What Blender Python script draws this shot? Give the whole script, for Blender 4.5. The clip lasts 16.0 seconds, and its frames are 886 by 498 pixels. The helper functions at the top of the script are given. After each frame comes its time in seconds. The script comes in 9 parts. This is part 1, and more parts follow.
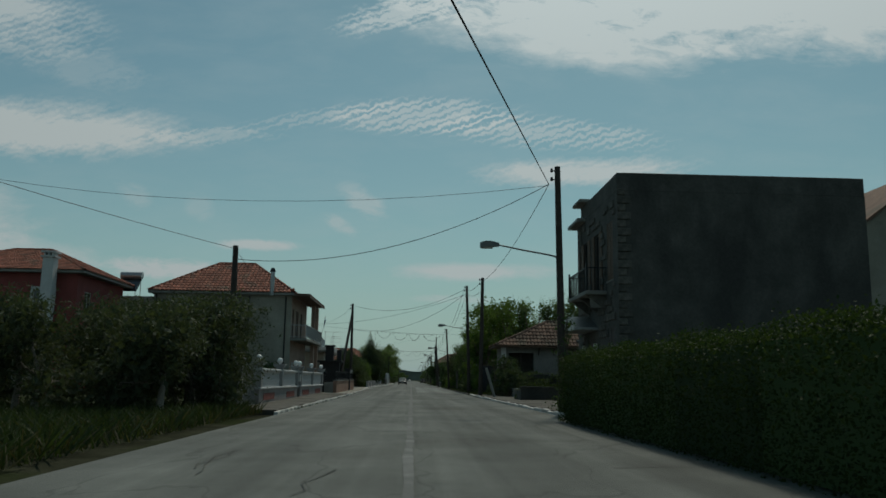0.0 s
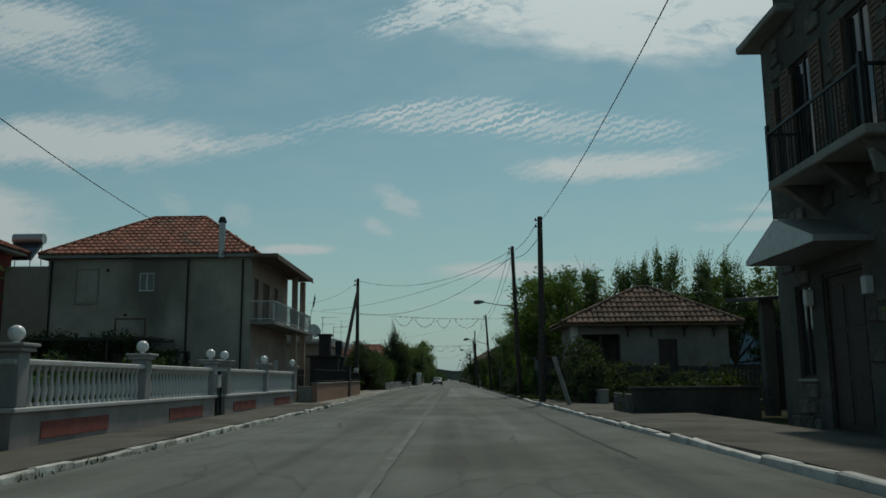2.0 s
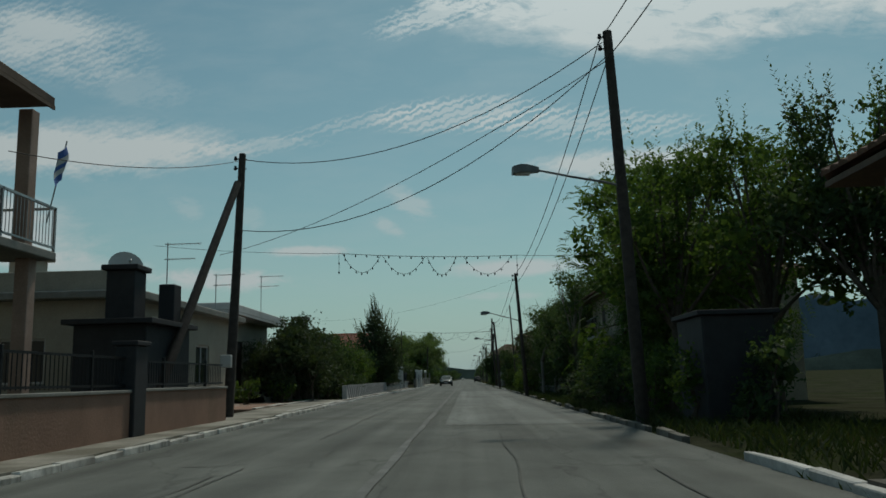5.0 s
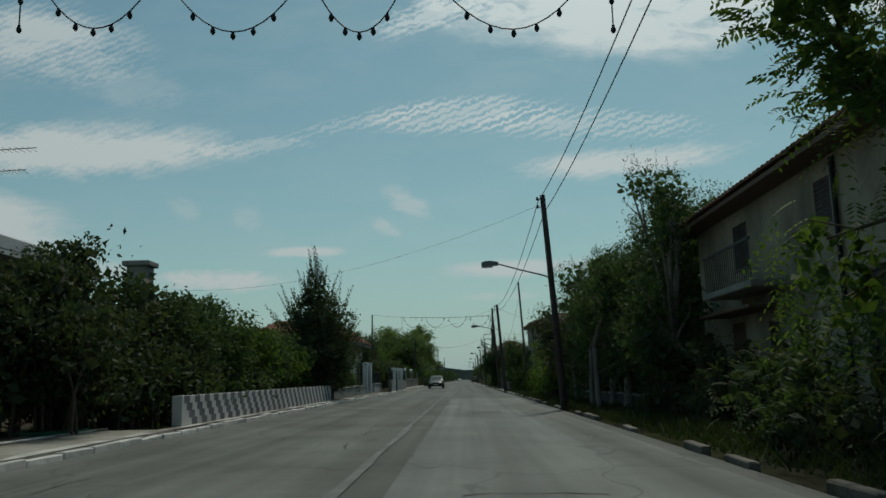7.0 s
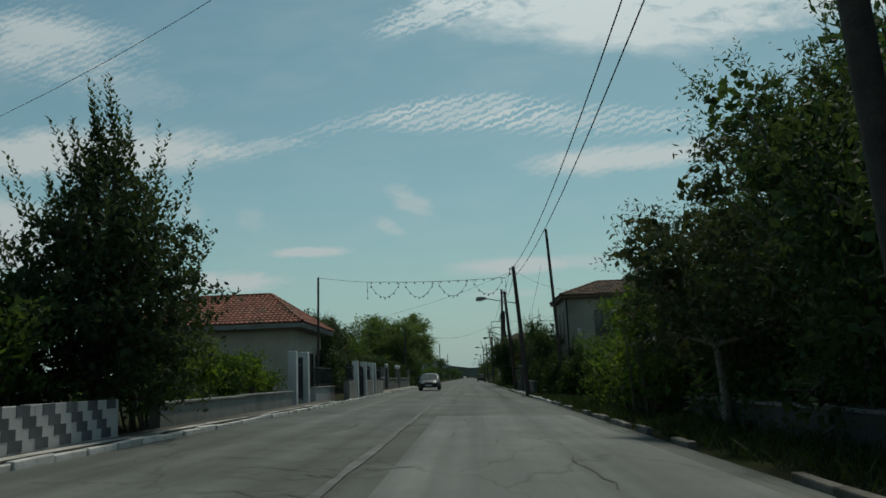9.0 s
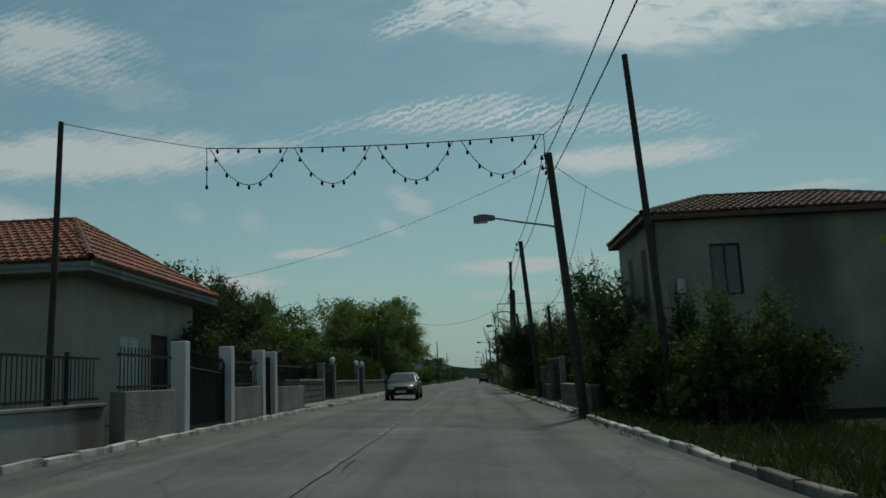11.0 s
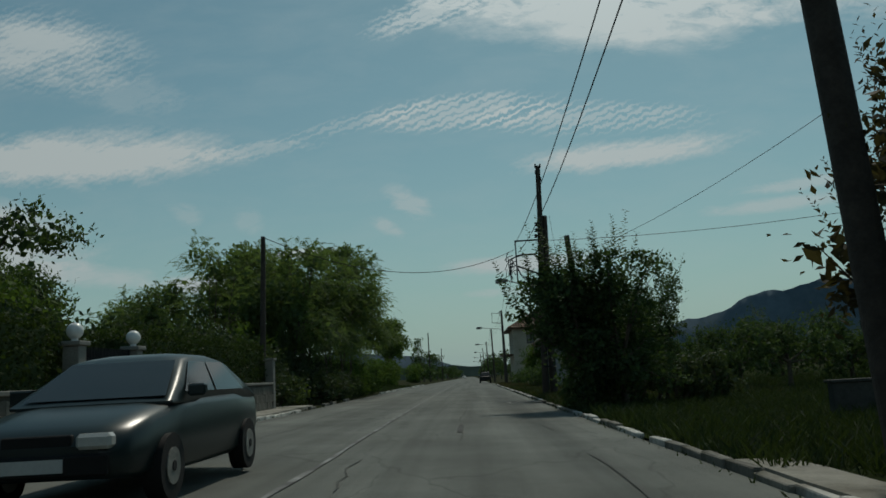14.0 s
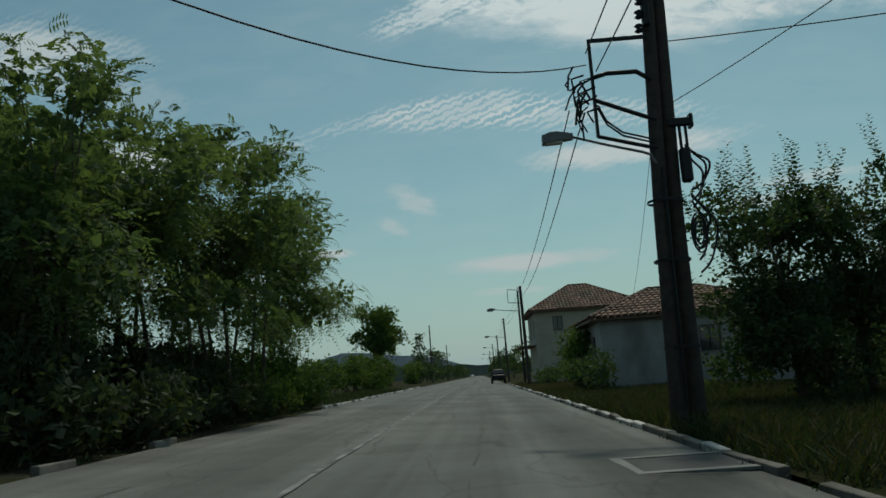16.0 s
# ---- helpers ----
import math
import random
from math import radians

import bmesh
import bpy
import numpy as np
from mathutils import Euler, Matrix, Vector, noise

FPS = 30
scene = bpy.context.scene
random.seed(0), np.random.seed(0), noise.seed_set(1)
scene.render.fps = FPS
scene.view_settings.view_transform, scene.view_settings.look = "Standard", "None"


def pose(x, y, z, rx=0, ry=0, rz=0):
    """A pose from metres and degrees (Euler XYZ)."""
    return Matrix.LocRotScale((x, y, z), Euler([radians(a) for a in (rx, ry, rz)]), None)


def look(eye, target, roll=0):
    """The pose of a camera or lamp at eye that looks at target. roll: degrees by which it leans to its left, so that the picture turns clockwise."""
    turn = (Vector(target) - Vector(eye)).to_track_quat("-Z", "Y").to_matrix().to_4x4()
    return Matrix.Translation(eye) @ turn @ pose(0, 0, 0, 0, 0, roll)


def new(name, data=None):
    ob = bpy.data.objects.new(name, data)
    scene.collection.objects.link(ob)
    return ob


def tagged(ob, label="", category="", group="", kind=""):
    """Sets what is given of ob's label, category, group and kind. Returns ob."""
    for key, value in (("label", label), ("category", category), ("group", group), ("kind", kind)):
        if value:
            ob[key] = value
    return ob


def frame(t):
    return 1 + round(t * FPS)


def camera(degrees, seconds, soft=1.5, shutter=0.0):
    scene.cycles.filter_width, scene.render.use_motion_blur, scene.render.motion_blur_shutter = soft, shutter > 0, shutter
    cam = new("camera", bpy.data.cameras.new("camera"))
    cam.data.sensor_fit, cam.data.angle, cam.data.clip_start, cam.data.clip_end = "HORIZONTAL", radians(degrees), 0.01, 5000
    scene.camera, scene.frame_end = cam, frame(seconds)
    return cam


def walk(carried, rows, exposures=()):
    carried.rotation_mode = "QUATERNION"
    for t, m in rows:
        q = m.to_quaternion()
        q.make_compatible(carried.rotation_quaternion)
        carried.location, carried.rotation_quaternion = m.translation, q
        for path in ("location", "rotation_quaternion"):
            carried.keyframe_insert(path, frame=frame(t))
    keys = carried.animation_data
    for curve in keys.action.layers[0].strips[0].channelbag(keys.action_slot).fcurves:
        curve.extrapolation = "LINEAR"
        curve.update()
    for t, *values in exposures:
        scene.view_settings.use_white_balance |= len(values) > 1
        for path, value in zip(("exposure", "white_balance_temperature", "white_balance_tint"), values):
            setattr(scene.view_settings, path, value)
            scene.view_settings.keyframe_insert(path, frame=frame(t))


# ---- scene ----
cam = camera(57.57, 16.0, soft=1.6)
PATH = [
    (0, pose(-1.127, -0.000, 1.1, 99.260, -0.890, -2.202)),
    (0.5, pose(-0.852, 5.068, 1.1, 99.210, -0.601, -1.447)),
    (1, pose(-0.604, 10.275, 1.1, 99.214, -0.271, -0.651)),
    (1.5, pose(-0.403, 15.527, 1.1, 99.222, 0.131, 0.027)),
    (2, pose(-0.267, 20.735, 1.1, 99.198, 0.474, 0.672)),
    (2.5, pose(-0.182, 25.853, 1.1, 99.188, 0.861, 1.330)),
    (3, pose(-0.155, 31.081, 1.1, 99.221, 1.268, 1.643)),
    (3.5, pose(-0.138, 36.424, 1.1, 99.247, 1.459, 1.749)),
    (4, pose(-0.128, 41.951, 1.1, 99.218, 1.451, 1.777)),
    (4.5, pose(-0.105, 47.601, 1.1, 99.183, 1.419, 1.744)),
    (5, pose(-0.071, 53.326, 1.1, 99.150, 1.381, 1.674)),
    (5.5, pose(-0.027, 59.081, 1.1, 99.125, 1.353, 1.591)),
    (6, pose(0.028, 64.822, 1.1, 99.118, 1.353, 1.519)),
    (6.5, pose(0.095, 70.500, 1.1, 99.135, 1.397, 1.480)),
    (7, pose(0.176, 76.072, 1.1, 99.185, 1.502, 1.499)),
    (7.5, pose(0.262, 81.723, 1.1, 99.174, 1.540, 1.440)),
    (8, pose(0.328, 87.390, 1.1, 99.136, 1.638, 1.505)),
    (8.5, pose(0.390, 93.316, 1.1, 99.117, 1.899, 1.742)),
    (9, pose(0.383, 99.389, 1.1, 99.082, 2.227, 1.894)),
    (9.5, pose(0.420, 105.542, 1.1, 99.078, 2.418, 1.994)),
    (10, pose(0.491, 111.719, 1.1, 99.094, 2.515, 2.049)),
    (10.5, pose(0.582, 117.860, 1.1, 99.118, 2.559, 2.069)),
    (11, pose(0.667, 123.909, 1.1, 99.140, 2.594, 2.059)),
    (11.5, pose(0.714, 129.808, 1.1, 99.150, 2.663, 2.027)),
    (12, pose(0.674, 135.500, 1.1, 99.136, 2.807, 1.981)),
    (12.5, pose(0.684, 141.019, 1.1, 99.095, 2.856, 2.016)),
    (13, pose(0.717, 146.689, 1.1, 99.046, 3.047, 2.053)),
    (13.5, pose(0.760, 152.324, 1.1, 99.050, 3.156, 2.062)),
    (14, pose(0.689, 158.140, 1.1, 99.049, 3.128, 1.957)),
    (14.5, pose(0.624, 164.192, 1.1, 99.023, 3.369, 2.075)),
    (15, pose(0.561, 170.439, 1.1, 99.012, 3.560, 2.210)),
    (15.5, pose(0.536, 176.474, 1.1, 99.076, 3.758, 2.388)),
    (16, pose(0.562, 182.397, 1.1, 99.041, 4.074, 2.545)),
]
EXPOSURES = [(0, -.18), (1, -.15), (2, -.1), (2.5, -.15), (3, -.22), (3.5, -.15), (4, -.13), (6.5, .0), (9, .03), (10.2, -.05), (11.5, -.17), (12, -.08), (12.5, -.02), (13, -.06), (14, -.2), (15, -.12), (16, .02)]
walk(cam, PATH, EXPOSURES)

# ---- light ----
SUN_AZ, SUN_EL = 14.0, 55.0      # degrees to the right of the road's line, and above the horizon
sun_way = Vector((math.sin(radians(SUN_AZ)) * math.cos(radians(SUN_EL)),
                  math.cos(radians(SUN_AZ)) * math.cos(radians(SUN_EL)), math.sin(radians(SUN_EL))))
sun = new("sun", bpy.data.lights.new("sun", "SUN"))
sun.data.energy, sun.data.angle, sun.data.color = 1.8, radians(4.0), (1.0, 0.95, 0.82)
sun.matrix_world = look((0, 0, 60), Vector((0, 0, 60)) - sun_way)

world = bpy.data.worlds.new("sky")
scene.world = world
world.use_nodes = True
wn, wl = world.node_tree.nodes, world.node_tree.links
wn.clear()


def wmath(op, a, b=None, clamp=False):
    n = wn.new("ShaderNodeMath")
    n.operation, n.use_clamp = op, clamp
    for i, v in enumerate((a, b)):
        if v is None:
            continue
        if isinstance(v, (int, float)):
            n.inputs[i].default_value = v
        else:
            wl.new(v, n.inputs[i])
    return n.outputs[0]


def build_sky():
    sky = wn.new("ShaderNodeTexSky")
    sky.sky_type, sky.sun_disc = "NISHITA", False
    sky.sun_elevation, sky.sun_rotation = radians(SUN_EL), radians(SUN_AZ)
    sky.air_density, sky.dust_density, sky.ozone_density = 1.0, 0.8, 2.0
    coord = wn.new("ShaderNodeTexCoord")
    sep = wn.new("ShaderNodeSeparateXYZ")
    wl.new(coord.outputs["Generated"], sep.inputs[0])
    ahead = wmath("MAXIMUM", wmath("ABSOLUTE", sep.outputs[1]), 0.08)
    u, v = wmath("DIVIDE", sep.outputs[0], ahead), wmath("DIVIDE", sep.outputs[2], ahead)
    comb = wn.new("ShaderNodeCombineXYZ")
    wl.new(u, comb.inputs[0]), wl.new(v, comb.inputs[1]), wl.new(sep.outputs[1], comb.inputs[2])
    flat = wn.new("ShaderNodeCombineXYZ")
    wl.new(u, flat.inputs[0]), wl.new(v, flat.inputs[1])

    def streaks(sx, sy, scale, detail, rough, distort, turn=0.0):
        mp = wn.new("ShaderNodeMapping")
        mp.inputs["Scale"].default_value = (sx, sy, 1)
        mp.inputs["Rotation"].default_value = (0, 0, turn)
        wl.new(flat.outputs[0], mp.inputs[0])
        nz = wn.new("ShaderNodeTexNoise")
        nz.inputs["Scale"].default_value, nz.inputs["Detail"].default_value = scale, detail
        nz.inputs["Roughness"].default_value, nz.inputs["Distortion"].default_value = rough, distort
        wl.new(mp.outputs[0], nz.inputs["Vector"])
        return nz.outputs["Fac"]

    broad = streaks(1.0, 3.0, 7.0, 5, 0.62, 0.3)
    fine = streaks(1.0, 2.2, 26.0, 6, 0.7, 0.6, 0.25)
    # ripples of the high cloud sheet
    mp = wn.new("ShaderNodeMapping")
    mp.inputs["Rotation"].default_value = (0, 0, 1.22)
    wl.new(flat.outputs[0], mp.inputs[0])
    wave = wn.new("ShaderNodeTexWave")
    wave.wave_type, wave.wave_profile = "BANDS", "SIN"
    wave.inputs["Scale"].default_value, wave.inputs["Distortion"].default_value = 36.0, 6.0
    wave.inputs["Detail"].default_value, wave.inputs["Detail Scale"].default_value = 3.0, 2.6
    wl.new(mp.outputs[0], wave.inputs["Vector"])
    ripple = wmath("ADD", wmath("MULTIPLY", wave.outputs["Fac"], 0.75), wmath("MULTIPLY", fine, 0.5))

    # u, v of the middle, half width, half height, tilt, density, ripple share
    clouds = [
        (0.44, 0.535, 0.54, 0.112, -0.02, 1.6, 0.0), (0.20, 0.455, 0.24, 0.056, -0.10, 0.95, 0.0), (-0.02, 0.478, 0.10, 0.026, 0.25, 0.75, 0.9),
        (-0.50, 0.306, 0.24, 0.044, -0.02, 1.15, 0.25), (-0.27, 0.302, 0.10, 0.013, 0.05, 0.36, 1.1),
        (-0.13, 0.331, 0.11, 0.012, 0.17, 0.32, 1.9), (0.01, 0.336, 0.13, 0.026, 0.03, 0.60, 1.9), (0.17, 0.318, 0.16, 0.024, -0.05, 0.52, 1.9),
        (0.215, 0.268, 0.16, 0.024, 0.07, 0.95, 0.3), (-0.55, 0.460, 0.16, 0.060, -0.20, 0.80, 0.5), (-0.42, 0.385, 0.09, 0.03, -0.1, 0.22, 0.3),
        (-0.60, 0.215, 0.16, 0.055, -0.30, 0.95, 0.0), (-0.50, 0.155, 0.14, 0.020, -0.12, 0.65, 0.0), (-0.31, 0.130, 0.10, 0.017, -0.05, 1.00, 0.0),
        (-0.196, 0.163, 0.058, 0.0085, 0.0, 0.90, 0.0), (0.075, 0.135, 0.12, 0.0145, 0.02, 0.90, 0.0), (0.05, 0.100, 0.06, 0.007, 0.0, 0.45, 0.0),
        (-0.066, 0.221, 0.038, 0.020, -0.55, 0.52, 0.0), (-0.092, 0.190, 0.028, 0.011, -0.5, 0.45, 0.0), (-0.353, 0.224, 0.03, 0.018, -0.5, 0.28, 0.0),
        (-0.269, 0.209, 0.025, 0.02, -0.4, 0.24, 0.0), (0.39, 0.190, 0.12, 0.012, 0.06, 0.60, 0.1), (0.43, 0.215, 0.09, 0.010, 0.08, 0.50, 0.1),
        (0.62, 0.170, 0.16, 0.02, 0.0, 0.45, 0.2), (0.85, 0.40, 0.20, 0.05, 0.05, 0.5, 0.5)]
    total = None
    for cu, cv, ru, rv, tilt, dens, rip in clouds:
        du, dv = wmath("SUBTRACT", u, cu), wmath("SUBTRACT", v, cv)
        c, s = math.cos(tilt), math.sin(tilt)
        a = wmath("DIVIDE", wmath("ADD", wmath("MULTIPLY", du, c), wmath("MULTIPLY", dv, s)), ru)
        b = wmath("DIVIDE", wmath("SUBTRACT", wmath("MULTIPLY", dv, c), wmath("MULTIPLY", du, s)), rv)
        fall = wmath("SUBTRACT", 1.0, wmath("ADD", wmath("MULTIPLY", a, a), wmath("MULTIPLY", b, b)))
        coarse, thin = (2.2, 1.3) if ru > 0.1 else (1.0, 3.4)
        ragged = wmath("ADD", fall, wmath("MULTIPLY", wmath("SUBTRACT", broad, 0.5), coarse))
        ragged = wmath("ADD", ragged, wmath("MULTIPLY", wmath("SUBTRACT", fine, 0.5), thin))
        if rip:
            ragged = wmath("ADD", ragged, wmath("MULTIPLY", wmath("SUBTRACT", ripple, 0.66), 1.05 * rip))
        soft_edge = wmath("MULTIPLY", wmath("MAXIMUM", ragged, 0.0), wmath("MAXIMUM", wmath("ADD", fall, 0.35), 0.0), True)
        one = wmath("MULTIPLY", soft_edge, dens)
        total = one if total is None else wmath("ADD", total, one)
    # thin veil everywhere and a whiter haze near the horizon
    veil = wmath("MULTIPLY", wmath("SUBTRACT", broad, 0.42, True), 0.35)
    haze = wmath("POWER", wmath("SUBTRACT", 1.0, wmath("ABSOLUTE", sep.outputs[2]), True), 5.5)
    total = wmath("MINIMUM", wmath("ADD", total, veil), 1.25)
    # clouds towards the sun are brighter
    dot = wn.new("ShaderNodeVectorMath")
    dot.operation = "DOT_PRODUCT"
    wl.new(coord.outputs["Generated"], dot.inputs[0])
    dot.inputs[1].default_value = sun_way
    glow = wmath("POWER", wmath("MAXIMUM", dot.outputs["Value"], 0.0), 7.0)
    level = wmath("ADD", 4.6, wmath("MULTIPLY", glow, 4.2))
    white = wn.new("ShaderNodeVectorMath")
    white.operation = "SCALE"
    white.inputs[0].default_value = (0.87, 1.0, 1.0)
    wl.new(level, white.inputs["Scale"])
    tint = wn.new("ShaderNodeVectorMath")
    tint.operation = "MULTIPLY"
    tint.inputs[1].default_value = (0.53, 0.725, 0.575)
    wl.new(sky.outputs[0], tint.inputs[0])
    hazy = wn.new("ShaderNodeMix")
    hazy.data_type = "RGBA"
    wl.new(wmath("MULTIPLY", haze, 0.92), hazy.inputs["Factor"])
    wl.new(tint.outputs[0], hazy.inputs[6])
    hazy.inputs[7].default_value = (2.75, 3.75, 3.85, 1)
    mix = wn.new("ShaderNodeMix")
    mix.data_type = "RGBA"
    wl.new(total, mix.inputs["Factor"])
    wl.new(hazy.outputs[2], mix.inputs[6]), wl.new(white.outputs[0], mix.inputs[7])
    back = wn.new("ShaderNodeBackground")
    back.inputs["Strength"].default_value = 0.10
    wl.new(mix.outputs[2], back.inputs["Color"])
    out = wn.new("ShaderNodeOutputWorld")
    wl.new(back.outputs[0], out.inputs[0])


build_sky()


# ---- materials ----
def mat(name, base, var=0.25, scale=3.0, rough=0.8, bump=0.15, fine=40.0, metal=0.0, dirt=None, dirt_at=0.55, spec=0.3):
    """A surface with broad blotches, fine grain and relief; dirt: a second colour in stains."""
    m = bpy.data.materials.new(name)
    m.use_nodes = True
    n, l = m.node_tree.nodes, m.node_tree.links
    b = n["Principled BSDF"]
    b.inputs["Roughness"].default_value, b.inputs["Metallic"].default_value = rough, metal
    b.inputs["Specular IOR Level"].default_value = spec
    co = n.new("ShaderNodeTexCoord")
    big, small = n.new("ShaderNodeTexNoise"), n.new("ShaderNodeTexNoise")
    for t, s, d in ((big, scale, 4), (small, fine, 3)):
        t.inputs["Scale"].default_value, t.inputs["Detail"].default_value = s, d
        t.inputs["Roughness"].default_value = 0.65
        l.new(co.outputs["Object"], t.inputs["Vector"])
    ramp = n.new("ShaderNodeValToRGB")
    ramp.color_ramp.elements[0].position, ramp.color_ramp.elements[1].position = 0.3, 0.7
    ramp.color_ramp.elements[0].color = (*[c * (1 - var) for c in base], 1)
    ramp.color_ramp.elements[1].color = (*[min(1, c * (1 + var)) for c in base], 1)
    l.new(big.outputs["Fac"], ramp.inputs[0])
    colour = ramp.outputs[0]
    if dirt:
        st = n.new("ShaderNodeTexNoise")
        st.inputs["Scale"].default_value, st.inputs["Detail"].default_value = scale * 0.6, 6
        mp = n.new("ShaderNodeMapping")
        mp.inputs["Location"].default_value = (7.3, 1.9, 4.1)
        mp.inputs["Scale"].default_value = (1, 1, 0.45)
        l.new(co.outputs["Object"], mp.inputs[0]), l.new(mp.outputs[0], st.inputs["Vector"])
        edge = n.new("ShaderNodeMapRange")
        edge.inputs[1].default_value, edge.inputs[2].default_value = dirt_at, dirt_at + 0.14
        l.new(st.outputs["Fac"], edge.inputs[0])
        dm = n.new("ShaderNodeMix")
        dm.data_type = "RGBA"
        dm.inputs[7].default_value = (*dirt, 1)
        l.new(edge.outputs[0], dm.inputs[0]), l.new(colour, dm.inputs[6])
        colour = dm.outputs[2]
    grain = n.new("ShaderNodeMix")
    grain.data_type, grain.blend_type = "RGBA", "MULTIPLY"
    grain.inputs[0].default_value = min(0.6, var + 0.1)
    gr = n.new("ShaderNodeMapRange")
    gr.inputs[1].default_value, gr.inputs[2].default_value, gr.inputs[3].default_value, gr.inputs[4].default_value = 0.25, 0.75, 0.55, 1.45
    l.new(small.outputs["Fac"], gr.inputs[0])
    l.new(colour, grain.inputs[6]), l.new(gr.outputs[0], grain.inputs[7])
    l.new(grain.outputs[2], b.inputs["Base Color"])
    if bump:
        bp = n.new("ShaderNodeBump")
        bp.inputs["Strength"].default_value, bp.inputs["Distance"].default_value = min(1, bump * 2), 0.02
        l.new(small.outputs["Fac"], bp.inputs["Height"]), l.new(bp.outputs[0], b.inputs["Normal"])
    return m


def leafy(name, dark, light, through_light=0.35, rough=0.68):
    """Leaves: colour varies leaf by leaf, some light passes through."""
    m = bpy.data.materials.new(name)
    m.use_nodes = True
    n, l = m.node_tree.nodes, m.node_tree.links
    b = n["Principled BSDF"]
    b.inputs["Roughness"].default_value = rough
    b.inputs["Specular IOR Level"].default_value = 0.12
    geo = n.new("ShaderNodeNewGeometry")
    ramp = n.new("ShaderNodeValToRGB")
    ramp.color_ramp.elements[0].color, ramp.color_ramp.elements[1].color = (*dark, 1), (*light, 1)
    l.new(geo.outputs["Random Per Island"], ramp.inputs[0])
    l.new(ramp.outputs[0], b.inputs["Base Color"])
    tr = n.new("ShaderNodeBsdfTranslucent")
    br = n.new("ShaderNodeMix")
    br.data_type, br.blend_type = "RGBA", "MULTIPLY"
    br.inputs[0].default_value, br.inputs[7].default_value = 1.0, (1.32, 1.38, 0.6, 1)
    l.new(ramp.outputs[0], br.inputs[6]), l.new(br.outputs[2], tr.inputs["Color"])
    mx = n.new("ShaderNodeMixShader")
    mx.inputs[0].default_value = through_light
    l.new(b.outputs[0], mx.inputs[1]), l.new(tr.outputs[0], mx.inputs[2])
    l.new(mx.outputs[0], n["Material Output"].inputs[0])
    return m


def per_piece(m, spread=0.3):
    """Lets each piece of a set be a little lighter or darker than the rest."""
    n, l = m.node_tree.nodes, m.node_tree.links
    b = n["Principled BSDF"]
    src = b.inputs["Base Color"].links[0].from_socket
    info = n.new("ShaderNodeObjectInfo")
    rg = n.new("ShaderNodeMapRange")
    rg.inputs[3].default_value, rg.inputs[4].default_value = 1 - spread, 1 + spread
    l.new(info.outputs["Random"], rg.inputs[0])
    mx = n.new("ShaderNodeMix")
    mx.data_type, mx.blend_type = "RGBA", "MULTIPLY"
    mx.inputs[0].default_value = 1.0
    l.new(src, mx.inputs[6]), l.new(rg.outputs[0], mx.inputs[7]), l.new(mx.outputs[2], b.inputs["Base Color"])
    return m


def per_island(m, spread=0.3):
    n, l = m.node_tree.nodes, m.node_tree.links
    b = n["Principled BSDF"]
    src = b.inputs["Base Color"].links[0].from_socket
    info = n.new("ShaderNodeNewGeometry")
    rg = n.new("ShaderNodeMapRange")
    rg.inputs[3].default_value, rg.inputs[4].default_value = 1 - spread, 1 + spread
    l.new(info.outputs["Random Per Island"], rg.inputs[0])
    mx = n.new("ShaderNodeMix")
    mx.data_type, mx.blend_type = "RGBA", "MULTIPLY"
    mx.inputs[0].default_value = 1.0
    l.new(src, mx.inputs[6]), l.new(rg.outputs[0], mx.inputs[7]), l.new(mx.outputs[2], b.inputs["Base Color"])
    return m


ASPHALT = mat("asphalt", (0.122, 0.13, 0.117), 0.22, 0.35, 0.9, 0.35, 60.0, dirt=(0.094, 0.097, 0.085), dirt_at=0.56)


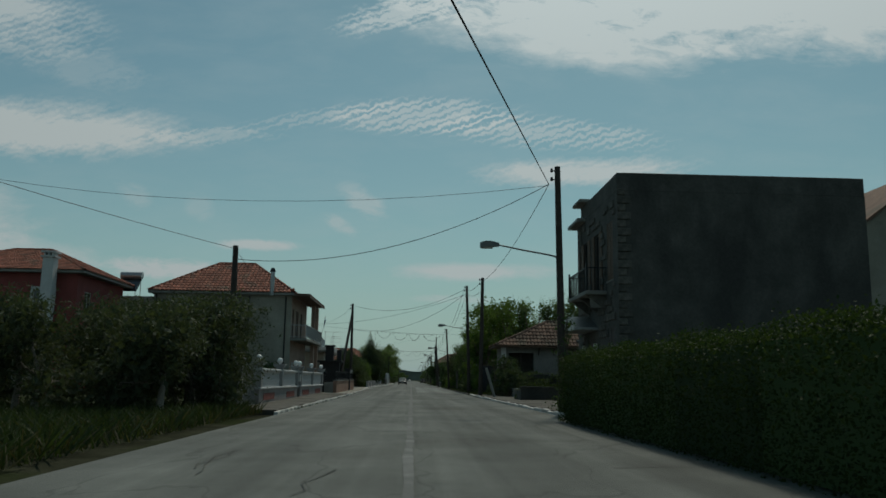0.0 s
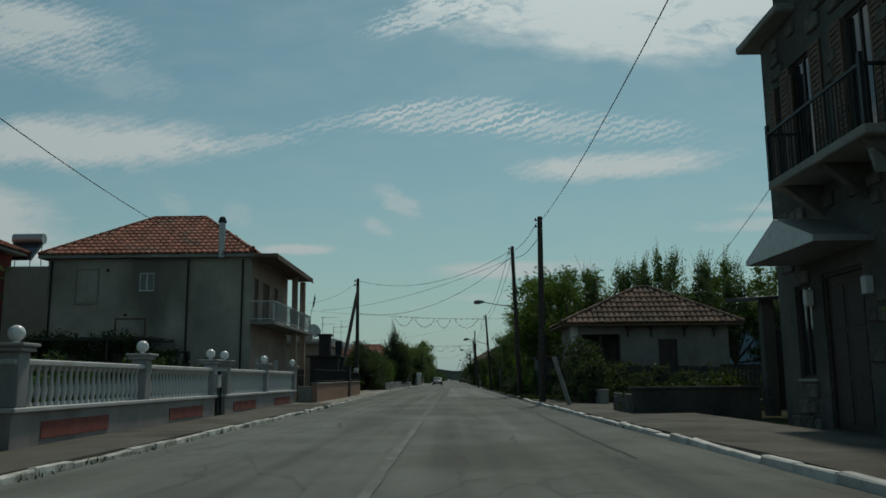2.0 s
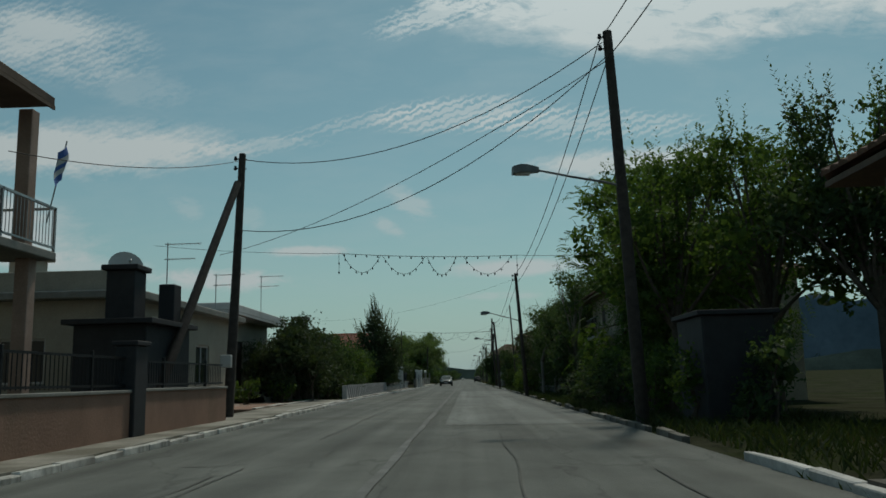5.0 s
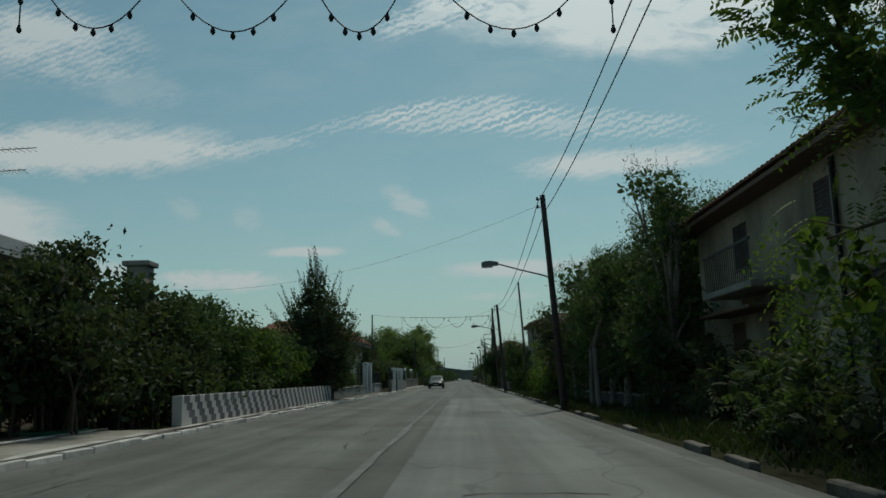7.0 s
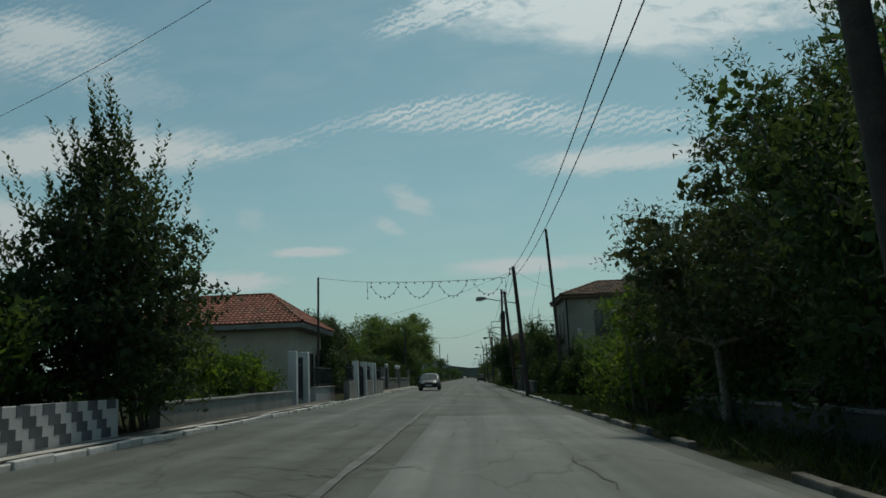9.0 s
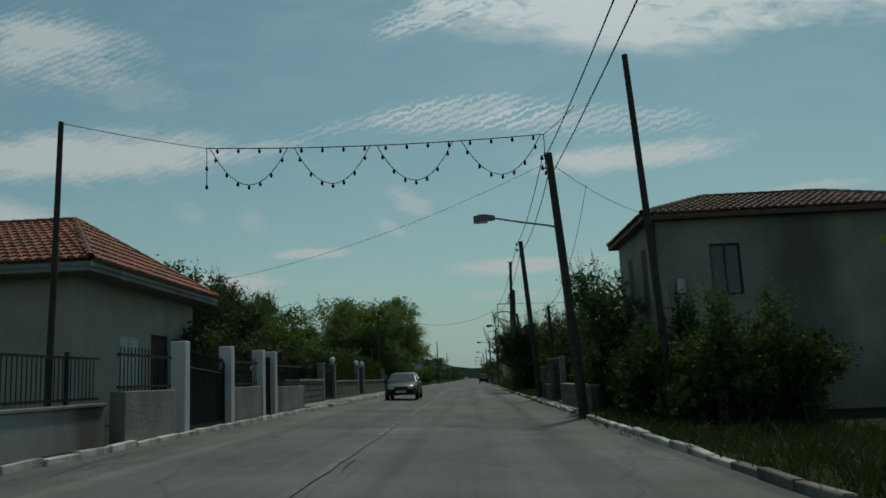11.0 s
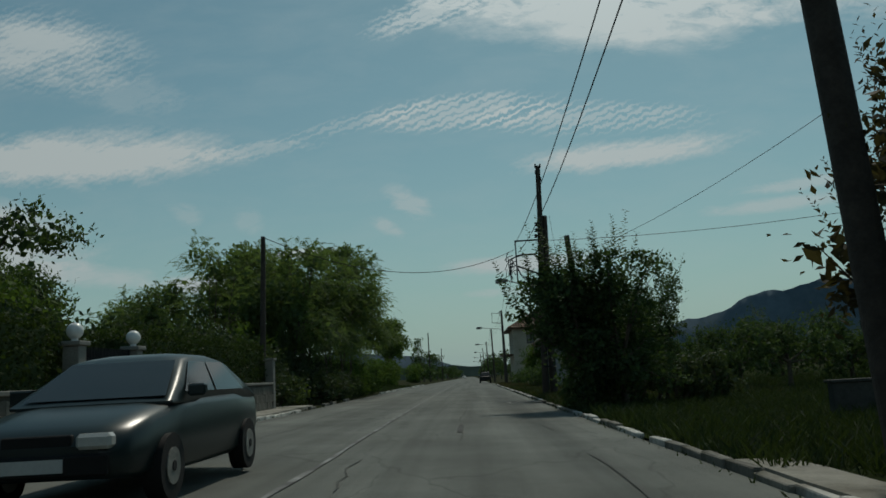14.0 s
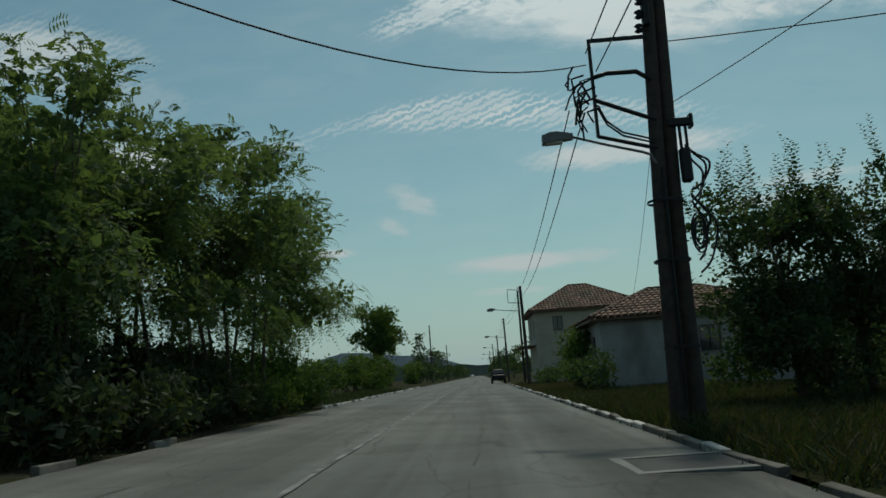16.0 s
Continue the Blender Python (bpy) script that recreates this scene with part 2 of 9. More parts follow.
def worn_road(m):
    """Wheel tracks along the road, blotches and fine branching cracks."""
    n, l = m.node_tree.nodes, m.node_tree.links
    b = n["Principled BSDF"]
    colour = b.inputs["Base Color"].links[0].from_socket
    co = n.new("ShaderNodeTexCoord")

    def layer(colour, scale, size, lo, hi, low, high, kind="noise"):
        mp = n.new("ShaderNodeMapping")
        mp.inputs["Scale"].default_value = scale
        l.new(co.outputs["Object"], mp.inputs[0])
        tx = n.new("ShaderNodeTexNoise" if kind == "noise" else "ShaderNodeTexVoronoi")
        tx.inputs["Scale"].default_value = size
        if kind == "noise":
            tx.inputs["Detail"].default_value, tx.inputs["Distortion"].default_value = 4, 0.4
            l.new(mp.outputs[0], tx.inputs["Vector"])
        else:
            tx.feature = "DISTANCE_TO_EDGE"
            wob = n.new("ShaderNodeTexNoise")
            wob.inputs["Scale"].default_value, wob.inputs["Detail"].default_value = 2.2, 3
            l.new(mp.outputs[0], wob.inputs["Vector"])
            add = n.new("ShaderNodeVectorMath")
            add.operation = "MULTIPLY_ADD"
            add.inputs[1].default_value = (0.7, 0.7, 0.0)
            l.new(wob.outputs["Color"], add.inputs[0]), l.new(mp.outputs[0], add.inputs[2]), l.new(add.outputs[0], tx.inputs["Vector"])
        rg = n.new("ShaderNodeMapRange")
        rg.inputs[1].default_value, rg.inputs[2].default_value = lo, hi
        rg.inputs[3].default_value, rg.inputs[4].default_value = low, high
        l.new(tx.outputs[0], rg.inputs[0])
        mx = n.new("ShaderNodeMix")
        mx.data_type, mx.blend_type = "RGBA", "MULTIPLY"
        mx.inputs[0].default_value = 1.0
        l.new(colour, mx.inputs[6]), l.new(rg.outputs[0], mx.inputs[7])
        return mx.outputs[2]

    colour = layer(colour, (1.1, 0.018, 1), 1.0, 0.32, 0.68, 0.76, 1.24)
    colour = layer(colour, (3.5, 0.05, 1), 1.0, 0.3, 0.7, 0.9, 1.1)
    colour = layer(colour, (0.5, 0.16, 1), 1.0, 0.35, 0.65, 0.88, 1.1)
    colour = layer(colour, (0.42, 0.16, 1), 1.0, 0.0, 0.012, 0.72, 1.0, "cracks")
    l.new(colour, b.inputs["Base Color"])
    return m


worn_road(ASPHALT)
PATCH = mat("asphalt_patch", (0.066, 0.068, 0.065), 0.25, 1.2, 0.85, 0.3, 50.0)
PALE_ASPHALT = worn_road(mat("new_asphalt", (0.174, 0.186, 0.173), 0.12, 0.5, 0.9, 0.3, 70.0))
LINE = mat("road_paint", (0.22, 0.226, 0.22), 0.35, 2.0, 0.8, 0.2, 25.0, dirt=(0.09, 0.09, 0.088), dirt_at=0.44)
EARTH = mat("dry_earth", (0.042, 0.044, 0.029), 0.35, 0.6, 0.95, 0.5, 12.0, dirt=(0.034, 0.042, 0.02), dirt_at=0.48, spec=0.0)
PAVING = mat("pavement_concrete", (0.096, 0.09, 0.075), 0.3, 0.8, 0.92, 0.4, 25.0, dirt=(0.056, 0.053, 0.04), dirt_at=0.48)
KERB = per_piece(mat("kerb_whitewash", (0.50, 0.49, 0.45), 0.25, 1.3, 0.88, 0.35, 14.0, dirt=(0.19, 0.175, 0.145), dirt_at=0.47), 0.25)
KERBWHITE = per_piece(mat("fresh_kerb_whitewash", (0.52, 0.515, 0.49), 0.2, 1.3, 0.88, 0.3, 14.0, dirt=(0.27, 0.25, 0.21), dirt_at=0.56), 0.15)
OLDKERB = per_piece(mat("bare_dirty_kerb", (0.17, 0.162, 0.138), 0.3, 1.3, 0.92, 0.4, 14.0, dirt=(0.085, 0.082, 0.06), dirt_at=0.48), 0.3)
FLAKY = per_piece(mat("flaking_kerb_whitewash", (0.5, 0.495, 0.46), 0.3, 3.0, 0.9, 0.45, 14.0, dirt=(0.09, 0.087, 0.062), dirt_at=0.5), 0.2)
SEAM = mat("dusty_tar", (0.088, 0.09, 0.082), 0.25, 1.2, 0.9, 0.3, 50.0)
DINGY = mat("dingy_whitewash", (0.2, 0.195, 0.18), 0.25, 0.7, 0.93, 0.35, 14.0, dirt=(0.115, 0.11, 0.098), dirt_at=0.48)
ROSEGREY = mat("rose_grey_paint", (0.3, 0.272, 0.258), 0.16, 1.0, 0.88, 0.2, 26.0, dirt=(0.19, 0.172, 0.155), dirt_at=0.5)
SLATEPAINT = per_piece(mat("slate_grey_paint", (0.105, 0.11, 0.12), 0.18, 2.0, 0.85, 0.15, 30.0), 0.2)
WHITE = mat("white_paint", (0.5, 0.5, 0.49), 0.1, 1.5, 0.7, 0.1, 30.0, dirt=(0.4, 0.39, 0.36), dirt_at=0.6)
GREYWALL = mat("grey_painted_wall", (0.3, 0.3, 0.295), 0.12, 1.2, 0.8, 0.15, 30.0, dirt=(0.2, 0.195, 0.18), dirt_at=0.54)
REDPANEL = mat("red_panel_paint", (0.23, 0.072, 0.058), 0.25, 2.0, 0.8, 0.1, 30.0)
RENDER = mat("weathered_render", (0.27, 0.257, 0.212), 0.28, 0.42, 0.9, 0.25, 22.0, dirt=(0.135, 0.13, 0.108), dirt_at=0.46)
CREAM = mat("cream_render", (0.36, 0.33, 0.27), 0.12, 0.9, 0.88, 0.2, 25.0, dirt=(0.3, 0.27, 0.22), dirt_at=0.6)
PINK = mat("pinkish_render", (0.35, 0.25, 0.2), 0.2, 1.0, 0.88, 0.2, 25.0)
BROWNWALL = mat("terracotta_wall", (0.27, 0.165, 0.12), 0.15, 1.2, 0.88, 0.2, 25.0, dirt=(0.22, 0.14, 0.1), dirt_at=0.6)
MAROON = mat("maroon_render", (0.22, 0.06, 0.055), 0.15, 1.2, 0.85, 0.15, 25.0)
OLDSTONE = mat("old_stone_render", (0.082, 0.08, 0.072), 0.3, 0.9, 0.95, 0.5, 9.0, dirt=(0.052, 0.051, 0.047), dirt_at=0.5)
STONE = per_piece(mat("cut_stone", (0.098, 0.092, 0.08), 0.3, 3.0, 0.92, 0.5, 14.0), 0.25)
BLOCK = per_piece(mat("concrete_block", (0.112, 0.109, 0.093), 0.3, 1.3, 0.92, 0.45, 20.0, dirt=(0.06, 0.058, 0.046), dirt_at=0.5), 0.2)
MORTAR = mat("stained_mortar", (0.098, 0.095, 0.08), 0.3, 2.0, 0.95, 0.4, 20.0, dirt=(0.07, 0.066, 0.054), dirt_at=0.48)
ROUGHWALL = mat("rough_grey_render", (0.2, 0.193, 0.172), 0.25, 1.1, 0.92, 0.35, 18.0, dirt=(0.115, 0.11, 0.095), dirt_at=0.5)
SOFFIT = mat("brown_painted_soffit", (0.115, 0.078, 0.058), 0.25, 1.5, 0.85, 0.15, 25.0, dirt=(0.07, 0.05, 0.04), dirt_at=0.55)
PALEPAVING = mat("pale_broken_paving", (0.26, 0.248, 0.212), 0.3, 0.9, 0.92, 0.4, 18.0, dirt=(0.14, 0.13, 0.1), dirt_at=0.5)
CONCRETE = mat("concrete", (0.22, 0.22, 0.2), 0.2, 1.2, 0.9, 0.3, 22.0, dirt=(0.17, 0.17, 0.15), dirt_at=0.55)
TILE = per_island(mat("roof_tile", (0.27, 0.1, 0.065), 0.25, 1.5, 0.85, 0.2, 18.0, dirt=(0.17, 0.1, 0.07), dirt_at=0.55), 0.3)
OLDTILE = per_island(mat("weathered_roof_tile", (0.165, 0.1, 0.07), 0.3, 1.2, 0.88, 0.25, 15.0, dirt=(0.11, 0.085, 0.06), dirt_at=0.5), 0.35)
POLEWOOD = mat("creosoted_pole", (0.055, 0.045, 0.038), 0.3, 5.0, 0.85, 0.4, 30.0)
BARK = mat("bark", (0.1, 0.085, 0.065), 0.3, 6.0, 0.95, 0.6, 22.0)
PALEBARK = mat("pale_bark", (0.2, 0.18, 0.15), 0.3, 6.0, 0.95, 0.6, 22.0)
IRON = mat("dark_iron", (0.02, 0.022, 0.024), 0.2, 8.0, 0.5, 0.1, 40.0, metal=0.4)
STEEL = mat("galvanised_steel", (0.35, 0.36, 0.36), 0.15, 6.0, 0.45, 0.1, 30.0, metal=0.8)
CABLE = mat("black_cable", (0.018, 0.018, 0.02), 0.1, 8.0, 0.6, 0.0)
WOOD = mat("brown_wood", (0.11, 0.07, 0.045), 0.25, 5.0, 0.7, 0.2, 30.0)
DARKWOOD = mat("dark_shutter_wood", (0.045, 0.035, 0.03), 0.25, 5.0, 0.65, 0.2, 30.0)
FAINTLINE = mat("worn_off_paint", (0.155, 0.16, 0.152), 0.25, 2.0, 0.85, 0.2, 25.0, dirt=(0.12, 0.125, 0.117), dirt_at=0.44)
OLDPLASTER = mat("old_plaster", (0.3, 0.268, 0.2), 0.22, 0.8, 0.92, 0.35, 16.0, dirt=(0.165, 0.15, 0.115), dirt_at=0.5)
GREENCLOTH = mat("green_matting", (0.02, 0.16, 0.09), 0.15, 6.0, 0.9, 0.2, 60.0)
BLACKSHEET = mat("dark_roofing", (0.03, 0.032, 0.035), 0.2, 3.0, 0.7, 0.1, 30.0)
GLOBE = mat("opal_globe", (0.75, 0.75, 0.73), 0.04, 2.0, 0.25, 0.0, 30.0, spec=0.5)
CARPAINT = mat("dark_green_car_paint", (0.016, 0.027, 0.028), 0.08, 3.0, 0.3, 0.0, 40.0, spec=0.4)
TYRE = mat("tyre_rubber", (0.015, 0.015, 0.015), 0.1, 8.0, 0.8, 0.1, 40.0)
LAMPGREY = mat("grey_lamp_paint", (0.15, 0.155, 0.15), 0.15, 6.0, 0.55, 0.05, 30.0)
PALEIRON = mat("pale_painted_iron", (0.24, 0.245, 0.24), 0.2, 6.0, 0.6, 0.1, 30.0, dirt=(0.1, 0.09, 0.08), dirt_at=0.55)
LAMPGLASS = mat("lamp_lens", (0.5, 0.5, 0.47), 0.05, 4.0, 0.15, 0.0, 30.0, spec=0.6)
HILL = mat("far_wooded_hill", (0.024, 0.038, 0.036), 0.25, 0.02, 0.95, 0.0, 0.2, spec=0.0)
# distance haze is put into this blue base colour
HAZEHILL = mat("far_mountain_haze_tint", (0.1, 0.135, 0.165), 0.2, 0.004, 0.95, 0.0, 0.05, spec=0.0)
PLASTIC = mat("pale_plastic", (0.5, 0.5, 0.48), 0.05, 3.0, 0.4, 0.0, 30.0)
FLAGBLUE = mat("blue_cloth", (0.05, 0.12, 0.35), 0.1, 6.0, 0.85, 0.1, 60.0)
GLASS = bpy.data.materials.new("window_glass")
GLASS.use_nodes = True
gb = GLASS.node_tree.nodes["Principled BSDF"]
gb.inputs["Base Color"].default_value, gb.inputs["Roughness"].default_value = (0.02, 0.025, 0.028, 1), 0.06
gb.inputs["Specular IOR Level"].default_value = 0.6

LEAF_OLIVE = leafy("olive_leaves", (0.042, 0.055, 0.034), (0.082, 0.1, 0.06), 0.28)
LEAF_DARK = leafy("dark_evergreen_leaves", (0.038, 0.062, 0.033), (0.078, 0.122, 0.054), 0.36)
LEAF_DEEP = leafy("deep_green_glossy_leaves", (0.036, 0.053, 0.033), (0.064, 0.09, 0.046), 0.3)
LEAF_ROBINIA = leafy("robinia_leaves", (0.07, 0.108, 0.054), (0.12, 0.168, 0.08), 0.5)
LEAF_MID = leafy("garden_leaves", (0.045, 0.078, 0.024), (0.098, 0.155, 0.045), 0.43)
LEAF_BRIGHT = leafy("fresh_green_leaves", (0.06, 0.102, 0.024), (0.125, 0.185, 0.042), 0.48)
LEAF_HEDGE = leafy("hedge_leaves", (0.02, 0.036, 0.012), (0.045, 0.07, 0.021), 0.32)
LEAF_REDDISH = leafy("reddish_plum_leaves", (0.045, 0.036, 0.024), (0.078, 0.066, 0.038), 0.3)
GRASS_DRY = leafy("dry_grass", (0.055, 0.052, 0.026), (0.1, 0.09, 0.05), 0.25)
GRASS_GREEN = leafy("green_grass", (0.024, 0.038, 0.015), (0.05, 0.07, 0.027), 0.25)
MEADOW = mat("rank_meadow_ground", (0.024, 0.032, 0.014), 0.35, 0.8, 0.95, 0.5, 14.0, dirt=(0.036, 0.034, 0.02), dirt_at=0.55, spec=0.0)


# ---- the lie of the land: the road leans down to its right, more so further on ----
# The sides of the street were drawn up on a first survey (plan_*); site() lays that plan out in true metres.
TRUE_METRES = [False]
PLAN_Y = [-60, 0, 33.6, 56.7, 76.3, 102.2, 111.4, 126, 132.6, 143, 152.3, 161.3, 170.7, 182.8, 206.6, 238.5, 500, 5000]
TRUE_Y = [-60, 0, 34.3, 57.95, 77.9, 105.4, 115.5, 131.5, 140.9, 152.9, 163.8, 174.2, 185, 198.4, 225, 260.7, 555, 5555]


def plan_ground(x, y):
    return -float(np.interp(y, [25, 79, 142, 260, 500], [-0.0098, 0.025, 0.0587, 0.0587, 0.0])) * min(max(x, -9.0), 6.0)


def GN(x, y):
    return -float(np.interp(y, [26, 82, 152, 290, 560], [-0.0135, 0.0128, 0.0396, 0.0396, 0.0])) * min(max(x, -10.0), 7.0)


def G(x, y):
    return GN(x, y) if TRUE_METRES[0] else plan_ground(x, y)


def site_scale(y):
    return 1.0 if TRUE_METRES[0] else float(np.interp(y, [0, 76, 102, 111, 126, 133], [1.02, 1.022, 1.035, 1.045, 1.06, 1.13]))


def site(p):
    x, y, z = p
    if TRUE_METRES[0]:
        return Vector(p)
    k = site_scale(y)
    nx = k * x + float(np.interp(y, [0, 76, 102, 111, 126, 133], [-0.06, -0.05, 0.02, 0.08, 0.25, 0.6]))
    ny = float(np.interp(y, PLAN_Y, TRUE_Y))
    return Vector((nx, ny, GN(nx, ny) + (z - plan_ground(x, y)) * k))


# ---- building blocks ----
ORG = {}


class Shape:
    """Collects faces in world metres and becomes one mesh."""

    def __init__(self):
        self.v, self.f, self.smooth = [], [], []

    def add(self, verts, faces, smooth=False):
        k = len(self.v)
        self.v += [tuple(p) for p in verts]
        self.f += [tuple(i + k for i in q) for q in faces]
        self.smooth += [smooth] * len(faces)
        return self

    def box(self, x0, x1, y0, y1, z0, z1, b=0.0):
        """A box with its edges cut off by b."""
        if b <= 0:
            vs = [(x, y, z) for z in (z0, z1) for y in (y0, y1) for x in (x0, x1)]
            return self.add(vs, [(0, 2, 3, 1), (4, 5, 7, 6), (0, 1, 5, 4), (2, 6, 7, 3), (0, 4, 6, 2), (1, 3, 7, 5)])
        bm = bmesh.new()
        bmesh.ops.create_cube(bm, size=1)
        for p in bm.verts:
            p.co = Vector(((x0 + x1) / 2 + p.co.x * (x1 - x0), (y0 + y1) / 2 + p.co.y * (y1 - y0), (z0 + z1) / 2 + p.co.z * (z1 - z0)))
        bmesh.ops.bevel(bm, geom=bm.edges[:], offset=b, segments=1, affect="EDGES")
        return self.take(bm)

    def take(self, bm, smooth=False):
        bm.verts.index_update()
        self.add([p.co[:] for p in bm.verts], [[q.index for q in fc.verts] for fc in bm.faces], smooth)
        bm.free()
        return self

    def tube(self, pts, radii, n=8, caps=True):
        """A round bar along pts."""
        pts = [Vector(p) for p in pts]
        if isinstance(radii, (int, float)):
            radii = [radii] * len(pts)
        rings = []
        side = None
        for i, p in enumerate(pts):
            d = (pts[min(i + 1, len(pts) - 1)] - pts[max(i - 1, 0)]).normalized()
            if side is None or abs(side.dot(d)) > 0.95:
                side = d.cross(Vector((0, 0, 1)) if abs(d.z) < 0.9 else Vector((1, 0, 0))).normalized()
            side = (side - d * side.dot(d)).normalized()
            up = d.cross(side)
            rings.append([p + radii[i] * (math.cos(a) * side + math.sin(a) * up) for a in [2 * math.pi * k / n for k in range(n)]])
        vs = [q for r in rings for q in r]
        fs = [(i * n + k, i * n + (k + 1) % n, (i + 1) * n + (k + 1) % n, (i + 1) * n + k) for i in range(len(pts) - 1) for k in range(n)]
        self.add(vs, fs, True)
        if caps:
            self.add(rings[0], [tuple(range(n))[::-1]]), self.add(rings[-1], [tuple(range(n))])
        return self

    def ball(self, c, r, n=12, m=8, squash=1.0):
        vs = [(c[0], c[1], c[2] - r * squash)]
        for j in range(1, m):
            a = math.pi * j / m
            vs += [(c[0] + r * math.sin(a) * math.cos(2 * math.pi * k / n), c[1] + r * math.sin(a) * math.sin(2 * math.pi * k / n), c[2] - r * squash * math.cos(a)) for k in range(n)]
        vs.append((c[0], c[1], c[2] + r * squash))
        fs = [(0, 1 + (k + 1) % n, 1 + k) for k in range(n)]
        for j in range(m - 2):
            o = 1 + j * n
            fs += [(o + k, o + (k + 1) % n, o + n + (k + 1) % n, o + n + k) for k in range(n)]
        o, e = 1 + (m - 2) * n, len(vs) - 1
        fs += [(o + k, o + (k + 1) % n, e) for k in range(n)]
        return self.add(vs, fs, True)

    def lathe(self, c, profile, n=10):
        """profile: (radius, height) pairs, from the bottom up."""
        vs = [(c[0] + r * math.cos(2 * math.pi * k / n), c[1] + r * math.sin(2 * math.pi * k / n), c[2] + h) for r, h in profile for k in range(n)]
        fs = [(i * n + k, i * n + (k + 1) % n, (i + 1) * n + (k + 1) % n, (i + 1) * n + k) for i in range(len(profile) - 1) for k in range(n)]
        self.add(vs, fs, True)
        m = len(profile) - 1
        return self.add(vs[:n], [tuple(range(n))[::-1]]).add(vs[m * n:], [tuple(range(n))])

    def prism(self, outline, axis, a, b):
        """An outline (pairs in the two other axes, in order) drawn out along axis from a to b."""
        def at(p, w):
            return {"x": (w, p[0], p[1]), "y": (p[0], w, p[1]), "z": (p[0], p[1], w)}[axis]
        n = len(outline)
        vs = [at(p, a) for p in outline] + [at(p, b) for p in outline]
        return self.add(vs, [tuple(range(n))[::-1], tuple(range(n, 2 * n))] + [(k, (k + 1) % n, n + (k + 1) % n, n + k) for k in range(n)])


def ob_from(name, shape, material, origin=(0, 0, 0)):
    me = bpy.data.meshes.new(name)
    o = Vector(origin)
    me.from_pydata([Vector(p) - o for p in shape.v], [], shape.f)
    me.polygons.foreach_set("use_smooth", shape.smooth)
    me.materials.append(material)
    bm = bmesh.new()
    bm.from_mesh(me)
    bmesh.ops.recalc_face_normals(bm, faces=bm.faces[:])
    bm.to_mesh(me)
    bm.free()
    return new(name, me)


def thing(name, at, label, category, group="", kind=""):
    e = new(name)
    e.location = site(at)
    e.scale = [site_scale(at[1])] * 3
    e.empty_display_size = 0.3
    ORG[e] = Vector(at)
    return tagged(e, label, category, group, kind)


def solid(name, shape, material, at, label, category="", group="", kind=""):
    """A thing that is one mesh."""
    ob = ob_from(name, shape, material, at)
    if Vector(at).length > 0:
        ob.location, ob.scale = site(at), [site_scale(at[1])] * 3
    ORG[ob] = Vector(at)
    return tagged(ob, label, category, group, kind)


def part(name, shape, material, parent, label=""):
    ob = ob_from(name, shape, material, ORG[parent])
    ob.parent = parent
    ORG[ob] = ORG[parent]
    return tagged(ob, label)


def piece(name, mesh, parent, at, turn=(0, 0, 0), size=(1, 1, 1)):
    """A further piece on a shared mesh."""
    ob = new(name, mesh)
    ob.parent = parent
    ob.location = Vector(at) - ORG[parent]
    ob.rotation_euler, ob.scale = turn, size
    return ob


def mesh_of(name, shape, material):
    ob = ob_from(name, shape, material)
    me = ob.data
    bpy.data.objects.remove(ob)
    return me


def raw_mesh(name, verts, faces_flat, per, material):
    """A mesh straight from arrays; per: corners of each face."""
    me = bpy.data.meshes.new(name)
    nf = len(faces_flat) // per
    me.vertices.add(len(verts)), me.loops.add(len(faces_flat)), me.polygons.add(nf)
    me.vertices.foreach_set("co", np.asarray(verts, np.float32).ravel())
    me.loops.foreach_set("vertex_index", np.asarray(faces_flat, np.int32))
    me.polygons.foreach_set("loop_start", np.arange(0, nf * per, per, dtype=np.int32))
    me.materials.append(material)
    me.update(calc_edges=True)
    return me


# ---- plants ----
def leaf_cloud(rng, centres, length, width=0.45, droop=0.3):
    """Folded four-cornered leaves at the centres."""
    n = len(centres)
    d = rng.normal(size=(n, 3))
    d[:, 2] -= droop
    d /= np.linalg.norm(d, axis=1)[:, None]
    s = np.cross(d, rng.normal(size=(n, 3)))
    s /= np.linalg.norm(s, axis=1)[:, None] + 1e-9
    nn = np.cross(d, s)
    L = (length * rng.uniform(0.6, 1.3, n))[:, None]
    W = L * width
    a, b = centres - d * L / 2, centres + d * L / 2
    m = centres + nn * L * 0.1
    v = np.stack([a, m + s * W / 2, b, m - s * W / 2], 1).reshape(-1, 3)
    return v, np.arange(4 * n)


def clump_points(rng, blobs, per_m3, clump=0.35, leaves=26, inner=0.45):
    """Leaf places: clumps sit in the outer part of each blob (x, y, z, rx, ry, rz)."""
    out = []
    for x, y, z, rx, ry, rz in blobs:
        k = max(6, int(per_m3 * rx * ry * rz * 4.19))
        d = rng.normal(size=(k, 3))
        d /= np.linalg.norm(d, axis=1)[:, None]
        r = inner + (1.08 - inner) * rng.uniform(0, 1, k) ** 0.6
        c = np.array([x, y, z]) + d * r[:, None] * (rx, ry, rz)
        keep = rng.uniform(size=k) < 0.8 + 0.2 * d[:, 2]
        c = c[keep]
        sz = clump * rng.uniform(0.5, 1.3, len(c))
        p = np.repeat(c, leaves, 0) + rng.normal(size=(len(c) * leaves, 3)) * np.repeat(sz, leaves)[:, None] * (0.6, 0.6, 0.42)
        out.append(p)
    return np.concatenate(out)


